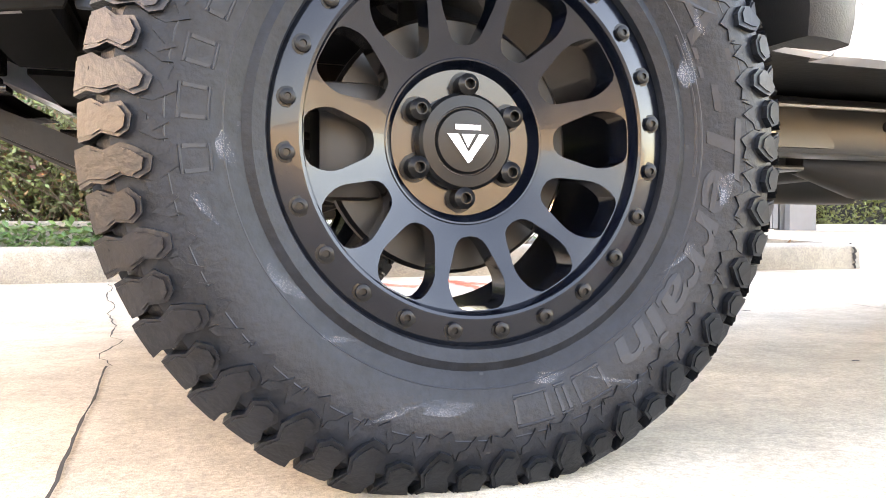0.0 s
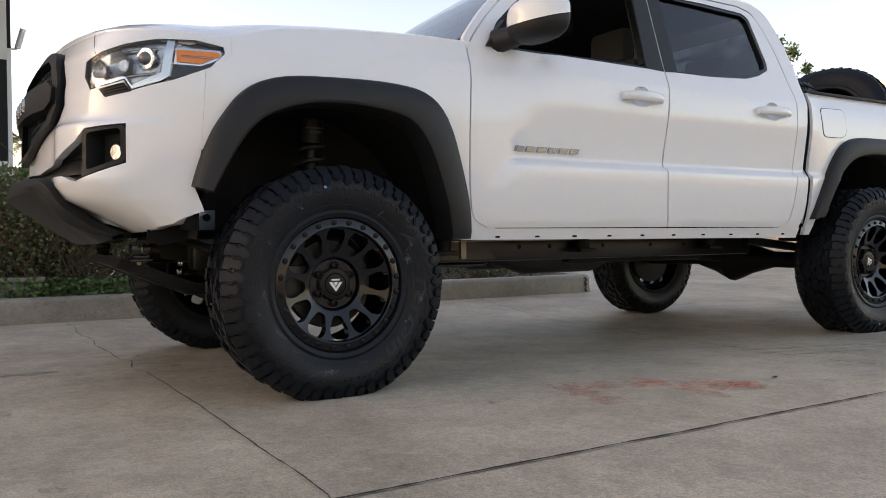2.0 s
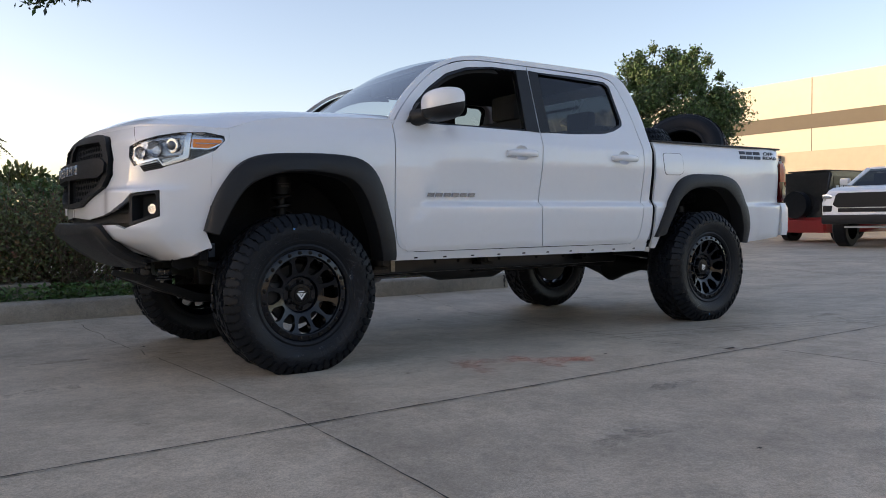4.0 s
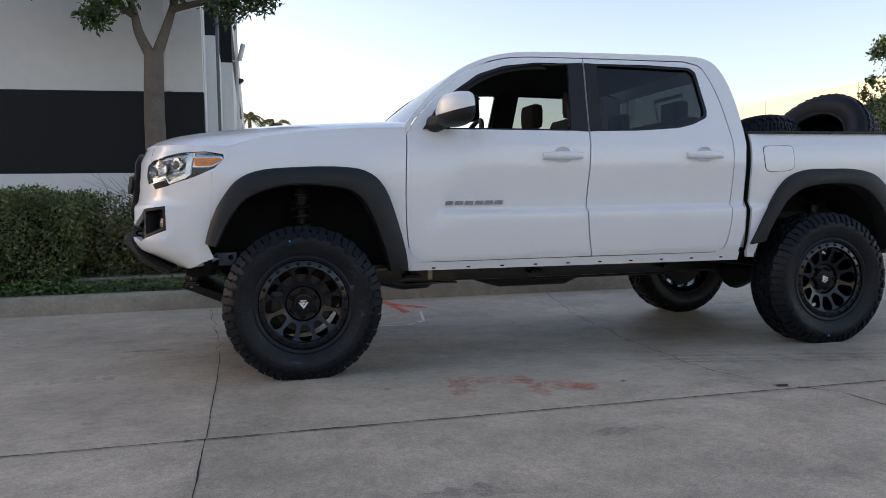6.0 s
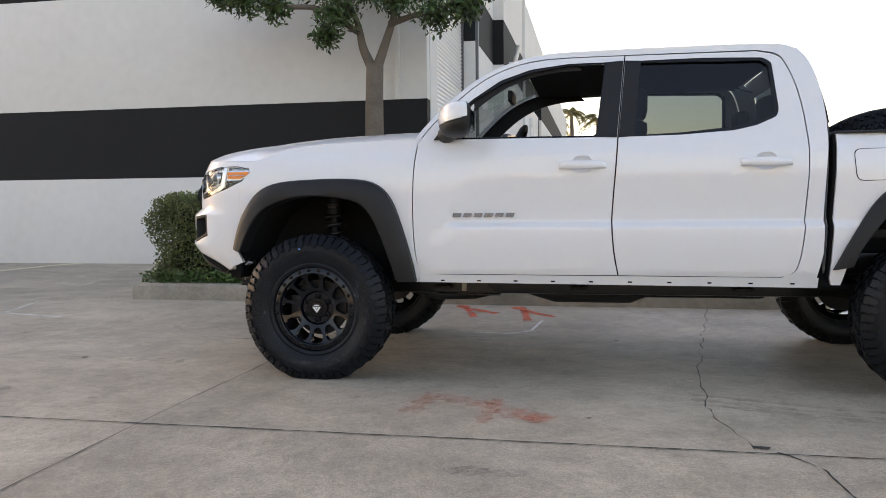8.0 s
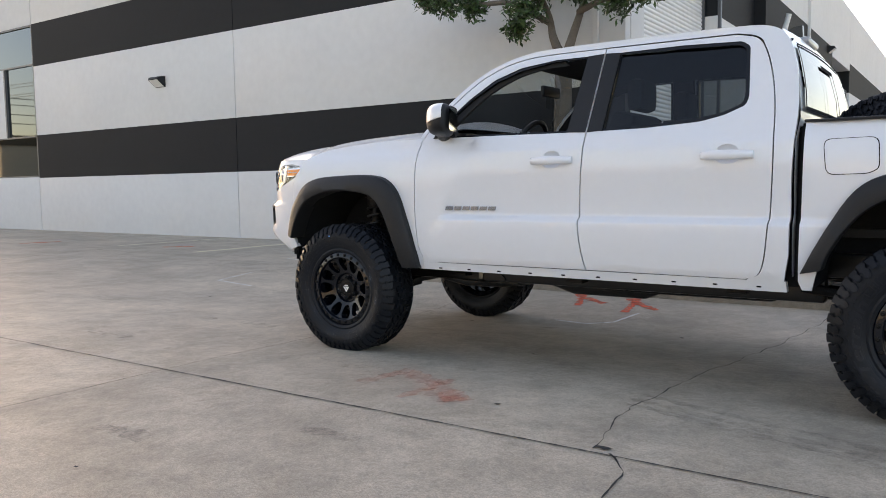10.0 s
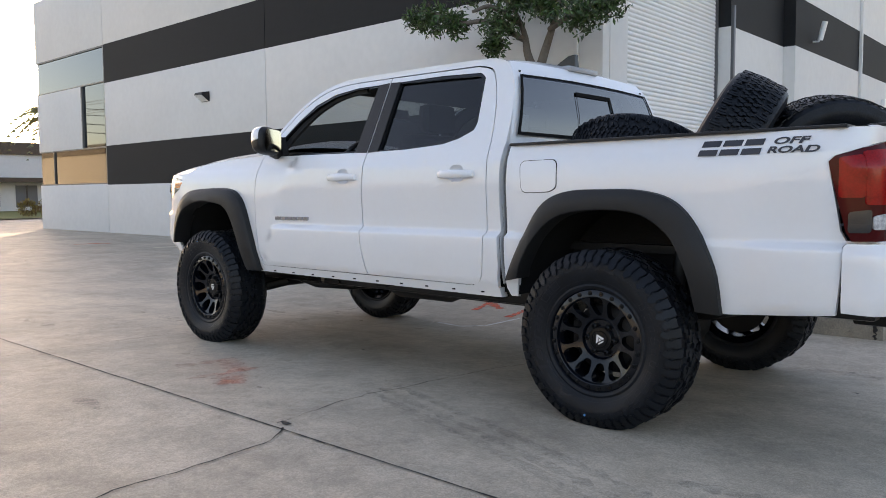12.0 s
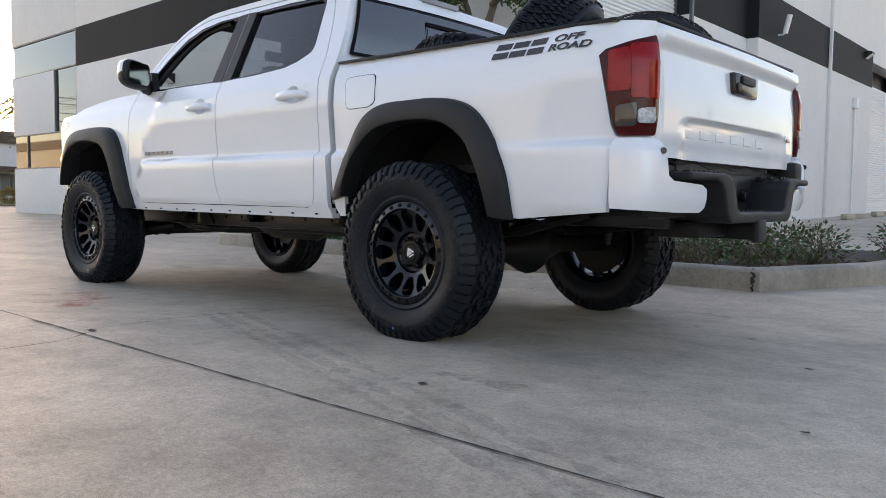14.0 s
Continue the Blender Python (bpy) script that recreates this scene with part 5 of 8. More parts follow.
def hood_point(u, v):
    """u from nose to cowl, v across; past the edge the skin turns down."""
    x = -0.845 + (1.455 + 0.02 * (1 - min(1, v * v))) * u ** 1.6
    side = max(float(np.interp(x, [-0.4, 0.0], [0.03, 0.043])), float(np.interp(x - 0.055, NX[::-1], NY[::-1])))
    t = min(1.0, abs(v))
    y = CY + math.copysign(t, v) * (CY - side)
    edge = float(np.interp(x, [-0.845, -0.75, -0.55, -0.357, -0.2, 0.0, 0.2, 0.4, 0.61], [1.255, 1.254, 1.243, 1.238, 1.290, 1.315, 1.330, 1.339, 1.342]))
    mid = float(np.interp(x, [-0.845, -0.80, -0.75, -0.65, -0.5, -0.3, 0.0, 0.35, 0.62], [1.258, 1.276, 1.298, 1.328, 1.352, 1.375, 1.398, 1.412, 1.418]))
    z = edge + (mid - edge) * (1 - t ** 4.0)
    if abs(v) > 1:
        z, y = z - 0.04, y + math.copysign(0.003, -v)
    return Vector((x, y, z))


us = [k / 36 for k in range(37)]
vs = [-1.02] + [math.sin(math.pi / 2 * (k / 16 - 1)) for k in range(33)] + [1.02]
truck_part("hood", grid_surface(hood_point, us, vs), PAINT, "white hood", angle=60)
truck_part("cowl", boxes((0.60, 0.82, 0.16, 1.64, 1.30, 1.365)), PLASTIC)


def screen(u, v):
    """Windscreen: u from base to roof, v across."""
    hw = 0.80 + (0.665 - 0.80) * u
    x = 0.615 + 0.555 * u - 0.10 * (1 - v * v) * (1 - 0.5 * u)
    z = 1.375 + 0.405 * u + 0.02 * math.sin(math.pi * u) + 0.03 * (1 - v * v) * u
    return Vector((x, CY + v * hw, z))


ws = truck_part("windscreen", grid_surface(screen, [k / 10 for k in range(11)], [k / 8 - 1 for k in range(17)]), SCREENGLASS, "clear raked windscreen", angle=80)
ws.visible_shadow = False


def roof_point(u, v):
    x = 1.12 + (1.44 - 0.05 * abs(v) ** 4) * u
    z = float(np.interp(u, [0, 0.08, 0.25, 0.6, 0.9, 0.96, 1.0], [1.79, 1.825, 1.845, 1.848, 1.836, 1.82, 1.785])) - 0.045 * abs(v) ** 3.5
    return Vector((x, CY + v * (CY - 0.20), z))


truck_part("roof", grid_surface(roof_point, [k / 24 for k in range(25)], [k / 10 - 1 for k in range(21)]), PAINT, "white roof skin", angle=60)


def cab_back(u, v):
    """u from the bed up to the roof."""
    x = float(np.interp(u, [0, 0.55, 0.62, 0.76, 0.9, 0.97, 1.0], [2.665, 2.67, 2.682, 2.665, 2.625, 2.59, 2.56]))
    z = 0.62 + 1.155 * u
    hw = CY - 0.01 - depth(2.5, max(0.6, z))
    return Vector((x + 0.012 * (1 - v * v), CY + v * hw, z + (0.012 * (1 - v * v) if u > 0.9 else 0)))


back_u = [k / 24 for k in range(25)]
bb = grid_surface(cab_back, back_u, [k / 12 - 1 for k in range(25)])
kill = [f for f in bb.faces if 1.39 < f.calc_center_median().z < 1.665 and 0.20 < f.calc_center_median().y < 1.60]
bmesh.ops.delete(bb, geom=kill, context="FACES")
truck_part("cab_back", bb, PAINT)
rw = grid_surface(lambda u, v: cab_back(0.665 + 0.262 * u, v * 0.935) + Vector((0.010, 0, 0)), [k / 6 for k in range(7)], [k / 6 - 1 for k in range(13)])
truck_part("rear_window", rw, REARGLASS, "tinted rear window with a sliding pane")
for v0, v1, u0, u1 in ((-0.955, -0.925, 0.655, 0.935), (0.925, 0.955, 0.655, 0.935), (-0.955, 0.955, 0.655, 0.67), (-0.955, 0.955, 0.925, 0.935), (-0.27, -0.262, 0.67, 0.89), (0.22, 0.25, 0.67, 0.89), (-0.27, 0.25, 0.87, 0.89)):
    g = grid_surface(lambda u, v: cab_back(u0 + (u1 - u0) * u, v0 + (v1 - v0) * v) + Vector((0.016, 0, 0)), [k / 4 for k in range(5)], [k / 8 for k in range(9)])
    truck_part("window_seal", g, GAP)
BRAKECOVER = material("clear_grey_lens", (0.32, 0.33, 0.35), 0.25)
for sg in (-1, 1):
    b = bmesh.new()
    tube(b, [roof_point(0.90, 0.94 * sg) + Vector((0, 0, 0.002)), roof_point(0.96, 0.94 * sg) + Vector((0, 0, 0.003)), roof_point(1.0, 0.95 * sg) + Vector((0.006, 0, -0.004)), cab_back(0.95, 0.93 * sg) + Vector((0.006, 0, 0))], 0.006, 8)
    truck_part("roof_ditch_strip", b, PLASTIC)
truck_part("third_brake_light", boxes((2.52, 2.592, 0.74, 1.06, 1.78, 1.812), bevel=0.012), BRAKECOVER, "clear high-mounted brake light")
fin = bmesh.new()
prism(fin, [(2.38, 1.83), (2.54, 1.82), (2.535, 1.895), (2.49, 1.89)], CY - 0.02, CY + 0.02)
truck_part("antenna", fin, GLOSSBLACK, "black shark-fin antenna")

# bed: floor, inner walls, rails, tailgate
truck_part("bed_floor", boxes((2.70, 4.32, 0.40, 1.40, 0.78, 0.82)), PLASTIC, "black bed liner")
truck_part("bed_front", boxes((2.70, 2.73, 0.10, 1.70, 0.78, 1.29)), PLASTIC)
both("bed_wall", boxes((2.74, 4.32, 0.10, 0.13, 1.06, 1.29)), PLASTIC)
both("bed_corner", boxes((4.298, 4.346, 0.115, 0.145, 0.86, 1.312)), PAINT)
both("bed_rail", boxes((2.70, 4.25, 0.012, 0.13, 1.314, 1.328), bevel=0.006), PLASTIC, "black bed rail cap")


def gate_point(u, v):
    z = 0.82 + 0.507 * u
    x = 4.358 + 0.022 * (1 - v * v)
    w = 1 - smooth(0.62, 0.78, abs(v) + max(0.0, (z - 0.955) * 2.5) * 0.9)
    x += 0.010 * smooth(0.06, 0.16, u) - 0.030 * w * (1 - smooth(0.968, 0.988, z))
    x += 0.026 * smooth(0.79, 0.875, u) - 0.012 * smooth(0.45, 0.80, u)
    if u > 0.93:
        x -= 0.06 * smooth(0.93, 1.0, u) ** 2
    x -= 0.034 * smooth(0.972, 1.0, abs(v))
    return Vector((x, CY + v * 0.770, z))


gate = truck_part("tailgate", grid_surface(gate_point, [k / 40 for k in range(10)] + [0.25, 0.275] + [0.285 + 0.005 * k for k in range(12)] + [k / 40 for k in range(14, 41)], [-1, -0.995, -0.987, -0.978] + [k / 30 - 1 for k in range(1, 60)] + [0.978, 0.987, 0.995, 1]), PAINT, "white tailgate with a pressed recess", angle=60)
truck_part("gate_cap", boxes((4.288, 4.358, 0.15, 1.65, 1.322, 1.334), bevel=0.005), PLASTIC, "", gate)
truck_part("gate_inner", boxes((4.288, 4.318, 0.15, 1.65, 0.87, 1.32)), PLASTIC, "", gate)
hb = boxes((4.358, 4.404, 0.765, 1.035, 1.115, 1.21), bevel=0.012)
truck_part("gate_handle", hb, GLOSSBLACK, "black latch handle", gate)
truck_part("latch_lever", boxes((4.398, 4.414, 0.83, 0.98, 1.165, 1.20), bevel=0.006), PLASTIC, "", gate)
truck_part("lock", tube(bmesh.new(), [(4.398, 0.80, 1.15), (4.410, 0.80, 1.15)], 0.018, 14), PLASTIC, "", gate)
for k in range(6):
    y = 0.42 + 0.155 * k
    gx = gate_point(0.2, (y - CY) / 0.770).x
    truck_part("pressed_block", prism(bmesh.new(), [(gx - 0.012, 0.903), (gx + 0.0035, 0.909), (gx + 0.0035, 0.943), (gx - 0.012, 0.950)], y - 0.045, y + 0.045), PAINT, "", gate)
truck_part("small_badge", boxes((4.376, 4.384, 1.49, 1.56, 0.955, 0.985), bevel=0.003), STEEL, "", gate)

# rear bumper
BUMP = [(4.25, 0.625), (4.25, 0.872), (4.262, 0.884), (4.450, 0.884), (4.478, 0.868), (4.488, 0.80), (4.494, 0.748), (4.525, 0.730), (4.72, 0.718), (4.758, 0.70), (4.765, 0.63), (4.735, 0.610), (4.55, 0.612)]
BUMP_PLAN = curve_through([(4.25, -0.010), (4.31, -0.010), (4.362, 0.010), (4.396, 0.056), (4.412, 0.12), (4.428, 0.20), (4.442, 0.30), (4.450, 0.42)], 8)
BS = arc(BUMP_PLAN)
BX, BY = np.array([p[0] for p in BUMP_PLAN]), np.array([p[1] for p in BUMP_PLAN])


def bump_surf(u, z):
    """The white corner piece: it turns from the side to the tail in a tight curve."""
    d = u - 4.25
    x, y = (float(np.interp(d, BS, q)) for q in (BX, BY))
    k = smooth(0.03, 0.16, d)
    tuck = 0.022 * smooth(0.835, 0.886, z) + 0.05 * (0.66 - z if z < 0.66 else 0.0) / 0.05 * 0.25
    return Vector((x - tuck * k + 0.010 * k * math.sin(math.pi * min(1, max(0, (z - 0.6) / 0.28))), y + 0.8 * tuck * (1 - k) + 0.5 * tuck * k, z))


both("rear_bumper_end", sheet(BUMP, bump_surf, (), 0.03, 0.03, inward, 0.05), PAINT, "white rear bumper corner")
def step_shell(outline, x0, x1, bevel=0.014):
    """A moulded step: an outline in y and z pushed along x, with rounded edges."""
    bm = bmesh.new()
    lo, hi = ([bm.verts.new((x, y, z)) for y, z in outline] for x in (x0, x1))
    n = len(lo)
    bm.faces.new(lo)
    bm.faces.new(hi[::-1])
    for i in range(n):
        bm.faces.new((lo[i], hi[i], hi[(i + 1) % n], lo[(i + 1) % n]))
    bmesh.ops.recalc_face_normals(bm, faces=bm.faces[:])
    for v in hi:      # the face swells towards the middle
        v.co.x += 0.03 * (1 - ((v.co.y - CY) / 0.7) ** 2) - 0.012
    bmesh.ops.bevel(bm, geom=[e for e in bm.edges if e.calc_face_angle(0) > 0.35], offset=bevel, segments=3, affect="EDGES", profile=0.6)
    return bm


half = [(0.21, 0.768), (0.50, 0.768), (0.555, 0.752), (0.585, 0.72), (0.612, 0.632), (0.64, 0.614)]
under = [(0.56, 0.566), (0.52, 0.59), (0.485, 0.69), (0.46, 0.725), (0.42, 0.738), (0.21, 0.738)]
STEP = half + [(2 * CY - y, z) for y, z in reversed(half)] + [(2 * CY - y, z) for y, z in reversed(under)] + under
truck_part("rear_step", step_shell(STEP, 4.30, 4.482), PLASTIC, "black plastic step of the rear bumper")
truck_part("bumper_back", boxes((4.275, 4.315, 0.20, 1.60, 0.585, 0.80), bevel=0.012), PLASTIC)
truck_part("bumper_end_cap", boxes((4.255, 4.41, 1.585, 1.70, 0.72, 0.86), bevel=0.03), PLASTIC)
wire = [(4.318, 0.22 + 0.05 * k, 0.808 + 0.008 * math.sin(1.1 * k) + 0.006 * math.sin(0.37 * k)) for k in range(28)]
truck_part("gate_seal", tube(bmesh.new(), wire, 0.006, 6), PLASTIC)
truck_part("light_socket", boxes((4.312, 4.328, 1.10, 1.17, 0.655, 0.715), bevel=0.01), GLOSSBLACK)
for y0 in (0.24, 1.24, 0.64, 0.9):
    g = bmesh.new()
    zt = 0.768 if y0 in (0.24, 1.24) else 0.614
    for a in range(7):
        for b in range(3):
            box(g, 4.335 + 0.045 * b, 4.360 + 0.045 * b, y0 + 0.045 * a, y0 + 0.028 + 0.045 * a, zt - 0.004, zt + 0.006)
    truck_part("step_tread", g, PLASTIC)
truck_part("plate_lamp", boxes((4.330, 4.355, 1.06, 1.12, 0.66, 0.70), bevel=0.006), GLOSSBLACK)
q = bump_surf(4.462, 0.838)
both("parking_sensor", tube(bmesh.new(), [q + Vector((-0.01, 0.01, 0)), q + Vector((0.005, -0.004, 0))], 0.012, 14), GLOSSBLACK)
hitch = bmesh.new()
box(hitch, 4.205, 4.475, 0.86, 0.94, 0.49, 0.57, 0.006)
box(hitch, 4.155, 4.355, 0.55, 1.25, 0.50, 0.57, 0.015)
truck_part("tow_hitch", hitch, FRAMEBLACK, "black receiver hitch")
truck_part("hitch_plug", boxes((4.460, 4.495, 0.85, 0.95, 0.48, 0.58), bevel=0.012), PLASTIC)

# door mirrors
DARKMIRROR = material("mirror_silvering", (0.55, 0.57, 0.58), 0.05, metal=1.0)
for sgn, door in ((0, front_doors[0]), (1, front_doors[1])):
    mb = bmesh.new()
    bmesh.ops.create_uvsphere(mb, u_segments=28, v_segments=18, radius=1.0)
    for v in mb.verts:
        x, y, z = v.co
        e = 3.0
        k = (abs(x) ** e + abs(y) ** e + abs(z) ** e) ** (-1 / e)
        x, y, z = x * k, y * k, z * k
        sx = 0.115 if x < 0 else 0.06
        v.co = Vector((0.845 + sx * x * (1 - 0.2 * abs(y)) - 0.035 * y, -0.105 + 0.115 * y, 1.425 + 0.088 * z - 0.012 * y))
    bez = mb.copy()
    bmesh.ops.bisect_plane(bez, geom=bez.verts[:] + bez.edges[:] + bez.faces[:], plane_co=(0.868, -0.105, 0), plane_no=(1, 0.3, 0), clear_inner=True)
    bmesh.ops.bisect_plane(mb, geom=mb.verts[:] + mb.edges[:] + mb.faces[:], plane_co=(0.868, -0.105, 0), plane_no=(1, 0.3, 0), clear_outer=True)
    upper, lower = mb.copy(), mb
    bmesh.ops.bisect_plane(upper, geom=upper.verts[:] + upper.edges[:] + upper.faces[:], plane_co=(0.845, 0, 1.422), plane_no=(-0.22, 0.0, 1), clear_inner=True)
    bmesh.ops.bisect_plane(lower, geom=lower.verts[:] + lower.edges[:] + lower.faces[:], plane_co=(0.845, 0, 1.419), plane_no=(-0.22, 0.0, 1), clear_outer=True)
    arm = bmesh.new()
    tube(arm, [(0.74, 0.06, 1.36), (0.77, 0.0, 1.368), (0.81, -0.06, 1.385)], [0.05, 0.045, 0.04], 12)
    prism(arm, [(0.675, 1.332), (0.83, 1.338), (0.80, 1.46), (0.765, 1.45)], 0.03, 0.075)
    gl = bmesh.new()
    lens_loop = rounded([(-0.19, 1.36), (-0.03, 1.355), (-0.025, 1.49), (-0.18, 1.50)], 0.03)
    gl.faces.new([gl.verts.new((0.910 - 0.035 * (y + 0.105) / 0.115, y, z)) for y, z in lens_loop])
    for nm, b, mat, lab in (("mirror_cap", upper, PAINT, "white mirror cap"), ("mirror_base", lower, PLASTIC, ""), ("mirror_bezel", bez, PLASTIC, ""), ("mirror_arm", arm, PLASTIC, ""), ("mirror_glass", gl, DARKMIRROR, "")):
        o = mirrored(b) if sgn else b
        truck_part(nm, o, mat, lab, door, angle=50)

# badges: raised plain shapes
def slabs(name, mat, pieces, out, slant=0.0):
    """Plain slanted blocks standing off the body side."""
    b = bmesh.new()
    zc = pieces[0][2]
    for x0, x1, z0, z1 in pieces:
        n = max(1, int((z1 - z0) / 0.012))
        zs = [z0 + (z1 - z0) * k / n for k in range(n + 1)]
        loop = [(x1 + slant * (z - zc), z) for z in zs] + [(x0 + slant * (z - zc), z) for z in zs[::-1]]
        A = [b.verts.new(skin(p, q, 0.004)) for p, q in loop]
        B = [b.verts.new(skin(p, q, -out)) for p, q in loop]
        m = len(loop)
        for k in range(n):
            b.faces.new((B[k], B[k + 1], B[m - 2 - k], B[m - 1 - k]))
        for i in range(m):
            b.faces.new((A[i], A[(i + 1) % m], B[(i + 1) % m], B[i]))
    bmesh.ops.recalc_face_normals(b, faces=b.faces[:])
    return truck_part(name, b, mat)


for k in range(6):
    x, w = 0.782 + 0.0575 * k, 0.044
    slabs("door_badge", SILVER, [(x, x + w, 0.913, 0.935)], 0.010, 0.3)


def lettering(text, size, origin, mat, name, shear=0.0, stretch_x=1.0):
    """Flat raised lettering on the bed side."""
    cu = bpy.data.curves.new("text", "FONT")
    cu.body, cu.size, cu.extrude, cu.shear, cu.offset = text, size, 0.001, shear, 0.0010
    ob = bpy.data.objects.new("text", cu)
    scene.collection.objects.link(ob)
    me = bpy.data.meshes.new_from_object(ob.evaluated_get(bpy.context.evaluated_depsgraph_get()))
    bpy.data.objects.remove(ob)
    for v in me.vertices:
        x, z = origin[0] + v.co.x * stretch_x, origin[1] + v.co.y
        q = skin(x, z, -0.002 - v.co.z)
        v.co = q
    me.materials.clear()
    o = part(name, me, mat)
    o.parent = truck
    o.matrix_parent_inverse = truck.matrix_world.inverted()
    return o


DECAL = material("dark_grey_decal", (0.03, 0.032, 0.04), 0.5)
for k in range(3):      # a slanted three-part mark in plain bars
    x = 3.70 + 0.088 * k
    slabs("side_decal", DECAL, [(x, x + 0.076, 1.263, 1.288), (x, x + 0.076, 1.226, 1.251)], 0.004, 0.28)
lettering("OFF", 0.036, (3.988, 1.264), DECAL, "side_lettering", 0.25, 2.05)
lettering("ROAD", 0.036, (3.968, 1.229), DECAL, "side_lettering", 0.25, 1.85)

# ---- wheels ----
TR = 0.413       # tyre radius
SIDEY = -0.088   # outer sidewall, measured from the hub cap's face
RIM_R = 0.240    # bead of the tyre


def side_y(r):
    """How far the outer sidewall lies inward of its widest line at that radius."""
    return float(np.interp(r, [RIM_R + 0.012, RIM_R + 0.022, RIM_R + 0.03, RIM_R + 0.05, RIM_R + 0.08, RIM_R + 0.105, TR - 0.058, TR - 0.03], [0.020, 0.024, 0.020, 0.010, 0.002, 0.001, 0.004, 0.014]))


def tread_blocks(R, y0, y1, n, seed, shoulder=0.05, height=0.012, base_drop=0.0):
    """Interlocking tread blocks and stepped shoulder lugs as one mesh."""
    V, F = [], []

    def block(corners, r_top, r_bot, slope=0.0):
        i = len(V)
        for r, k in ((r_bot, 1.0), (r_top, 0.93)):
            ca = sum(c[0] for c in corners) / len(corners)
            cy = sum(c[1] for c in corners) / len(corners)
            for a, y in corners:
                a, y = ca + (a - ca) * k, cy + (y - cy) * k
                crown = 0.006 * ((2 * (y - y0) / (y1 - y0) - 1) ** 2)
                rr = r - crown
                V.append((rr * math.sin(a), y, rr * math.cos(a)))
        m = len(corners)
        F.append(tuple(range(i + m, i + 2 * m)))
        for k in range(m):
            F.append((i + k, i + (k + 1) % m, i + m + (k + 1) % m, i + m + k))

    W = y1 - y0
    p = 2 * math.pi / n
    rnd = random.Random(seed)
    for k in range(n):
        a = k * p
        j = 0.011 * (k % 2)
        # shoulder blocks, cut by a slanting sipe, of uneven length and height
        for sgn, ye in ((1, y0), (-1, y1)):
            e, d = ye + sgn * j, 0.016 * (k % 2)
            g = 0.0016 * rnd.random()
            block([(a + 0.05 * p, e), (a + 0.46 * p, e), (a + 0.52 * p, ye + sgn * 0.10 * W), (a + 0.36 * p, ye + sgn * (0.215 * W - d)), (a + 0.10 * p, ye + sgn * (0.20 * W - d))], R - g, R - height)
            block([(a + 0.51 * p, e), (a + 0.87 * p, e), (a + 0.88 * p, ye + sgn * (0.15 * W - d)), (a + 0.72 * p, ye + sgn * (0.245 * W - d)), (a + 0.45 * p, ye + sgn * (0.225 * W - d)), (a + 0.57 * p, ye + sgn * 0.10 * W)], R - g, R - height)
        # hooked middle blocks in three interlocking rows, each with a notch
        for row, yc in enumerate((y0 + 0.345 * W, y0 + 0.5 * W, y0 + 0.655 * W)):
            aa = a + (0.33 * row + 0.2 + 0.08 * rnd.uniform(-1, 1)) * p
            h = 0.070 * W
            f = 1 if (row + k) % 2 else -1
            g = 0.0014 * rnd.random()
            block([(aa - 0.34 * p, yc - f * h), (aa + 0.04 * p, yc - f * h * 1.25), (aa + 0.10 * p, yc - f * h * 0.35), (aa + 0.40 * p, yc - f * h * 0.2), (aa + 0.34 * p, yc + f * h), (aa - 0.04 * p, yc + f * h * 1.25), (aa - 0.12 * p, yc + f * h * 0.30), (aa - 0.40 * p, yc + f * h * 0.2)], R - g, R - height)
    return V, F


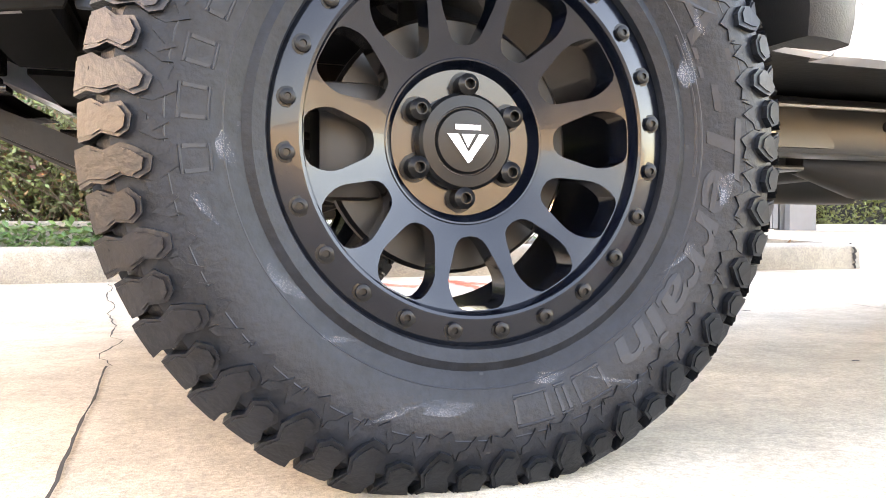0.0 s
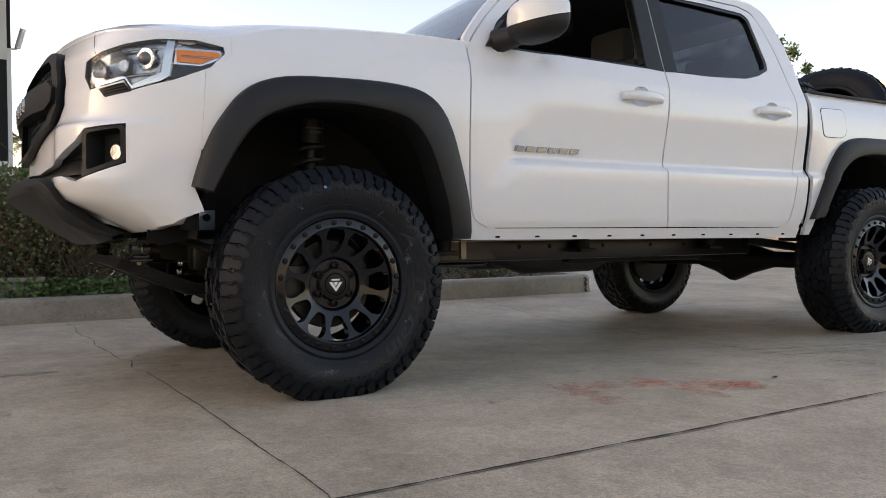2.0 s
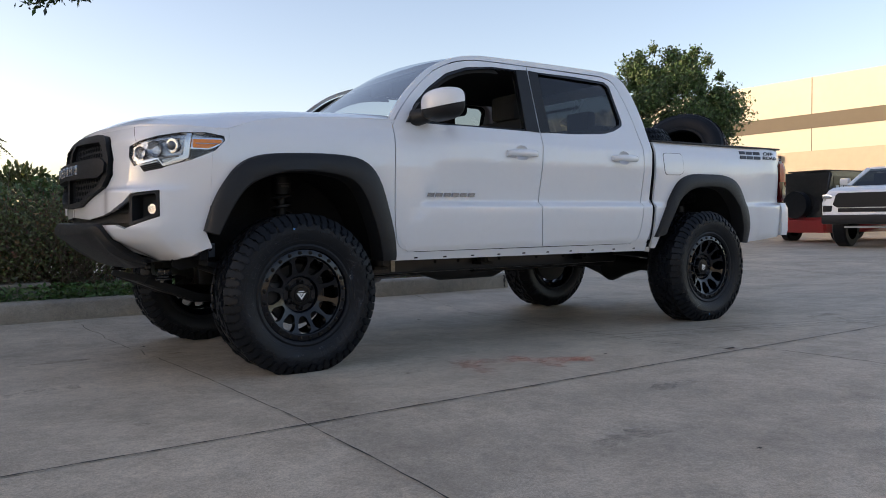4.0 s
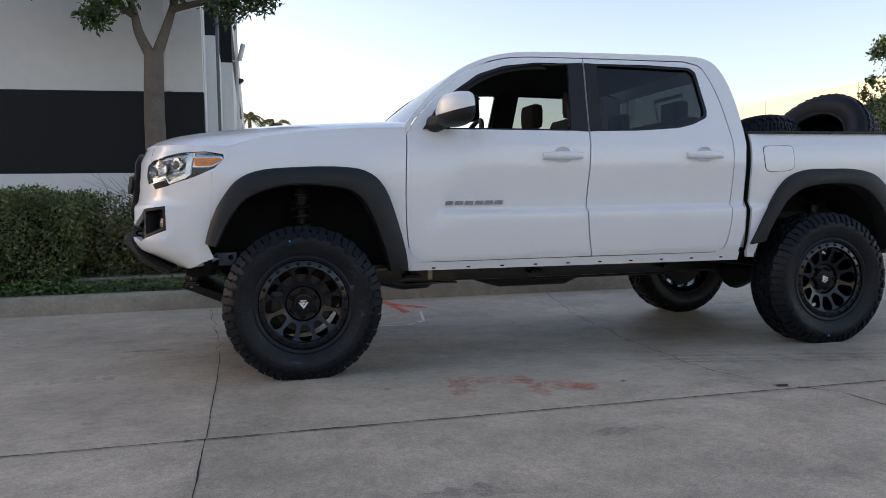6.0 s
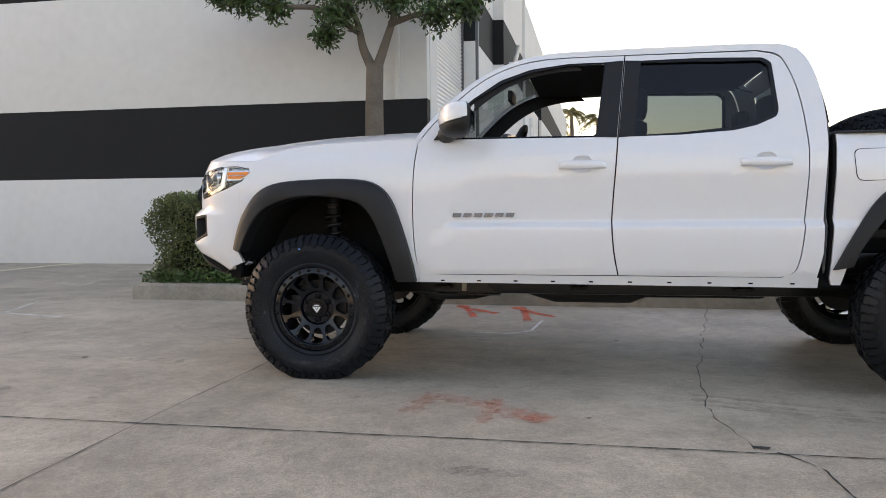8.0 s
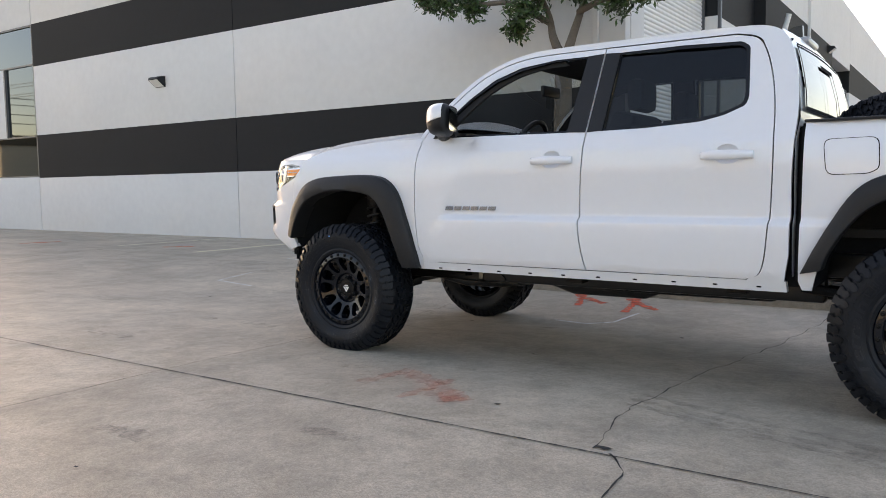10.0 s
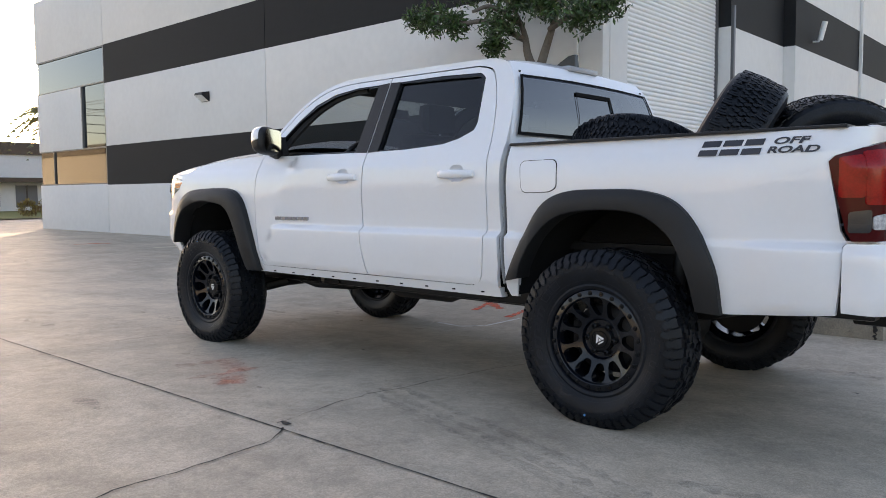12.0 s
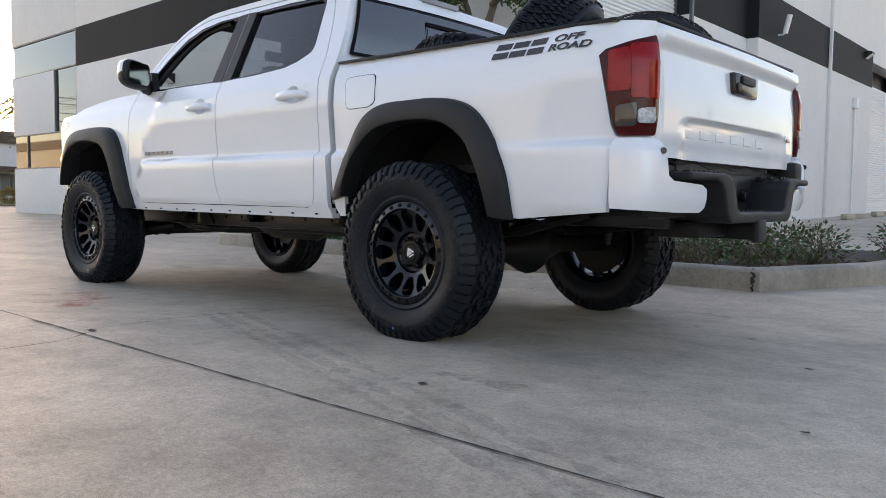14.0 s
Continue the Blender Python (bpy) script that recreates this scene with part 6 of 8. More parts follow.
def sidewall_lugs(R, n, y_out, sgn):
    """Raised staggered lugs with hooked ends where the tread turns down the sidewall."""
    V, F = [], []
    p = 2 * math.pi / n

    def wall(r):
        return float(np.interp(R - r, [0.0, 0.012, 0.020, 0.034, 0.060, 0.09, 0.12], [0.056, 0.032, 0.023, 0.012, 0.004, 0.001, 0.003]))

    # broad zigzag lugs, long and short in turn, each with a raised crown, over a wavy rib
    long_a = [(0.02, -0.002), (0.90, -0.002), (0.97, 0.010), (0.82, 0.021), (0.98, 0.033), (0.84, 0.044), (0.58, 0.056), (0.22, 0.053), (0.06, 0.043), (0.20, 0.031), (0.04, 0.019), (0.12, 0.009)]
    short_a = [(0.02, 0.002), (0.90, 0.002), (0.97, 0.013), (0.82, 0.023), (0.92, 0.034), (0.62, 0.042), (0.24, 0.040), (0.06, 0.032), (0.18, 0.021), (0.04, 0.012)]

    def crown(lug):
        cw, cr = (sum(q[i] for q in lug) / len(lug) for i in (0, 1))
        return [(cw + (w - cw) * 0.80, cr + (d - cr) * (0.80 if d > 0.01 else 1.0)) for w, d in lug]

    wave_a = [(0.02, 0.046), (0.30, 0.064), (0.56, 0.058), (0.98, 0.062), (0.96, 0.069), (0.58, 0.066), (0.28, 0.073), (-0.04, 0.056)]
    wave_b = [(-0.02, 0.060), (0.20, 0.046), (0.44, 0.060), (0.74, 0.048), (1.02, 0.046), (0.98, 0.054), (0.76, 0.057), (0.46, 0.069), (0.20, 0.055), (0.02, 0.068)]
    sets = [((long_a, 0.0085, 0.97), (crown(long_a), 0.0096, 0.92), (wave_a, 0.0026, 0.97)), ((short_a, 0.0098, 0.97), (crown(short_a), 0.0108, 0.92), (wave_b, 0.0030, 0.97))]
    for k in range(n):
        for lug, high, keep in sets[k % 2]:
            i, m = len(V), len(lug)
            cw, cr = sum(w for w, _ in lug) / m, sum(d for _, d in lug) / m
            for lift, shrink in ((-0.004, 1.0), (high, keep)):
                for w, d in lug:
                    a = (k + cw + (w - cw) * shrink) * p
                    d2 = (cr + (d - cr) * (shrink if d > 0.01 else 1.0)) * 1.22
                    r = R - d2 + (lift * 0.3 if d < 0.03 else 0.0)
                    V.append((r * math.sin(a), y_out + sgn * (wall(R - d2) - lift), r * math.cos(a)))
            F.append(tuple(range(i + m, i + 2 * m)))
            F += [(i + j, i + (j + 1) % m, i + m + (j + 1) % m, i + m + j) for j in range(m)]
    return V, F


def tyre_mesh(R, width, y_out, rim_r, n, seed=1, lugs=True, deep=0.014):
    """Carcass with bulged sidewalls and bead, plus the tread, as one mesh."""
    y_in = y_out + width
    bm = bmesh.new()
    prof = [(rim_r - 0.006, y_out + 0.045), (rim_r - 0.002, y_out + 0.026), (rim_r + 0.012, y_out + 0.020), (rim_r + 0.022, y_out + 0.024), (rim_r + 0.03, y_out + 0.020), (rim_r + 0.05, y_out + 0.010), (rim_r + 0.08, y_out + 0.002), (rim_r + 0.105, y_out + 0.001), (R - 0.058, y_out + 0.004), (R - 0.03, y_out + 0.014), (R - 0.018, y_out + 0.03), (R - 0.0145, y_out + 0.05)]
    other = [(r, y_in - (y - y_out)) for r, y in prof[::-1]]
    lathe(bm, [(r, y) for r, y in prof] + [(R - 0.0135, (y_out + y_in) / 2)] + other, 96)
    carcass = tidy(bm, 32)
    bm = bmesh.new()
    sets = [tread_blocks(R, y_out + 0.030, y_in - 0.030, n, seed, height=deep)]
    if lugs:
        sets += [sidewall_lugs(R, 2 * n, y_out, 1), sidewall_lugs(R, 2 * n, y_in, -1)]
    for V, F in sets:
        vs = [bm.verts.new(v) for v in V]
        for f in F:
            bm.faces.new([vs[i] for i in f])
    bmesh.ops.recalc_face_normals(bm, faces=bm.faces[:])
    return carcass, tidy(bm, 32)


def wheel_face_mesh():
    """The alloy's face: twelve rounded windows between tapering spokes, dished to the hub."""
    bm = bmesh.new()
    n = 12

    def dish(r):
        return float(np.interp(r, [0.0, 0.083, 0.092, 0.10, 0.15, 0.205], [0.012, 0.012, 0.0, -0.004, -0.022, -0.044]))

    hole = rounded([(-0.015, 0.112), (0.015, 0.112), (0.037, 0.165), (0.028, 0.196), (-0.028, 0.196), (-0.037, 0.165)], 0.014, 3)
    edges = []
    outer = [bm.verts.new((0.207 * math.sin(a), 0, 0.207 * math.cos(a))) for a in [2 * math.pi * k / 96 for k in range(96)]]
    inner = [bm.verts.new((0.0985 * math.sin(a), 0, 0.0985 * math.cos(a))) for a in [2 * math.pi * k / 96 for k in range(96)]]
    loops = [outer, inner]
    for k in range(n):
        a = 2 * math.pi * k / n - radians(2)
        loops.append([bm.verts.new((x * math.cos(a) + z * math.sin(a), 0, -x * math.sin(a) + z * math.cos(a))) for x, z in hole])
    for l in loops:
        edges += [bm.edges.new((l[i], l[(i + 1) % len(l)])) for i in range(len(l))]
    bmesh.ops.triangle_fill(bm, edges=edges, use_beauty=True)
    for k in range(12):
        a = math.pi * k / 12
        bmesh.ops.bisect_plane(bm, geom=bm.verts[:] + bm.edges[:] + bm.faces[:], dist=1e-5, plane_co=(0, 0, 0), plane_no=(math.cos(a), 0, math.sin(a)))
    for d in (0.125, 0.15, 0.18):
        for k in range(24):
            a = 2 * math.pi * k / 24
            nn = Vector((math.sin(a), 0, math.cos(a)))
            near = [f for f in bm.faces if f.calc_center_median().normalized().dot(nn) > math.cos(radians(22))]
            geom = list({v for f in near for v in f.verts}) + list({e for f in near for e in f.edges}) + near
            bmesh.ops.bisect_plane(bm, geom=geom, dist=1e-5, plane_co=nn * d, plane_no=nn)
    rim_edges = [e for e in bm.edges if e.is_boundary]
    for v in bm.verts:
        v.co.y = dish(Vector((v.co.x, 0, v.co.z)).length)
    bmesh.ops.recalc_face_normals(bm, faces=bm.faces[:])
    r = bmesh.ops.extrude_edge_only(bm, edges=rim_edges)
    lip = [g for g in r["geom"] if isinstance(g, bmesh.types.BMVert)]
    for v in lip:
        v.co.y += 0.006
        q = Vector((v.co.x, 0, v.co.z))
    r = bmesh.ops.extrude_edge_only(bm, edges=[g for g in r["geom"] if isinstance(g, bmesh.types.BMEdge) and g.is_boundary])
    for v in (g for g in r["geom"] if isinstance(g, bmesh.types.BMVert)):
        v.co.y += 0.034
    lathe(bm, [(0.0988, 0.004), (0.0988, -0.0035), (0.0975, -0.0045), (0.0955, -0.004), (0.090, 0.0085), (0.087, 0.0115), (0.045, 0.012)], 96)
    return tidy(bm, 30)


def ring_mesh():
    bm = bmesh.new()
    lathe(bm, [(0.197, -0.038), (0.1985, -0.053), (0.2005, -0.0585), (0.204, -0.060), (0.230, -0.0555), (0.2365, -0.052), (0.240, -0.046), (0.241, -0.03), (0.236, -0.02)], 96)
    return tidy(bm, 30)


def barrel_mesh():
    bm = bmesh.new()
    lathe(bm, [(0.236, -0.035), (0.222, -0.02), (0.206, 0.0), (0.204, 0.15), (0.212, 0.16), (0.236, 0.175), (0.240, 0.18)], 72)
    return tidy(bm, 30)


def bolt_mesh(r, h, chamfer=0.3, n=12):
    bm = bmesh.new()
    lathe(bm, [(r * 1.35, 0.0), (r * 1.35, -0.0008), (r, -0.001), (r, -h * 0.8), (r * (1 - chamfer), -h), (r * 0.45, -h), (r * 0.4, -h * 0.55), (0.0001, -h * 0.55)], n)
    return tidy(bm, 40)


TYRE, TREAD = tyre_mesh(TR, 0.285, SIDEY, RIM_R, 29)
FACE, RING, BARREL = wheel_face_mesh(), ring_mesh(), barrel_mesh()
BOLT, LUG = bolt_mesh(0.0084, 0.0065), bolt_mesh(0.0130, 0.026, 0.45, 14)
bm = bmesh.new()
lathe(bm, [(0.058, 0.012), (0.058, -0.004), (0.054, -0.008), (0.041, -0.009), (0.040, -0.006), (0.039, -0.006), (0.036, -0.010), (0.0001, -0.012)], 40)
CAP = tidy(bm, 30)
bm = bmesh.new()
for pts in ([(-0.026, 0.008), (-0.012, 0.008), (0.006, -0.022), (0.0, -0.026)], [(0.026, 0.008), (0.014, 0.008), (-0.001, -0.016), (0.006, -0.02)], [(-0.008, 0.008), (0.009, 0.008), (0.0, -0.008)], [(-0.016, 0.013), (0.016, 0.013), (0.016, 0.019), (-0.016, 0.019)]):
    bm.faces.new([bm.verts.new((x, -0.0128, z)) for x, z in pts])
CAPMARK = tidy(bm)
bm = bmesh.new()
lathe(bm, [(0.0001, 0.05), (0.155, 0.05), (0.16, 0.055), (0.16, 0.072), (0.155, 0.077), (0.0001, 0.077)], 48)
DISC = tidy(bm, 30)
# near-black disc and caliper: the wheel's inner shade is put into their colour
DISCMAT = material("near_black_brake_disc", (0.004, 0.004, 0.0046), 0.45, vary=0.2, scale=20)
BOLTBLACK = material("black_oxide_steel", (0.003, 0.0034, 0.004), 0.3, Specular_IOR_Level=0.22)
CALIPER = material("near_black_caliper", (0.010, 0.010, 0.011), 0.5)


def sidewall_marks():
    """Raised plain blocks where the sidewall carries mouldings."""
    bm = bmesh.new()

    def blk(a0, a1, r0, r1, lift=0.0015):
        n = max(1, int((a1 - a0) / 3))
        rows = []
        for i in range(n + 1):
            a = radians(a0 + (a1 - a0) * i / n)
            row = []
            for r, l in ((r0, 0), (r0 + 0.001, lift), (r1 - 0.001, lift), (r1, 0)):
                yy = SIDEY + side_y(r) - l
                row.append(bm.verts.new((r * math.sin(a), yy, r * math.cos(a))))
            rows.append(row)
        for p, q in zip(rows, rows[1:]):
            for k in range(3):
                bm.faces.new((p[k], p[k + 1], q[k + 1], q[k]))
        bm.faces.new(rows[0])
        bm.faces.new(rows[-1][::-1])

    def hollow(a0, a1, r0, r1):
        for b in ((a0, a1, r0, r0 + 0.0035), (a0, a1, r1 - 0.0035, r1), (a0, a0 + 0.7, r0 + 0.004, r1 - 0.004), (a1 - 0.7, a1, r0 + 0.004, r1 - 0.004)):
            blk(*b, 0.0010)

    rnd = random.Random(8)
    for k in range(10):      # a long name, as plain blocks
        a = -99 + 9.6 * k
        w, top = 5.4 + rnd.uniform(-0.6, 0.8), 0.324 if k in (0, 1, 2, 5, 9) else 0.316
        hollow(a, a + w, 0.292, top)
    for a, w in ((152, 7.5), (161.5, 2.5), (166, 8)):
        hollow(a, a + w, 0.290, 0.326)
    blk(62, 98, 0.272, 0.2755)
    for r0 in (0.2790, 0.3335):
        blk(-180, 180, r0, r0 + 0.0022, 0.0006)
    for k in range(4):
        blk(-180 + 90 * k, -179 + 90 * k, 0.262, 0.35, 0.0008)
    return tidy(bm, 30)


def sidewall_text(text, size, a0, r0, stretch_a=1.0):
    """Raised letters round the sidewall, read clockwise with their feet to the hub."""
    cu = bpy.data.curves.new("text", "FONT")
    cu.body, cu.size, cu.extrude, cu.offset, cu.shear = text, size, 0.0008, 0.0012, 0.2
    ob = bpy.data.objects.new("text", cu)
    scene.collection.objects.link(ob)
    me = bpy.data.meshes.new_from_object(ob.evaluated_get(bpy.context.evaluated_depsgraph_get()))
    bpy.data.objects.remove(ob)
    for v in me.vertices:
        a, r = radians(a0) + stretch_a * v.co.x / (r0 + size * 0.4), r0 + v.co.y
        v.co = (r * math.sin(a), SIDEY + side_y(r) - 0.0004 - v.co.z, r * math.cos(a))
    me.materials.clear()
    return me


MARKS = sidewall_marks()
TYRETEXT = sidewall_text("All-Terrain", 0.058, 51, 0.286, 2.0)
bm = bmesh.new()
lathe(bm, [(0.0001, 0), (0.006, 0)], 16)
DOT = tidy(bm)
BLUEDOT = material("blue_paint_dot", (0.05, 0.25, 0.6), 0.5)
SCUFF = spray_paint("pale_sidewall_scuff", (0.24, 0.26, 0.30), 0.45)
# smoother finish; the lighter base also paints in the raised letters' sheen
MOULDED = material("smooth_moulded_sheen", (0.0088, 0.0112, 0.0155), 0.40, Specular_IOR_Level=0.27, vary=0.4, scale=30)


def hub_wheel(x, y, flip, turn, z=0.405):
    m = pose(x, y, z, rz=180 if flip else 0) @ pose(0, 0, 0, ry=turn)
    w = part("wheel", BARREL, RIM, None, "black alloy wheel with twelve windows and a bolted ring")
    w.parent = truck
    w.matrix_parent_inverse = truck.matrix_world.inverted()
    w.matrix_basis = m
    kids = [("tyre", TYRE, RUBBER, "black all-terrain tyre", Matrix()), ("tread", TREAD, RUBBER, "", Matrix()), ("wheel_face", FACE, RIM, "", Matrix()), ("beadlock_ring", RING, RIM, "", Matrix()), ("centre_cap", CAP, BOLTBLACK, "gloss black cap with a silver emblem", Matrix()),
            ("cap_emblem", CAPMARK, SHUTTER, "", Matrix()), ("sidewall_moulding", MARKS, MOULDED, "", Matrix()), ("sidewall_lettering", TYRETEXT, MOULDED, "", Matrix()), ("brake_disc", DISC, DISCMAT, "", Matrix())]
    for k in range(24):
        a = 2 * math.pi * k / 24 - radians(6.3)
        kids.append(("ring_bolt", BOLT, BOLTBLACK, "", pose(0.2180 * math.sin(a), -0.0575, 0.2180 * math.cos(a))))
    for k in range(6):
        a = 2 * math.pi * k / 6 + radians(1.7)
        kids.append(("lug_nut", LUG, BOLTBLACK, "", pose(0.0669 * math.sin(a), 0.012, 0.0669 * math.cos(a))))
    for nm, me, mat, lab, mm in kids:
        o = part(nm, me, mat, None, lab)
        o.parent = w
        o.matrix_basis = mm
        if nm in ("tread", "sidewall_moulding"):
            o["kind"] = "stuff"
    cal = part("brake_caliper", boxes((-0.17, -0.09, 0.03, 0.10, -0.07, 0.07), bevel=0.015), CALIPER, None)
    cal.parent, cal.matrix_basis = w, pose(0, 0, 0, ry=-turn)
    if x > 3:
        for nm, me, mat in (("brake_drum", DRUM, FRAMEBLACK), ("backing_plate", PLATE, FRAMEBLACK)):
            o = part(nm, me, mat, None)
            o.parent = w
    return w


bm = bmesh.new()
tube(bm, [(0, 0.030, 0), (0, 0.036, 0), (0, 0.125, 0), (0, 0.13, 0)], [0.15, 0.158, 0.158, 0.15], 32)
DRUM = tidy(bm, 40)
bm = bmesh.new()
tube(bm, [(0, 0.132, 0), (0, 0.140, 0), (0, 0.15, 0)], [0.178, 0.178, 0.10], 32)
PLATE = tidy(bm, 40)
fl = hub_wheel(0.0, 0.0, False, 0)
rl = hub_wheel(3.236, 0.0, False, 150)
hub_wheel(0.0, 1.8, True, 70, 0.385)
hub_wheel(3.236, 1.8, True, 20, 0.385)
for w, a, r in ((fl, -11, 0.345), (rl, 35, 0.345)):
    o = part("paint_dot", DOT, BLUEDOT, None)
    o.parent = w
    o.matrix_basis = pose(r * math.sin(radians(a)), SIDEY - 0.0015, r * math.cos(radians(a)))
for a, r, w, h, tilt in ((-125, 0.272, 0.05, 0.016, 40), (-142, 0.275, 0.04, 0.006, 5), (70, 0.275, 0.035, 0.06, 20), (100, 0.31, 0.02, 0.05, 10), (190, 0.30, 0.06, 0.02, 0), (-105, 0.31, 0.04, 0.008, 50), (62, 0.30, 0.03, 0.012, 70), (52, 0.325, 0.045, 0.005, 20), (118, 0.285, 0.05, 0.008, -35), (150, 0.32, 0.07, 0.006, 10), (165, 0.28, 0.035, 0.014, -10), (-160, 0.315, 0.06, 0.006, -15), (-95, 0.28, 0.03, 0.02, 80), (-60, 0.30, 0.05, 0.007, 60), (30, 0.29, 0.05, 0.006, -30), (-30, 0.31, 0.04, 0.010, 20)):
    bm = bmesh.new()
    bm.faces.new([bm.verts.new((w * 0.5 * math.cos(q) * (1 + 0.35 * math.sin(3 * q + a)), 0, h * 0.5 * math.sin(q) * (1 + 0.3 * math.cos(2 * q + a)))) for q in [j * math.pi / 7 for j in range(14)]])
    o = part("scuff", bm, SCUFF, None)
    o.parent = fl
    yy = side_y(r) - 0.001
    o.matrix_basis = pose(r * math.sin(radians(a)), SIDEY + yy - 0.003, r * math.cos(radians(a)), ry=tilt)

# ---- underbody ----
both("frame_rail", boxes((-0.40, 2.75, 0.40, 0.50, 0.45, 0.57), (2.70, 3.75, 0.40, 0.50, 0.58, 0.70), (3.70, 4.28, 0.40, 0.50, 0.54, 0.64), bevel=0.018), RAIL, "black boxed frame rail")
STEELDULL = material("dull_steel", (0.30, 0.27, 0.22), 0.4, metal=0.8, vary=0.3, scale=30)
for x, z in ((-0.35, 0.47), (0.75, 0.47), (1.7, 0.47), (2.5, 0.47), (3.95, 0.55)):
    truck_part("crossmember", boxes((x, x + 0.09, 0.45, 1.35, z, z + 0.08), bevel=0.01), FRAMEBLACK)
for x in (0.66, 1.45, 2.35):
    both("body_mount", tube(bmesh.new(), [(x, 0.36, 0.50), (x, 0.36, 0.55), (x, 0.36, 0.555), (x, 0.36, 0.60)], [0.035, 0.035, 0.05, 0.05], 14), FRAMEBLACK)
    both("mount_arm", boxes((x - 0.05, x + 0.05, 0.31, 0.41, 0.485, 0.505), bevel=0.006), FRAMEBLACK)
gus = bmesh.new()
prism(gus, [(0.60, 0.463), (0.95, 0.463), (0.95, 0.475), (0.86, 0.555), (0.70, 0.555)], 0.389, 0.399)
both("rail_gusset", gus, RAIL)
# tan bar stands in for a golden reflection on the bracket
both("gusset_bar", boxes((0.765, 0.795, 0.380, 0.390, 0.465, 0.555), bevel=0.004), STEELDULL)
for x in (0.64, 0.68, 0.72, 1.1, 1.28, 1.62, 1.95, 2.2):
    both("rail_hole", tube(bmesh.new(), [(x, 0.3985, 0.515), (x, 0.405, 0.515)], 0.011 if x > 0.75 else 0.007, 12), GAP)
both("brake_line", tube(bmesh.new(), [(0.35, 0.385, 0.53), (0.62, 0.388, 0.545), (1.0, 0.39, 0.548), (1.8, 0.39, 0.546), (2.6, 0.39, 0.55)], 0.005, 6), STEELDULL)
both("crossmember_arm", tube(bmesh.new(), [(0.42, 0.42, 0.475), (0.62, 0.46, 0.43), (0.80, 0.62, 0.415), (0.90, 0.90, 0.41)], [0.02, 0.028, 0.03, 0.03], 10), RAIL)
both("support_plate", boxes((0.70, 0.98, 0.50, 0.86, 0.425, 0.437), bevel=0.004), RAIL)
both("exhaust_shield", tube(bmesh.new(), [(1.1, 0.66, 0.46), (1.3, 0.66, 0.455), (1.75, 0.66, 0.455), (1.9, 0.66, 0.46)], [0.03, 0.085, 0.085, 0.03], 16), CALIPER)
truck_part("cab_floor", boxes((0.55, 2.66, 0.06, 1.74, 0.58, 0.64)), FRAMEBLACK)
truck_part("gearbox", tube(bmesh.new(), [(0.1, 0.9, 0.62), (0.5, 0.9, 0.6), (1.2, 0.9, 0.55), (1.5, 0.9, 0.52)], [0.2, 0.22, 0.14, 0.08], 16), FRAMEBLACK)
truck_part("prop_shaft", tube(bmesh.new(), [(1.4, 0.9, 0.52), (3.1, 0.9, 0.42)], 0.04, 12), FRAMEBLACK)
truck_part("rear_axle", tube(bmesh.new(), [(3.236, 0.10, 0.40), (3.236, 0.6, 0.40), (3.236, 0.78, 0.40), (3.236, 0.9, 0.40), (3.236, 1.02, 0.40), (3.236, 1.2, 0.40), (3.236, 1.7, 0.39)], [0.05, 0.05, 0.10, 0.15, 0.10, 0.05, 0.05], 16), FRAMEBLACK, "black axle with its differential")
truck_part("fuel_tank", boxes((1.5, 2.5, 0.52, 0.85, 0.42, 0.58), bevel=0.03), FRAMEBLACK)
truck_part("exhaust", tube(bmesh.new(), [(0.6, 1.2, 0.48), (1.8, 1.25, 0.47), (2.4, 1.2, 0.47), (3.0, 1.25, 0.62), (3.7, 1.3, 0.55), (4.15, 1.45, 0.5)], [0.035, 0.035, 0.09, 0.035, 0.035, 0.035], 12), FRAMEBLACK)
both("leaf_spring", tube(bmesh.new(), [(2.65, 0.36, 0.53), (2.95, 0.36, 0.50), (3.236, 0.36, 0.47), (3.6, 0.36, 0.51), (3.95, 0.36, 0.60)], 0.025, 8), FRAMEBLACK)
both("rear_shock", tube(bmesh.new(), [(3.40, 0.32, 0.40), (3.44, 0.36, 0.62), (3.46, 0.38, 0.86)], [0.022, 0.035, 0.035], 12), CALIPER, "dark grey shock absorber")
both("lower_arm", tube(bmesh.new(), [(-0.2, 0.50, 0.42), (0.0, 0.16, 0.33), (0.22, 0.50, 0.42)], 0.035, 10), FRAMEBLACK)
both("upper_arm", tube(bmesh.new(), [(-0.12, 0.42, 0.72), (0.0, 0.2, 0.70), (0.14, 0.42, 0.72)], 0.02, 10), FRAMEBLACK)
cs = bmesh.new()
tube(cs, [(0.02 + 0.052 * math.cos(a), 0.28 + 0.052 * math.sin(a), 0.62 + a * 0.0082) for a in [k * math.pi / 8 for k in range(96)]], 0.009, 6)
both("coil_spring", cs, CALIPER, "dark coil spring")
both("strut", tube(bmesh.new(), [(0.02, 0.28, 0.36), (0.02, 0.28, 0.925), (0.02, 0.28, 0.93), (0.02, 0.28, 1.02)], [0.026, 0.026, 0.052, 0.052], 16), FRAMEBLACK, "grey coil-over strut")
for yy in (0.28, 1.52):
    b = bmesh.new()
    box(b, 0.0, 0.045, yy - 0.058 if yy < 1 else yy + 0.056, yy - 0.056 if yy < 1 else yy + 0.058, 0.965, 0.975)
    box(b, -0.02, 0.06, yy - 0.058 if yy < 1 else yy + 0.056, yy - 0.056 if yy < 1 else yy + 0.058, 0.983, 0.988)
    truck_part("strut_mark", b, CALIPER)
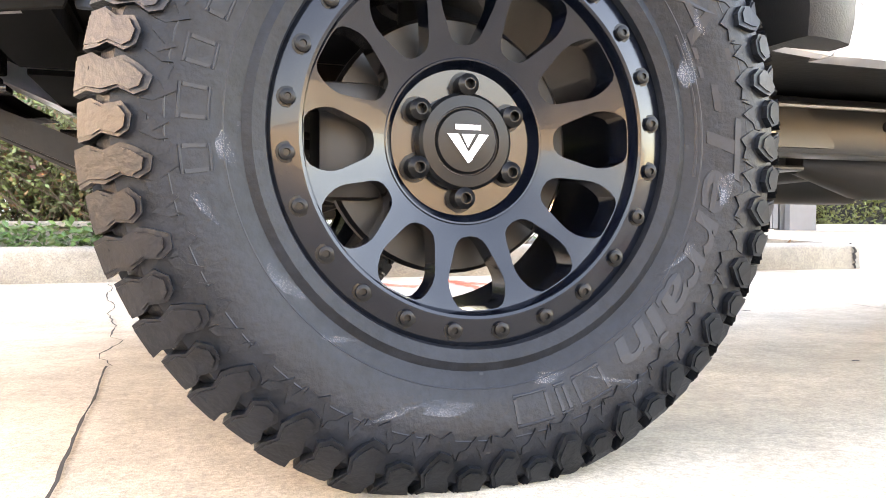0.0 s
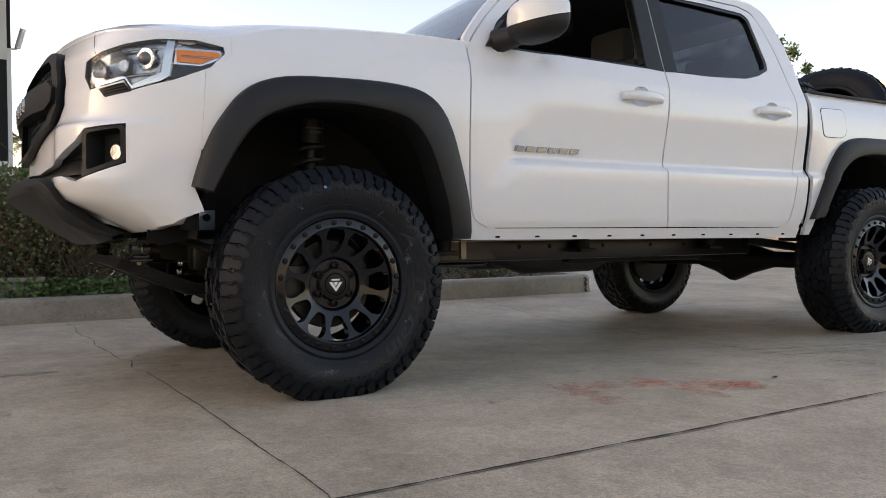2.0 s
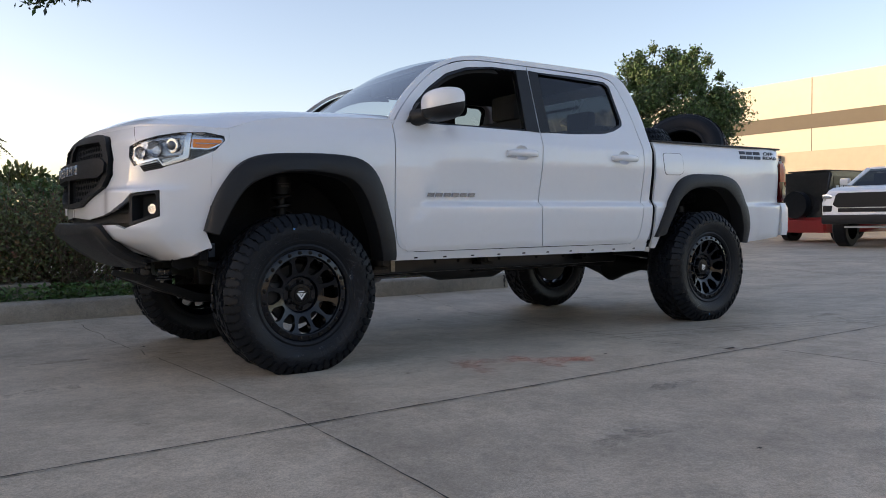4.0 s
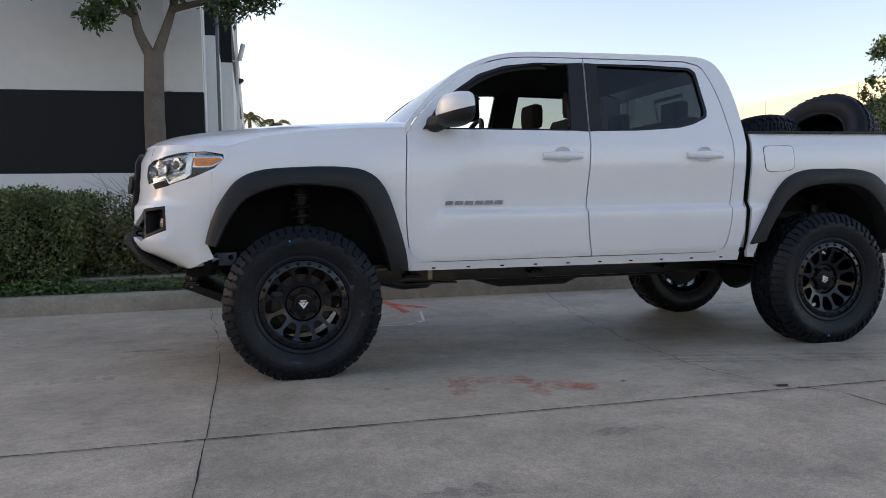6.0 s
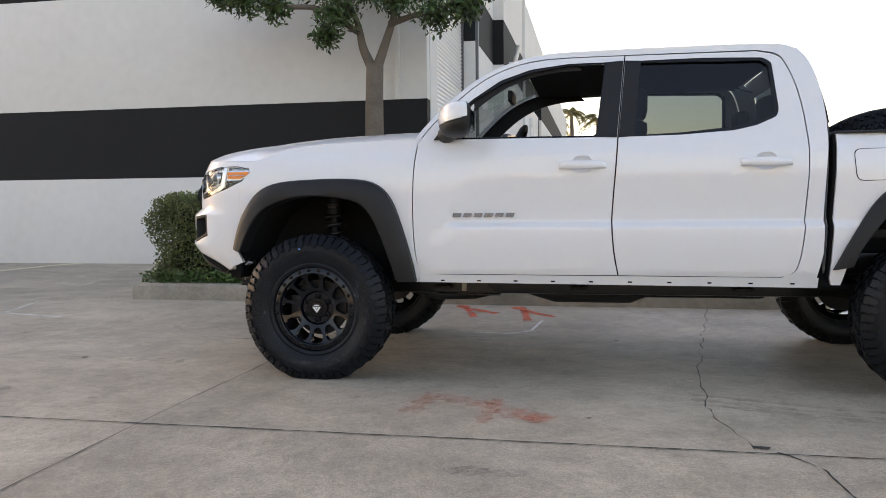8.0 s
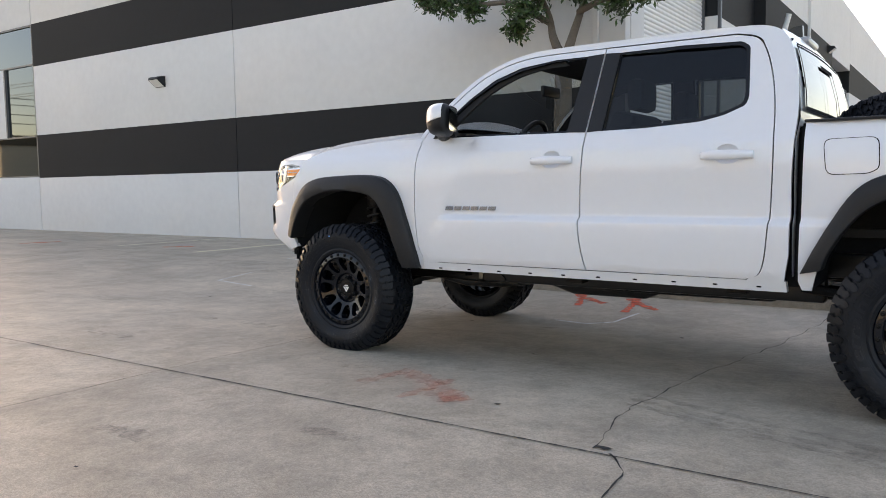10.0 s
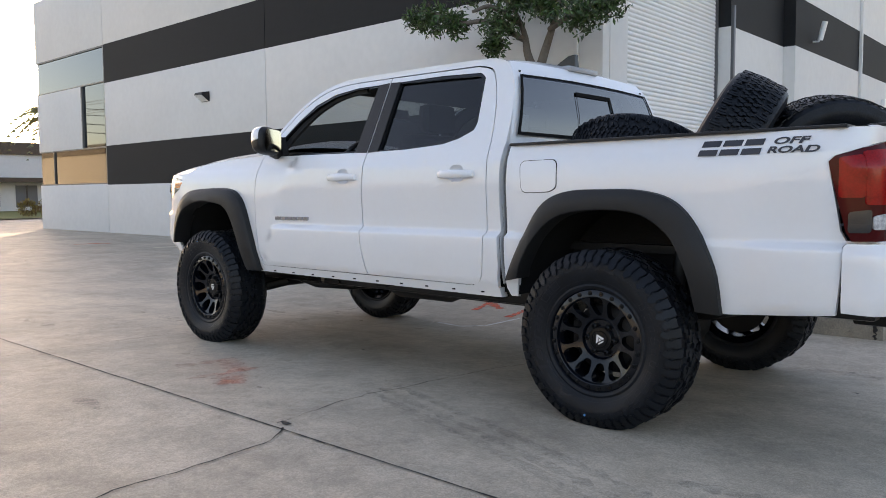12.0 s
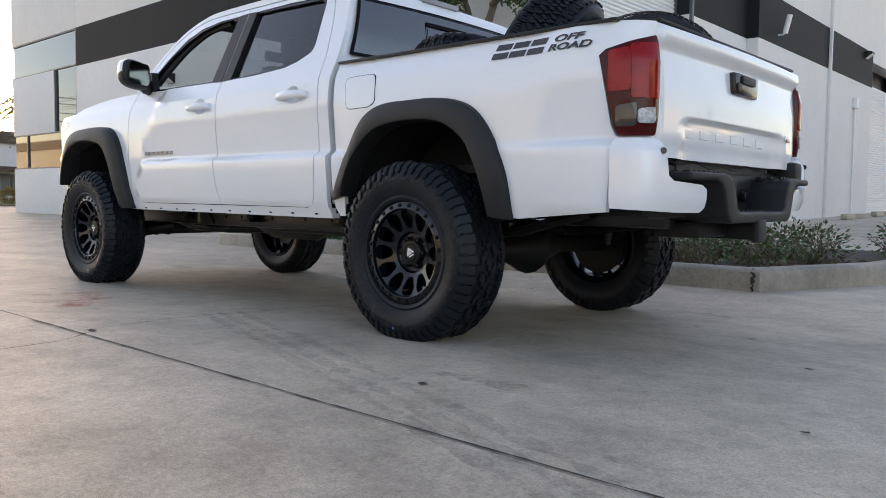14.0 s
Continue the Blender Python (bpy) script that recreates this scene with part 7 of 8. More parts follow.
both("tie_rod", tube(bmesh.new(), [(-0.16, 0.14, 0.36), (-0.2, 0.6, 0.45)], 0.014, 8), FRAMEBLACK)
both("sway_bar", tube(bmesh.new(), [(-0.1, 0.22, 0.46), (-0.36, 0.30, 0.53), (-0.42, 0.40, 0.56), (-0.42, 0.9, 0.56)], 0.016, 8), FRAMEBLACK)
truck_part("skid_plate", prism(bmesh.new(), [(-0.655, 0.470), (-0.635, 0.500), (-0.37, 0.398), (-0.05, 0.375), (-0.05, 0.345), (-0.40, 0.360)], 0.48, 1.32), FRAMEBLACK, "black skid plate under the nose")
for yy in (0.52, 0.62, 1.18, 1.28):
    truck_part("skid_rib", tube(bmesh.new(), [(-0.645, yy, 0.474), (-0.395, yy, 0.362), (-0.06, yy, 0.347)], 0.012, 8), FRAMEBLACK)
conn = boxes((-0.622, -0.555, 0.335, 0.40, 0.515, 0.548), (-0.616, -0.560, 0.342, 0.40, 0.500, 0.512), bevel=0.004)
box(conn, -0.625, -0.548, 0.35, 0.40, 0.488, 0.498, 0.003)
both("connector_box", conn, GLOSSBLACK)
both("connector_clip", boxes((-0.598, -0.584, 0.38, 0.39, 0.476, 0.492), (-0.592, -0.587, 0.332, 0.336, 0.522, 0.542), bevel=0.002), STEELDULL)
LINERBLACK = material("matt_black_sheet", (0.006, 0.006, 0.006), 0.8, Specular_IOR_Level=0.2)
both("splash_shield", boxes((-0.62, -0.44, 0.24, 0.86, 0.610, 0.622), (-0.50, -0.46, 0.03, 0.5, 0.60, 0.80)), GAP)
shield = bmesh.new()
prism(shield, [(-0.440, 0.668), (-0.470, 0.650), (-0.500, 0.654), (-0.520, 0.638), (-0.548, 0.640), (-0.566, 0.622), (-0.596, 0.612), (-0.600, 0.570), (-0.560, 0.548), (-0.520, 0.556), (-0.452, 0.566), (-0.430, 0.62)], 0.165, 0.178)
both("torn_shield", shield, LINERBLACK, "ragged black splash shield")
ZINC = material("zinc_plated_steel", (0.10, 0.125, 0.16), 0.45, metal=0.3)
both("steel_bracket", boxes((-0.455, -0.34, 0.30, 0.32, 0.60, 0.672), bevel=0.004), ZINC, "zinc-plated bracket")
both("bracket_hole", tube(bmesh.new(), [(-0.372, 0.292, 0.645), (-0.372, 0.301, 0.645)], 0.014, 14), GAP)


def liner(cx, r, z0):
    """The arched inner skin of a wheel well, closed towards the frame."""
    bm = bmesh.new()
    n = 20
    hub_v = bm.verts.new((cx, 0.46, 0.55))
    prev_row = None
    for k in range(n + 1):
        a = math.pi * (1 - k / n)
        x, z = cx + r * math.cos(a), 0.57 + (z0 - 0.57) * max(0.0, math.sin(a))
        row = [bm.verts.new((x, y, z)) for y in (0.02, 0.30, 0.46)]
        if prev_row:
            for j in range(2):
                bm.faces.new((prev_row[j], row[j], row[j + 1], prev_row[j + 1]))
            bm.faces.new((prev_row[2], row[2], hub_v))
        prev_row = row
    return bm


LINER = material("black_felt_liner", (0.014, 0.0145, 0.0155), 0.9, Specular_IOR_Level=0.15, vary=0.3, scale=12, bump=0.3)
both("wheel_liner", liner(0.03, 0.50, 1.06), LINER)
both("wheel_liner", liner(3.245, 0.49, 1.03), LINER)

# ---- cab interior ----
def seat(name, x, y, w=0.5, head=True):
    s = bmesh.new()
    box(s, x - 0.25, x + 0.27, y - w / 2, y + w / 2, 0.88, 1.02, 0.04)
    box(s, x + 0.17, x + 0.31, y - w / 2, y + w / 2, 0.95, 1.46, 0.05, m=Matrix.Translation((x + 0.2, 0, 0.95)) @ Matrix.Rotation(radians(12), 4, "Y") @ Matrix.Translation((-x - 0.2, 0, -0.95)))
    o = truck_part(name, s, CLOTH, "black cloth seat")
    if head:
        h = bmesh.new()
        box(h, x + 0.31, x + 0.41, y - 0.13, y + 0.13, 1.45, 1.63, 0.045)
        truck_part("headrest", h, CLOTH, "", o)


seat("front_seat", 1.42, 0.50)
seat("front_seat", 1.42, 1.30)
seat("rear_seat", 2.18, 0.9, 1.3, False)
for y in (0.5, 1.3):
    h = bmesh.new()
    box(h, 2.44, 2.52, y - 0.12, y + 0.12, 1.42, 1.56, 0.03)
    truck_part("headrest", h, CLOTH)
truck_part("dashboard", boxes((0.66, 1.0, 0.14, 1.66, 0.95, 1.33), bevel=0.05), CLOTH, "black dashboard")
truck_part("headliner", boxes((1.15, 2.48, 0.24, 1.56, 1.735, 1.765)), CLOTH)
panel("pillar_lining", A_PILLAR[4:-6] + [(x + 0.07, z - 0.065) for x, z in A_PILLAR[4:-6][::-1]], CLOTH, off=0.035, lines=())
panel("pillar_lining", [(1.56, 1.32), (1.72, 1.32), (1.755, 1.735), (1.61, 1.735)], CLOTH, off=0.035, lines=())
sw = bmesh.new()
tube(sw, [(1.06 + 0.075 * math.sin(a), 0.5 + 0.185 * math.cos(a), 1.26 + 0.17 * math.sin(a)) for a in [k * math.pi / 16 for k in range(33)]], 0.016, 8)
tube(sw, [(1.06, 0.33, 1.26), (1.03, 0.5, 1.24), (1.06, 0.67, 1.26)], 0.018, 8)
tube(sw, [(0.9, 0.5, 1.17), (1.04, 0.5, 1.24)], 0.03, 10)
truck_part("steering_wheel", sw, PLASTIC, "black steering wheel")
truck_part("rear_view_mirror", boxes((1.0, 1.03, 0.78, 1.02, 1.62, 1.69), bevel=0.01), PLASTIC)
truck_part("console", boxes((1.0, 1.7, 0.78, 1.02, 0.7, 1.0), bevel=0.03), CLOTH)
both("door_card", boxes((0.7, 2.5, 0.06, 0.10, 0.66, 1.31)), CLOTH)
truck_part("cab_back_trim", boxes((2.55, 2.6, 0.15, 1.65, 0.7, 1.36)), CLOTH)

# ---- loose tyres in the bed ----
SPARE, SPARE_TREAD = tyre_mesh(0.385, 0.265, -0.1325, 0.215, 88, lugs=False, deep=0.0065)
for lab, m in (("worn black tyre lying in the truck bed", pose(3.10, 0.60, 1.19, rx=60, rz=4)), ("worn black tyre leaning over the bed rim", pose(3.60, 0.49, 1.255, rx=-28, rz=-70)), ("worn black tyre standing across the truck bed", pose(3.96, 0.80, 1.14, rx=10, rz=41))):
    t = thing("tyre", lab, "tyre", "loose tyres in the bed", m=m)
    part("casing", SPARE, RUBBER, t)
    part("tread", SPARE_TREAD, RUBBER, t)["kind"] = "stuff"

# ---- parked vehicles across the lot ----
def road_wheel(parent, x, y, z, r, w, mat_rim, flip=False):
    bm = bmesh.new()
    lathe(bm, [(r * 0.62, 0.03), (r * 0.66, 0.0), (r * 0.9, -0.005), (r, 0.03), (r, w - 0.03), (r * 0.9, w), (r * 0.6, w)], 40)
    m = pose(x, y, z, rz=180 if flip else 0)
    t = part("tyre", bm, RUBBER, parent)
    t.matrix_basis = m
    bm = bmesh.new()
    lathe(bm, [(0.001, 0.05), (r * 0.2, 0.045), (r * 0.24, 0.075), (r * 0.55, 0.09), (r * 0.6, 0.03), (r * 0.64, 0.015)], 30)
    d = part("rim", bm, GLOSSBLACK, parent)
    d.matrix_basis = m
    for k in range(8):
        a = k * math.pi / 4
        bm = bmesh.new()
        tube(bm, [(0.12 * r * math.cos(a), 0.03, 0.12 * r * math.sin(a)), (0.6 * r * math.cos(a), 0.02, 0.6 * r * math.sin(a))], [0.03, 0.022], 6)
        s = part("spoke", bm, mat_rim, d)


def white_pickup(m):
    """A white pickup seen nose-on: hood, mesh grille, lamps, bumper, cab."""
    t = thing("pickup_truck", "white pickup with black grille and bumper, parked facing the drive", "truck", m=m)
    body = bmesh.new()
    prism(body, [(0.0, 0.62), (0.06, 0.95), (0.12, 1.18), (0.35, 1.28), (1.35, 1.36), (1.36, 0.62)], -0.9, 0.9)
    bmesh.ops.bevel(body, geom=body.edges[:], offset=0.07, segments=3, affect="EDGES")
    part("front_body", body, PAINT, t)
    cab = bmesh.new()
    for y, k in ((-0.88, 0), (0.88, 1)):
        prism(cab, [(1.30, 0.6), (3.4, 0.6), (3.4, 1.34), (1.30, 1.34)], y - 0.02, y + 0.02)
    prism(cab, [(1.95, 1.76), (2.1, 1.80), (3.2, 1.80), (3.3, 1.74), (3.3, 1.70), (1.9, 1.70)], -0.68, 0.68)
    part("cab", cab, PAINT, t)
    for y0, y1 in ((-0.86, -0.68), (0.86, 0.68)):
        b = bmesh.new()
        tube(b, [(1.30, y0, 1.34), (1.92, y1, 1.74)], 0.05, 8)
        part("pillar", b, PAINT, t)
    ws = bmesh.new()
    vs = [ws.verts.new(p) for p in ((1.30, -0.80, 1.36), (1.92, -0.64, 1.74), (1.92, 0.64, 1.74), (1.30, 0.80, 1.36))]
    ws.faces.new(vs)
    part("windscreen", ws, DARKGLASS, t)
    for y in (-0.80, 0.80):
        b = bmesh.new()
        b.faces.new([b.verts.new(p) for p in ((1.36, y * 1.06, 1.36), (3.3, y * 1.06, 1.36), (3.25, y * 0.84, 1.72), (1.92, y * 0.84, 1.72))])
        part("side_window", b, DARKGLASS, t)
    part("cab_inside", boxes((1.6, 3.3, -0.8, 0.8, 0.9, 1.45), (2.3, 2.5, -0.7, -0.15, 1.3, 1.66), (2.3, 2.5, 0.15, 0.7, 1.3, 1.66)), CLOTH, t)
    part("bed", boxes((3.4, 5.0, -0.9, 0.9, 0.62, 1.34), bevel=0.05), PAINT, t)
    g = prism(bmesh.new(), [(-0.58, 0.86), (0.58, 0.86), (0.66, 0.92), (0.60, 1.12), (0.54, 1.165), (-0.54, 1.165), (-0.60, 1.12), (-0.66, 0.92)], -0.05, 0.06)
    bmesh.ops.rotate(g, verts=g.verts[:], matrix=Matrix.Rotation(radians(-90), 3, "Z"))
    o = part("grille", g, PLASTIC, t)
    o.matrix_basis = pose(0.07, 0, 0)
    for k in range(6):
        part("raised_block", boxes((-0.005, 0.02, -0.25 + 0.085 * k, -0.19 + 0.085 * k, 1.01, 1.06)), SHUTTER, o)
    for z in (0.93, 0.97, 1.10, 1.13):
        part("grille_slat", boxes((0.01, 0.03, -0.55, 0.55, z, z + 0.012)), GAP, o)
    for s in (-1, 1):
        part("headlamp", boxes((0.075, 0.36, s * 0.83 - 0.13, s * 0.83 + 0.085, 1.035, 1.145), bevel=0.04), CHROME, t)
        part("fog_pod", boxes((0.02, 0.2, s * 0.78 - 0.1, s * 0.78 + 0.1, 0.76, 0.90), bevel=0.03), PLASTIC, t)
        part("mirror", boxes((1.45, 1.62, s * 1.03 - 0.1, s * 1.03 + 0.1, 1.38, 1.54), bevel=0.04), PAINT, t)
    part("bumper", boxes((-0.10, 0.3, -0.86, 0.86, 0.50, 0.70), bevel=0.05), PLASTIC, t)
    part("intake", boxes((0.01, 0.1, -0.55, 0.55, 0.76, 0.84), bevel=0.01), PLASTIC, t)
    part("skid_plate", boxes((0.1, 0.9, -0.45, 0.45, 0.42, 0.46)), SHUTTER, t)
    for x in (0.95, 4.15):
        road_wheel(t, x, -0.90, 0.40, 0.41, 0.28, GLOSSBLACK)
        road_wheel(t, x, 0.90, 0.40, 0.41, 0.28, GLOSSBLACK, True)
    return t


white_pickup(pose(15.85, 5.28, ground_z(5.28), rz=6) @ Matrix.Scale(1.07, 4))


def wrapped_suv(m):
    """A dark off-road wagon with red lower panels and a side decal."""
    t = thing("suv", "black and red wrapped off-road wagon, parked", "car", m=m)
    lo = prism(bmesh.new(), [(-2.15, 0.26), (-2.2, 0.60), (-2.1, 0.80), (2.05, 0.80), (2.2, 0.65), (2.15, 0.26)], -0.85, 0.85)
    bmesh.ops.bevel(lo, geom=lo.edges[:], offset=0.06, segments=2, affect="EDGES")
    part("lower_body", lo, REDPAINT, t)
    mid = prism(bmesh.new(), [(-2.18, 0.62), (-2.05, 1.12), (-1.3, 1.2), (-0.85, 1.78), (-0.5, 1.88), (1.95, 1.88), (2.12, 1.2), (2.19, 0.62)], -0.86, 0.86)
    bmesh.ops.bevel(mid, geom=mid.edges[:], offset=0.05, segments=2, affect="EDGES")
    part("upper_body", mid, BLACKPAINT, t)
    for x0, x1 in ((-0.85, 0.05), (0.12, 0.95), (1.02, 1.9)):
        for y in (-0.864, 0.864):
            b = prism(bmesh.new(), rounded([(x0, 1.22), (x1, 1.22), (x1 - 0.03, 1.74), (x0 + (0.35 if x0 < -0.5 else 0.02), 1.74)], 0.05), y - 0.004, y + 0.004)
            part("window", b, GLOSSBLACK, t)
    for k in range(8):
        part("side_decal", boxes((0.55 + 0.16 * k, 0.66 + 0.16 * k, 0.866, 0.876, 1.34, 1.5)), SHUTTER, t)
    part("roof_rack", boxes((-0.4, 1.8, -0.6, 0.6, 1.90, 1.93)), PLASTIC, t)
    part("rear_spare", tube(bmesh.new(), [(2.2, 0.1, 1.0), (2.4, 0.1, 1.0)], 0.36, 24), RUBBER, t)
    for x in (-1.35, 1.4):
        road_wheel(t, x, -0.9, 0.36, 0.37, 0.24, STEEL)
        road_wheel(t, x, 0.9, 0.36, 0.37, 0.24, STEEL, True)
    return t


wrapped_suv(pose(20.25, 7.98, ground_z(7.98), rz=173))

# ---- the distance ----
def far_hall():
    t = thing("warehouse", "sunlit beige warehouse with a brown band", "building", m=pose(30, 0, 0))
    part("wall", boxes((0, 12, 2.0, 75, 0, 6.6)), BEIGE, t)
    part("lower_wall", boxes((-0.02, 0.05, 1.99, 75, 0.0, 3.5)), material("tan_painted_wall", (0.44, 0.36, 0.265), 0.8, vary=0.05, scale=0.4), t)
    part("band", boxes((-0.03, 0.05, 1.99, 75, 4.45, 5.06)), BROWNBAND, t)
    for k in range(10):
        part("joint", boxes((-0.012, 0.02, 14.8 - 7.4 + 7.4 * k, 14.83 - 7.4 + 7.4 * k, 0, 6.6)), BROWNBAND, t)
    part("gate", boxes((-0.05, 0.05, 6.8, 10.2, 0.1, 2.9)), GREYWALL, t)
    part("wall_lamp", boxes((-0.35, 0.0, 16.2, 16.7, 3.1, 3.4), bevel=0.03), MULLION, t)


far_hall()
ASPHALT = material("dark_asphalt", (0.05, 0.05, 0.052), 0.85, vary=0.2, scale=2, bump=0.4, bump_scale=80)
rb = bmesh.new()
rb.faces.new([rb.verts.new(p) for p in ((-120, -30, 0.034), (120, -30, 0.034), (120, -13, 0.034), (-120, -13, 0.034))])
tagged(part("road", rb, ASPHALT), "dark asphalt road along the lot", "road", kind="structure")
# tan base: distance haze and backlight are put into the frond colour
PALMLEAF = material("haze_tinted_frond", (0.17, 0.16, 0.07), 0.6, vary=0.2, scale=2)
hall = thing("warehouse", "long beige commercial building across the road", "building", m=pose(0, -38, 0))
part("wall", boxes((-60, 60, -12, 0, 0, 5.5)), BEIGE, hall)
part("roof_edge", boxes((-60.1, 60.1, -12.1, 0.1, 5.5, 5.8)), BROWNBAND, hall)


def far_tree():
    t = thing("tree", "full broad-crowned leafy tree in evening light", "tree", m=pose(15.3, 10.3, 0.05))
    bm = bmesh.new()
    limb(bm, [(0, 0, -0.05), (0.04, 0, 0.9), (0, 0.05, 2.0)], 0.17, 0.12)
    part("trunk", bm, BARK, t)
    for a in range(7):
        bm = bmesh.new()
        c, s = math.cos(a * 0.9), math.sin(a * 0.9)
        limb(bm, [(0, 0, 1.8), (0.6 * c, 0.6 * s, 2.5), (1.3 * c, 1.3 * s, 3.0 + 0.2 * (a % 3))], 0.07, 0.02)
        part("branch", bm, BARK, t)
    rnd = random.Random(4)
    pts = []
    for i in range(120):
        a, u = rnd.uniform(0, 6.28), rnd.uniform(-1, 1)
        k = math.sqrt(1 - u * u)
        g = rnd.uniform(0.74, 1.12) + 0.12 * math.sin(3 * a + 2 * u)
        r = (1.62 - 0.35 * max(0.0, u)) * g * k
        pts.append(blob_points(850, (r * math.cos(a), r * math.sin(a), 3.05 + (1.95 if u > 0 else 0.95) * g * u), rnd.choice((0.2, 0.26, 0.34, 0.45, 0.6)), 100 + i, 0.0, 0.95))
    for i in range(34):      # sprigs that break the outline
        a, u = rnd.uniform(0, 6.28), rnd.uniform(-0.3, 1)
        k = math.sqrt(1 - u * u)
        pts.append(blob_points(140, (1.85 * k * math.cos(a), 1.85 * k * math.sin(a), 3.05 + 2.25 * max(u, 0.4 * u)), rnd.uniform(0.12, 0.22), 400 + i, 0.0, 1.3))
    part("crown", leaf_mesh(np.concatenate(pts), 0.05, 99, long=1.9), LEAF, t)


far_tree()


def palm(m, height, seed, crown=2.2):
    t = thing("palm_tree", "tall distant palm with drooping fronds", "palm", "distant palms", m=m)
    bm = bmesh.new()
    limb(bm, [(0, 0, -0.1), (0.1, 0, height * 0.5), (0, 0, height)], 0.22, 0.16)
    part("trunk", bm, BARK, t)
    rnd = random.Random(seed)
    V, F = [], []
    for k in range(26):
        a, el = rnd.uniform(0, 6.28), rnd.uniform(-0.2, 1.3)
        n = 9
        base = None
        for j in range(n + 1):
            s = j / n
            rad = crown * s * math.cos(el * (1 - 0.3 * s))
            z = height + crown * (s * math.sin(el) - 0.85 * s * s)
            c = Vector((rad * math.cos(a), rad * math.sin(a), z))
            side = Vector((-math.sin(a), math.cos(a), 0))
            for sg in (-1, 1):
                i0 = len(V)
                w = 0.42 * math.sin(math.pi * min(1, 0.12 + s * 0.85))
                V += [tuple(c), tuple(c + Vector((0, 0, 0.05)) + side * sg * 0.02 + Vector((rad * 0.0 + 0.1 * math.cos(a), 0.1 * math.sin(a), 0))), tuple(c + side * sg * w + Vector((0.2 * math.cos(a), 0.2 * math.sin(a), -0.25 * w / 0.4)))]
                F.append((i0, i0 + 1, i0 + 2))
    me = bpy.data.meshes.new("frond_crown")
    me.from_pydata(V, [], F)
    part("frond_crown", me, PALMLEAF, t)


for i, (x, y, h) in enumerate(((-0.2, 60, 7.4), (1.9, 61, 7.0), (-1.6, 66, 6.8), (3.6, 68, 6.9), (-30.95, 11.25, 4.2))):
    palm(pose(x, y, 0.3, rz=50 * i), h, 200 + i, 1.7 if i < 4 else 1.9)


DRYBUSH = material("dry_yellow_leaf", (0.24, 0.17, 0.05), 0.6, vary=0.3, scale=3, random=0.4)


def bush(m, r, seed, label, mat=None):
    t = thing("bush", label, "bush", "distant bushes", m=m)
    part("foliage", leaf_mesh(blob_points(int(900 * max(1, r)), (0, 0, r * 0.75), r, seed, 0.4, 0.9), 0.09 * max(0.6, r), seed), mat or HEDGELEAF, t)


for i, (x, y, r) in enumerate(((-33.0, 10.9, 0.42), (-33.2, 11.9, 0.45), (5.0, 62, 3.0), (9.0, 64, 2.6), (-3.5, 64, 3.0), (1, 64, 3.2))):
    bush(pose(x, y, 0.2), r, 300 + i, "small dry clipped bush on the lawn" if i < 2 else "rounded green garden bush at a distance", DRYBUSH if i < 2 else None)


def pole(m, h):
    t = thing("utility_pole", "wooden utility pole with crossarms and transformers", "utility pole", "utility poles", m=m)
    part("post", tube(bmesh.new(), [(0, 0, -0.1), (0, 0, h)], [0.16, 0.11], 10), TWIG, t)
    part("crossarm", boxes((-1.2, 1.2, -0.06, 0.06, h - 0.35, h - 0.22)), TWIG, t)
    part("crossarm", boxes((-1.1, 1.1, -0.06, 0.06, h - 1.15, h - 1.02)), TWIG, t)
    for x in (-0.7, -0.3, 0.45):
        part("transformer", tube(bmesh.new(), [(x, -0.2, h - 2.3), (x, -0.2, h - 1.6)], 0.17, 10), MULLION, t)
    for x in (-1.1, -0.55, 0.55, 1.1):
        part("insulator", tube(bmesh.new(), [(x, 0, h - 0.22), (x, 0, h - 0.05)], 0.05, 8), MULLION, t)


pole(pose(15.4, 60, 0.3), 8.0)
pole(pose(45.0, 84, 0.3), 12.4)

for k, (z, dx) in enumerate(((5.55, 0), (5.2, 0.3), (4.75, 0.1), (4.3, 0.2))):
    wire = thing("power_line", "thin black overhead cable", "cable", "overhead cables", m=pose(-36 + dx, 5, z))
    part("cable", tube(bmesh.new(), [(0, -60, 0.9), (0, -30, 0.2), (0, 0, 0), (0, 30, 0.2), (0, 60, 0.9)], 0.02, 6), TWIG, wire)

west = thing("office_building", "low white office building with a dark fascia", "building", m=pose(-40, 0, 0))
part("wall", boxes((-10, 0, 8, 40, 0, 3.3)), WALLWHITE, west)
part("fascia", boxes((-10.2, 0.15, 7.8, 40, 3.3, 3.95)), BLACKPAINT, west)
part("awning", boxes((0.0, 0.9, 8, 40, 1.8, 2.05)), BLACKPAINT, west)
for k in range(2, 10):
    w = part("window", boxes((-0.02, 0.04, 5.3 + 1.9 * k, 6.4 + 1.9 * k, 0.5, 1.65)), GREYWALL, west)
    part("window_frame", boxes((0.03, 0.06, 5.82 + 1.9 * k, 5.88 + 1.9 * k, 0.5, 1.65)), BLACKPAINT, w)
sunlit = thing("office_building", "low beige building with a dark roof edge, in the sun", "building", m=pose(-64, -9.4, 0))
part("wall", boxes((-16, 12, -12, 0, 0, 4.2)), BEIGE, sunlit)
part("roof_edge", boxes((-16.1, 12.1, -12.1, 0.12, 4.2, 4.9)), BROWNBAND, sunlit)
for x in (-100, 100):
    pole(pose(x, -15.5, 0.03, rz=90), 10.4)
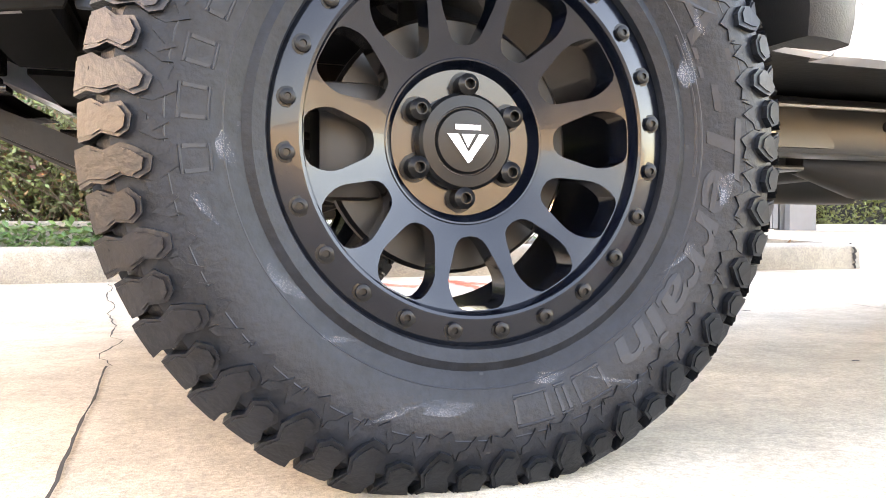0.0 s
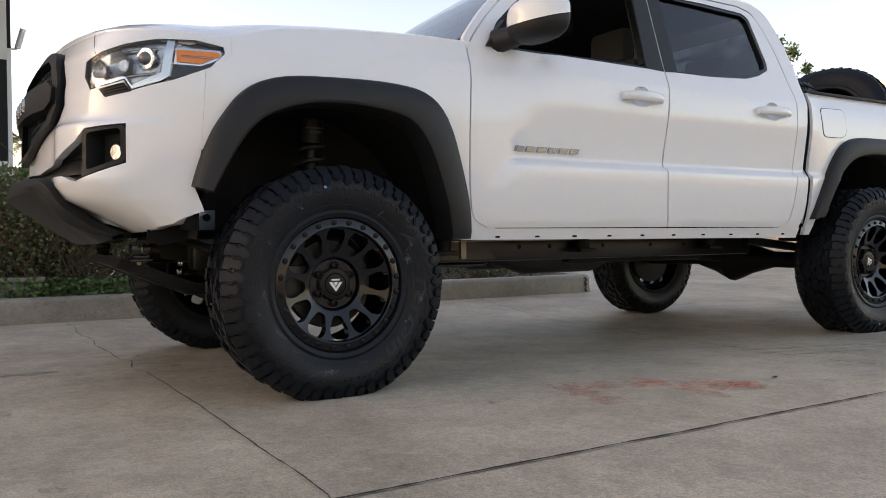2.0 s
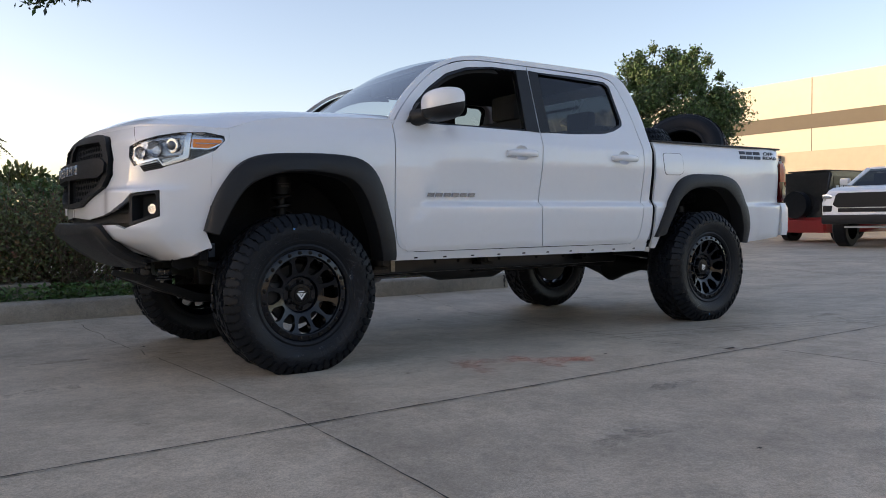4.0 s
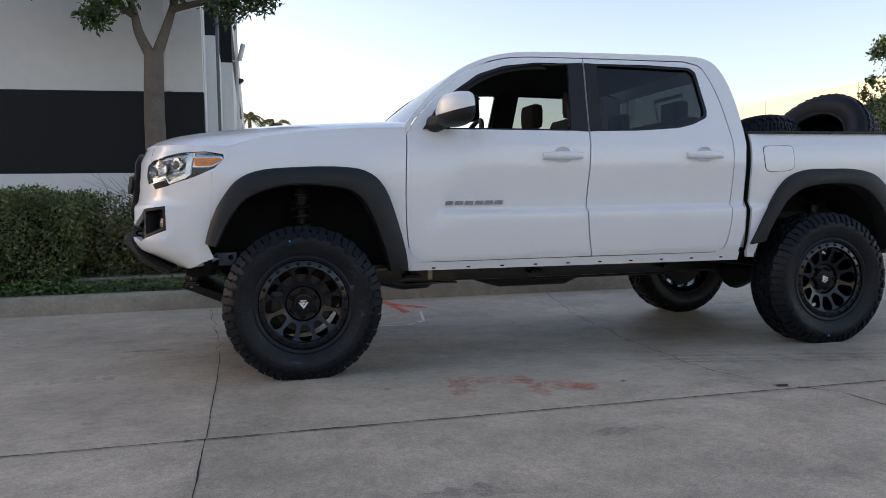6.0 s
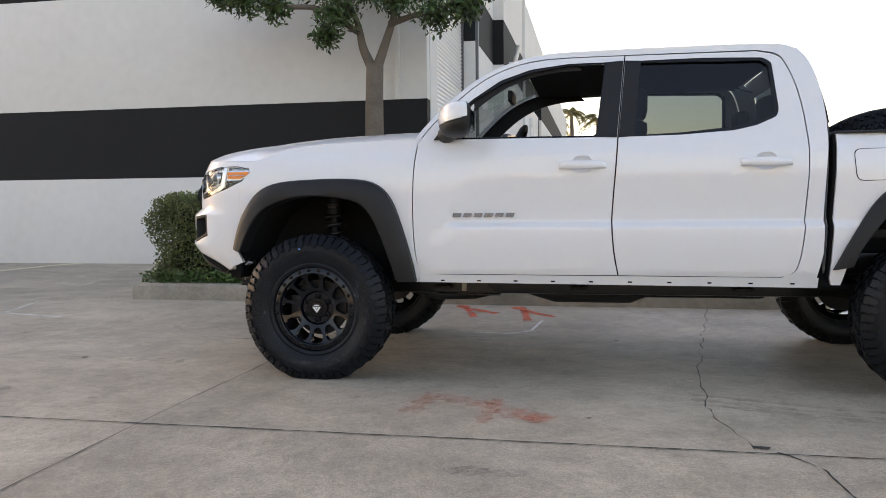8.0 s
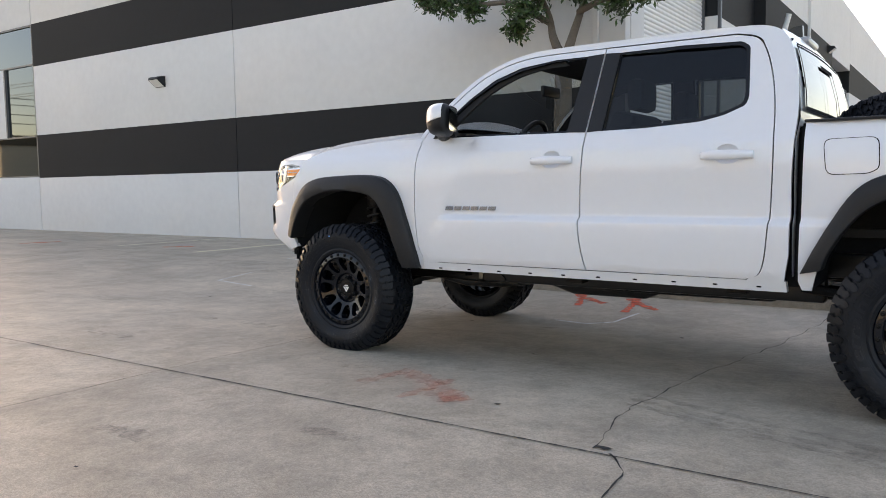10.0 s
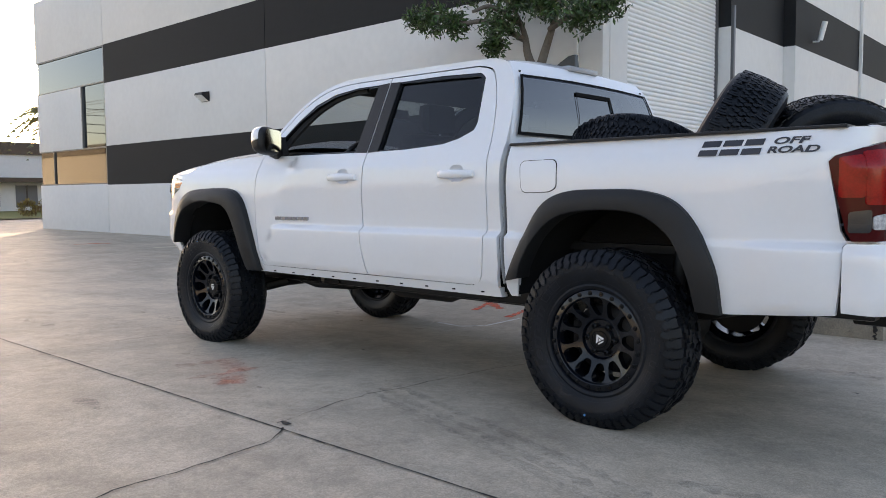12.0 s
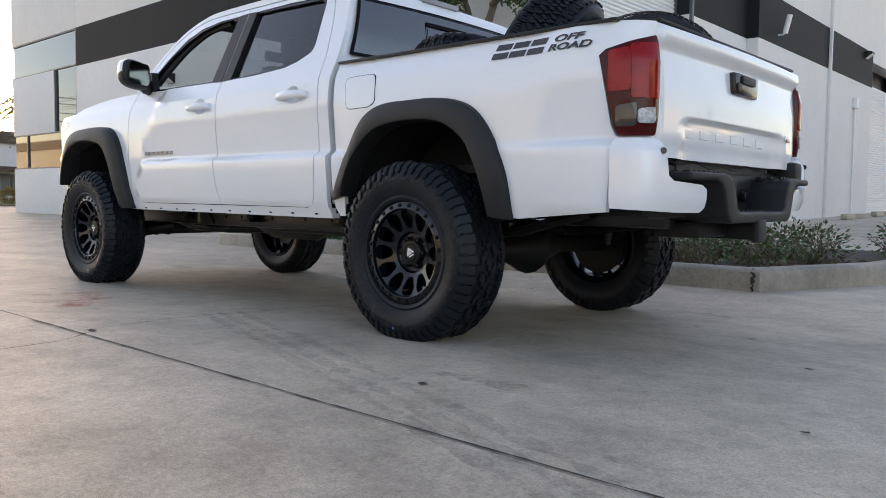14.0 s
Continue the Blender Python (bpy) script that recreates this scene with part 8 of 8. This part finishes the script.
for z, dy in ((9.22, -0.55), (9.22, 0.55), (8.42, -0.5), (8.42, 0.5)):
    wire = thing("power_line", "thin black overhead cable", "cable", "overhead cables", m=pose(0, -15.5 + dy, z))
    part("cable", tube(bmesh.new(), [(-100, 0, 0.93), (-50, 0, 0.1), (0, 0, -0.5), (50, 0, 0.1), (100, 0, 0.93)], 0.022, 6), TWIG, wire)
lawn = bmesh.new()
lawn.faces.new([lawn.verts.new(p) for p in ((-40, -10, 0.16), (-30.5, -10, 0.10), (-30.5, 40, 0.16), (-40, 40, 0.4))])
tagged(part("lawn", lawn, GRASS), "dry sunlit strip of lawn before the office", "grass", kind="structure")

fence = thing("fence", "dark slatted steel gate between grey wall piers", "fence", m=pose(10.50, 13.5, 0.13))
for k in range(13):
    part("slat", boxes((0.01 + k * 0.159, 0.15 + k * 0.159, -0.02, 0.02, 0.05, 2.0)), GREYWALL, fence)
part("rail", boxes((-0.01, 2.09, 0.02, 0.06, 0.1, 0.18)), BLACKPAINT, fence)
part("rail", boxes((-0.01, 2.09, 0.02, 0.06, 1.8, 1.88)), BLACKPAINT, fence)
part("backing", boxes((-0.01, 2.09, 0.08, 0.1, 0.03, 2.0)), BLACKPAINT, fence)
part("post", boxes((2.09, 2.22, -0.05, 0.06, 0.0, 2.1)), MULLION, fence)
part("pier", boxes((-0.48, -0.02, -0.2, 0.3, -0.02, 2.0)), GREYWALL, fence)
part("pier", boxes((2.23, 2.98, -0.2, 0.3, -0.02, 2.0)), GREYWALL, fence)
yard = thing("yard_wall", "white rendered yard wall", "wall", m=pose(10.0, 13.5, 0.12))
part("wall", boxes((-2.6, 0.0, -0.1, 0.2, 0, 1.9)), WALLWHITE, yard)
ledge = thing("low_wall", "low white wall under a clipped hedge", "wall", m=pose(13.5, 13.3, 0.12))
part("wall", boxes((0.0, 4.5, -0.1, 0.2, 0, 0.16), bevel=0.01), WALLWHITE, ledge)
far_hedge = thing("hedge", "yellow-green clipped hedge beside the slatted gate", "hedge", m=pose(15.0, 13.8, 0.2))
part("foliage", leaf_mesh(hedge_points(6000, -1.25, 1.6, -0.45, 0.45, 0.05, 1.5, 81, 0.06), 0.06, 82), HEDGELEAF, far_hedge)
# dark box again stands for shade within the leaves
part("shaded_core", boxes((-1.05, 1.4, -0.3, 0.3, 0.0, 1.3)), CLOTH, far_hedge)
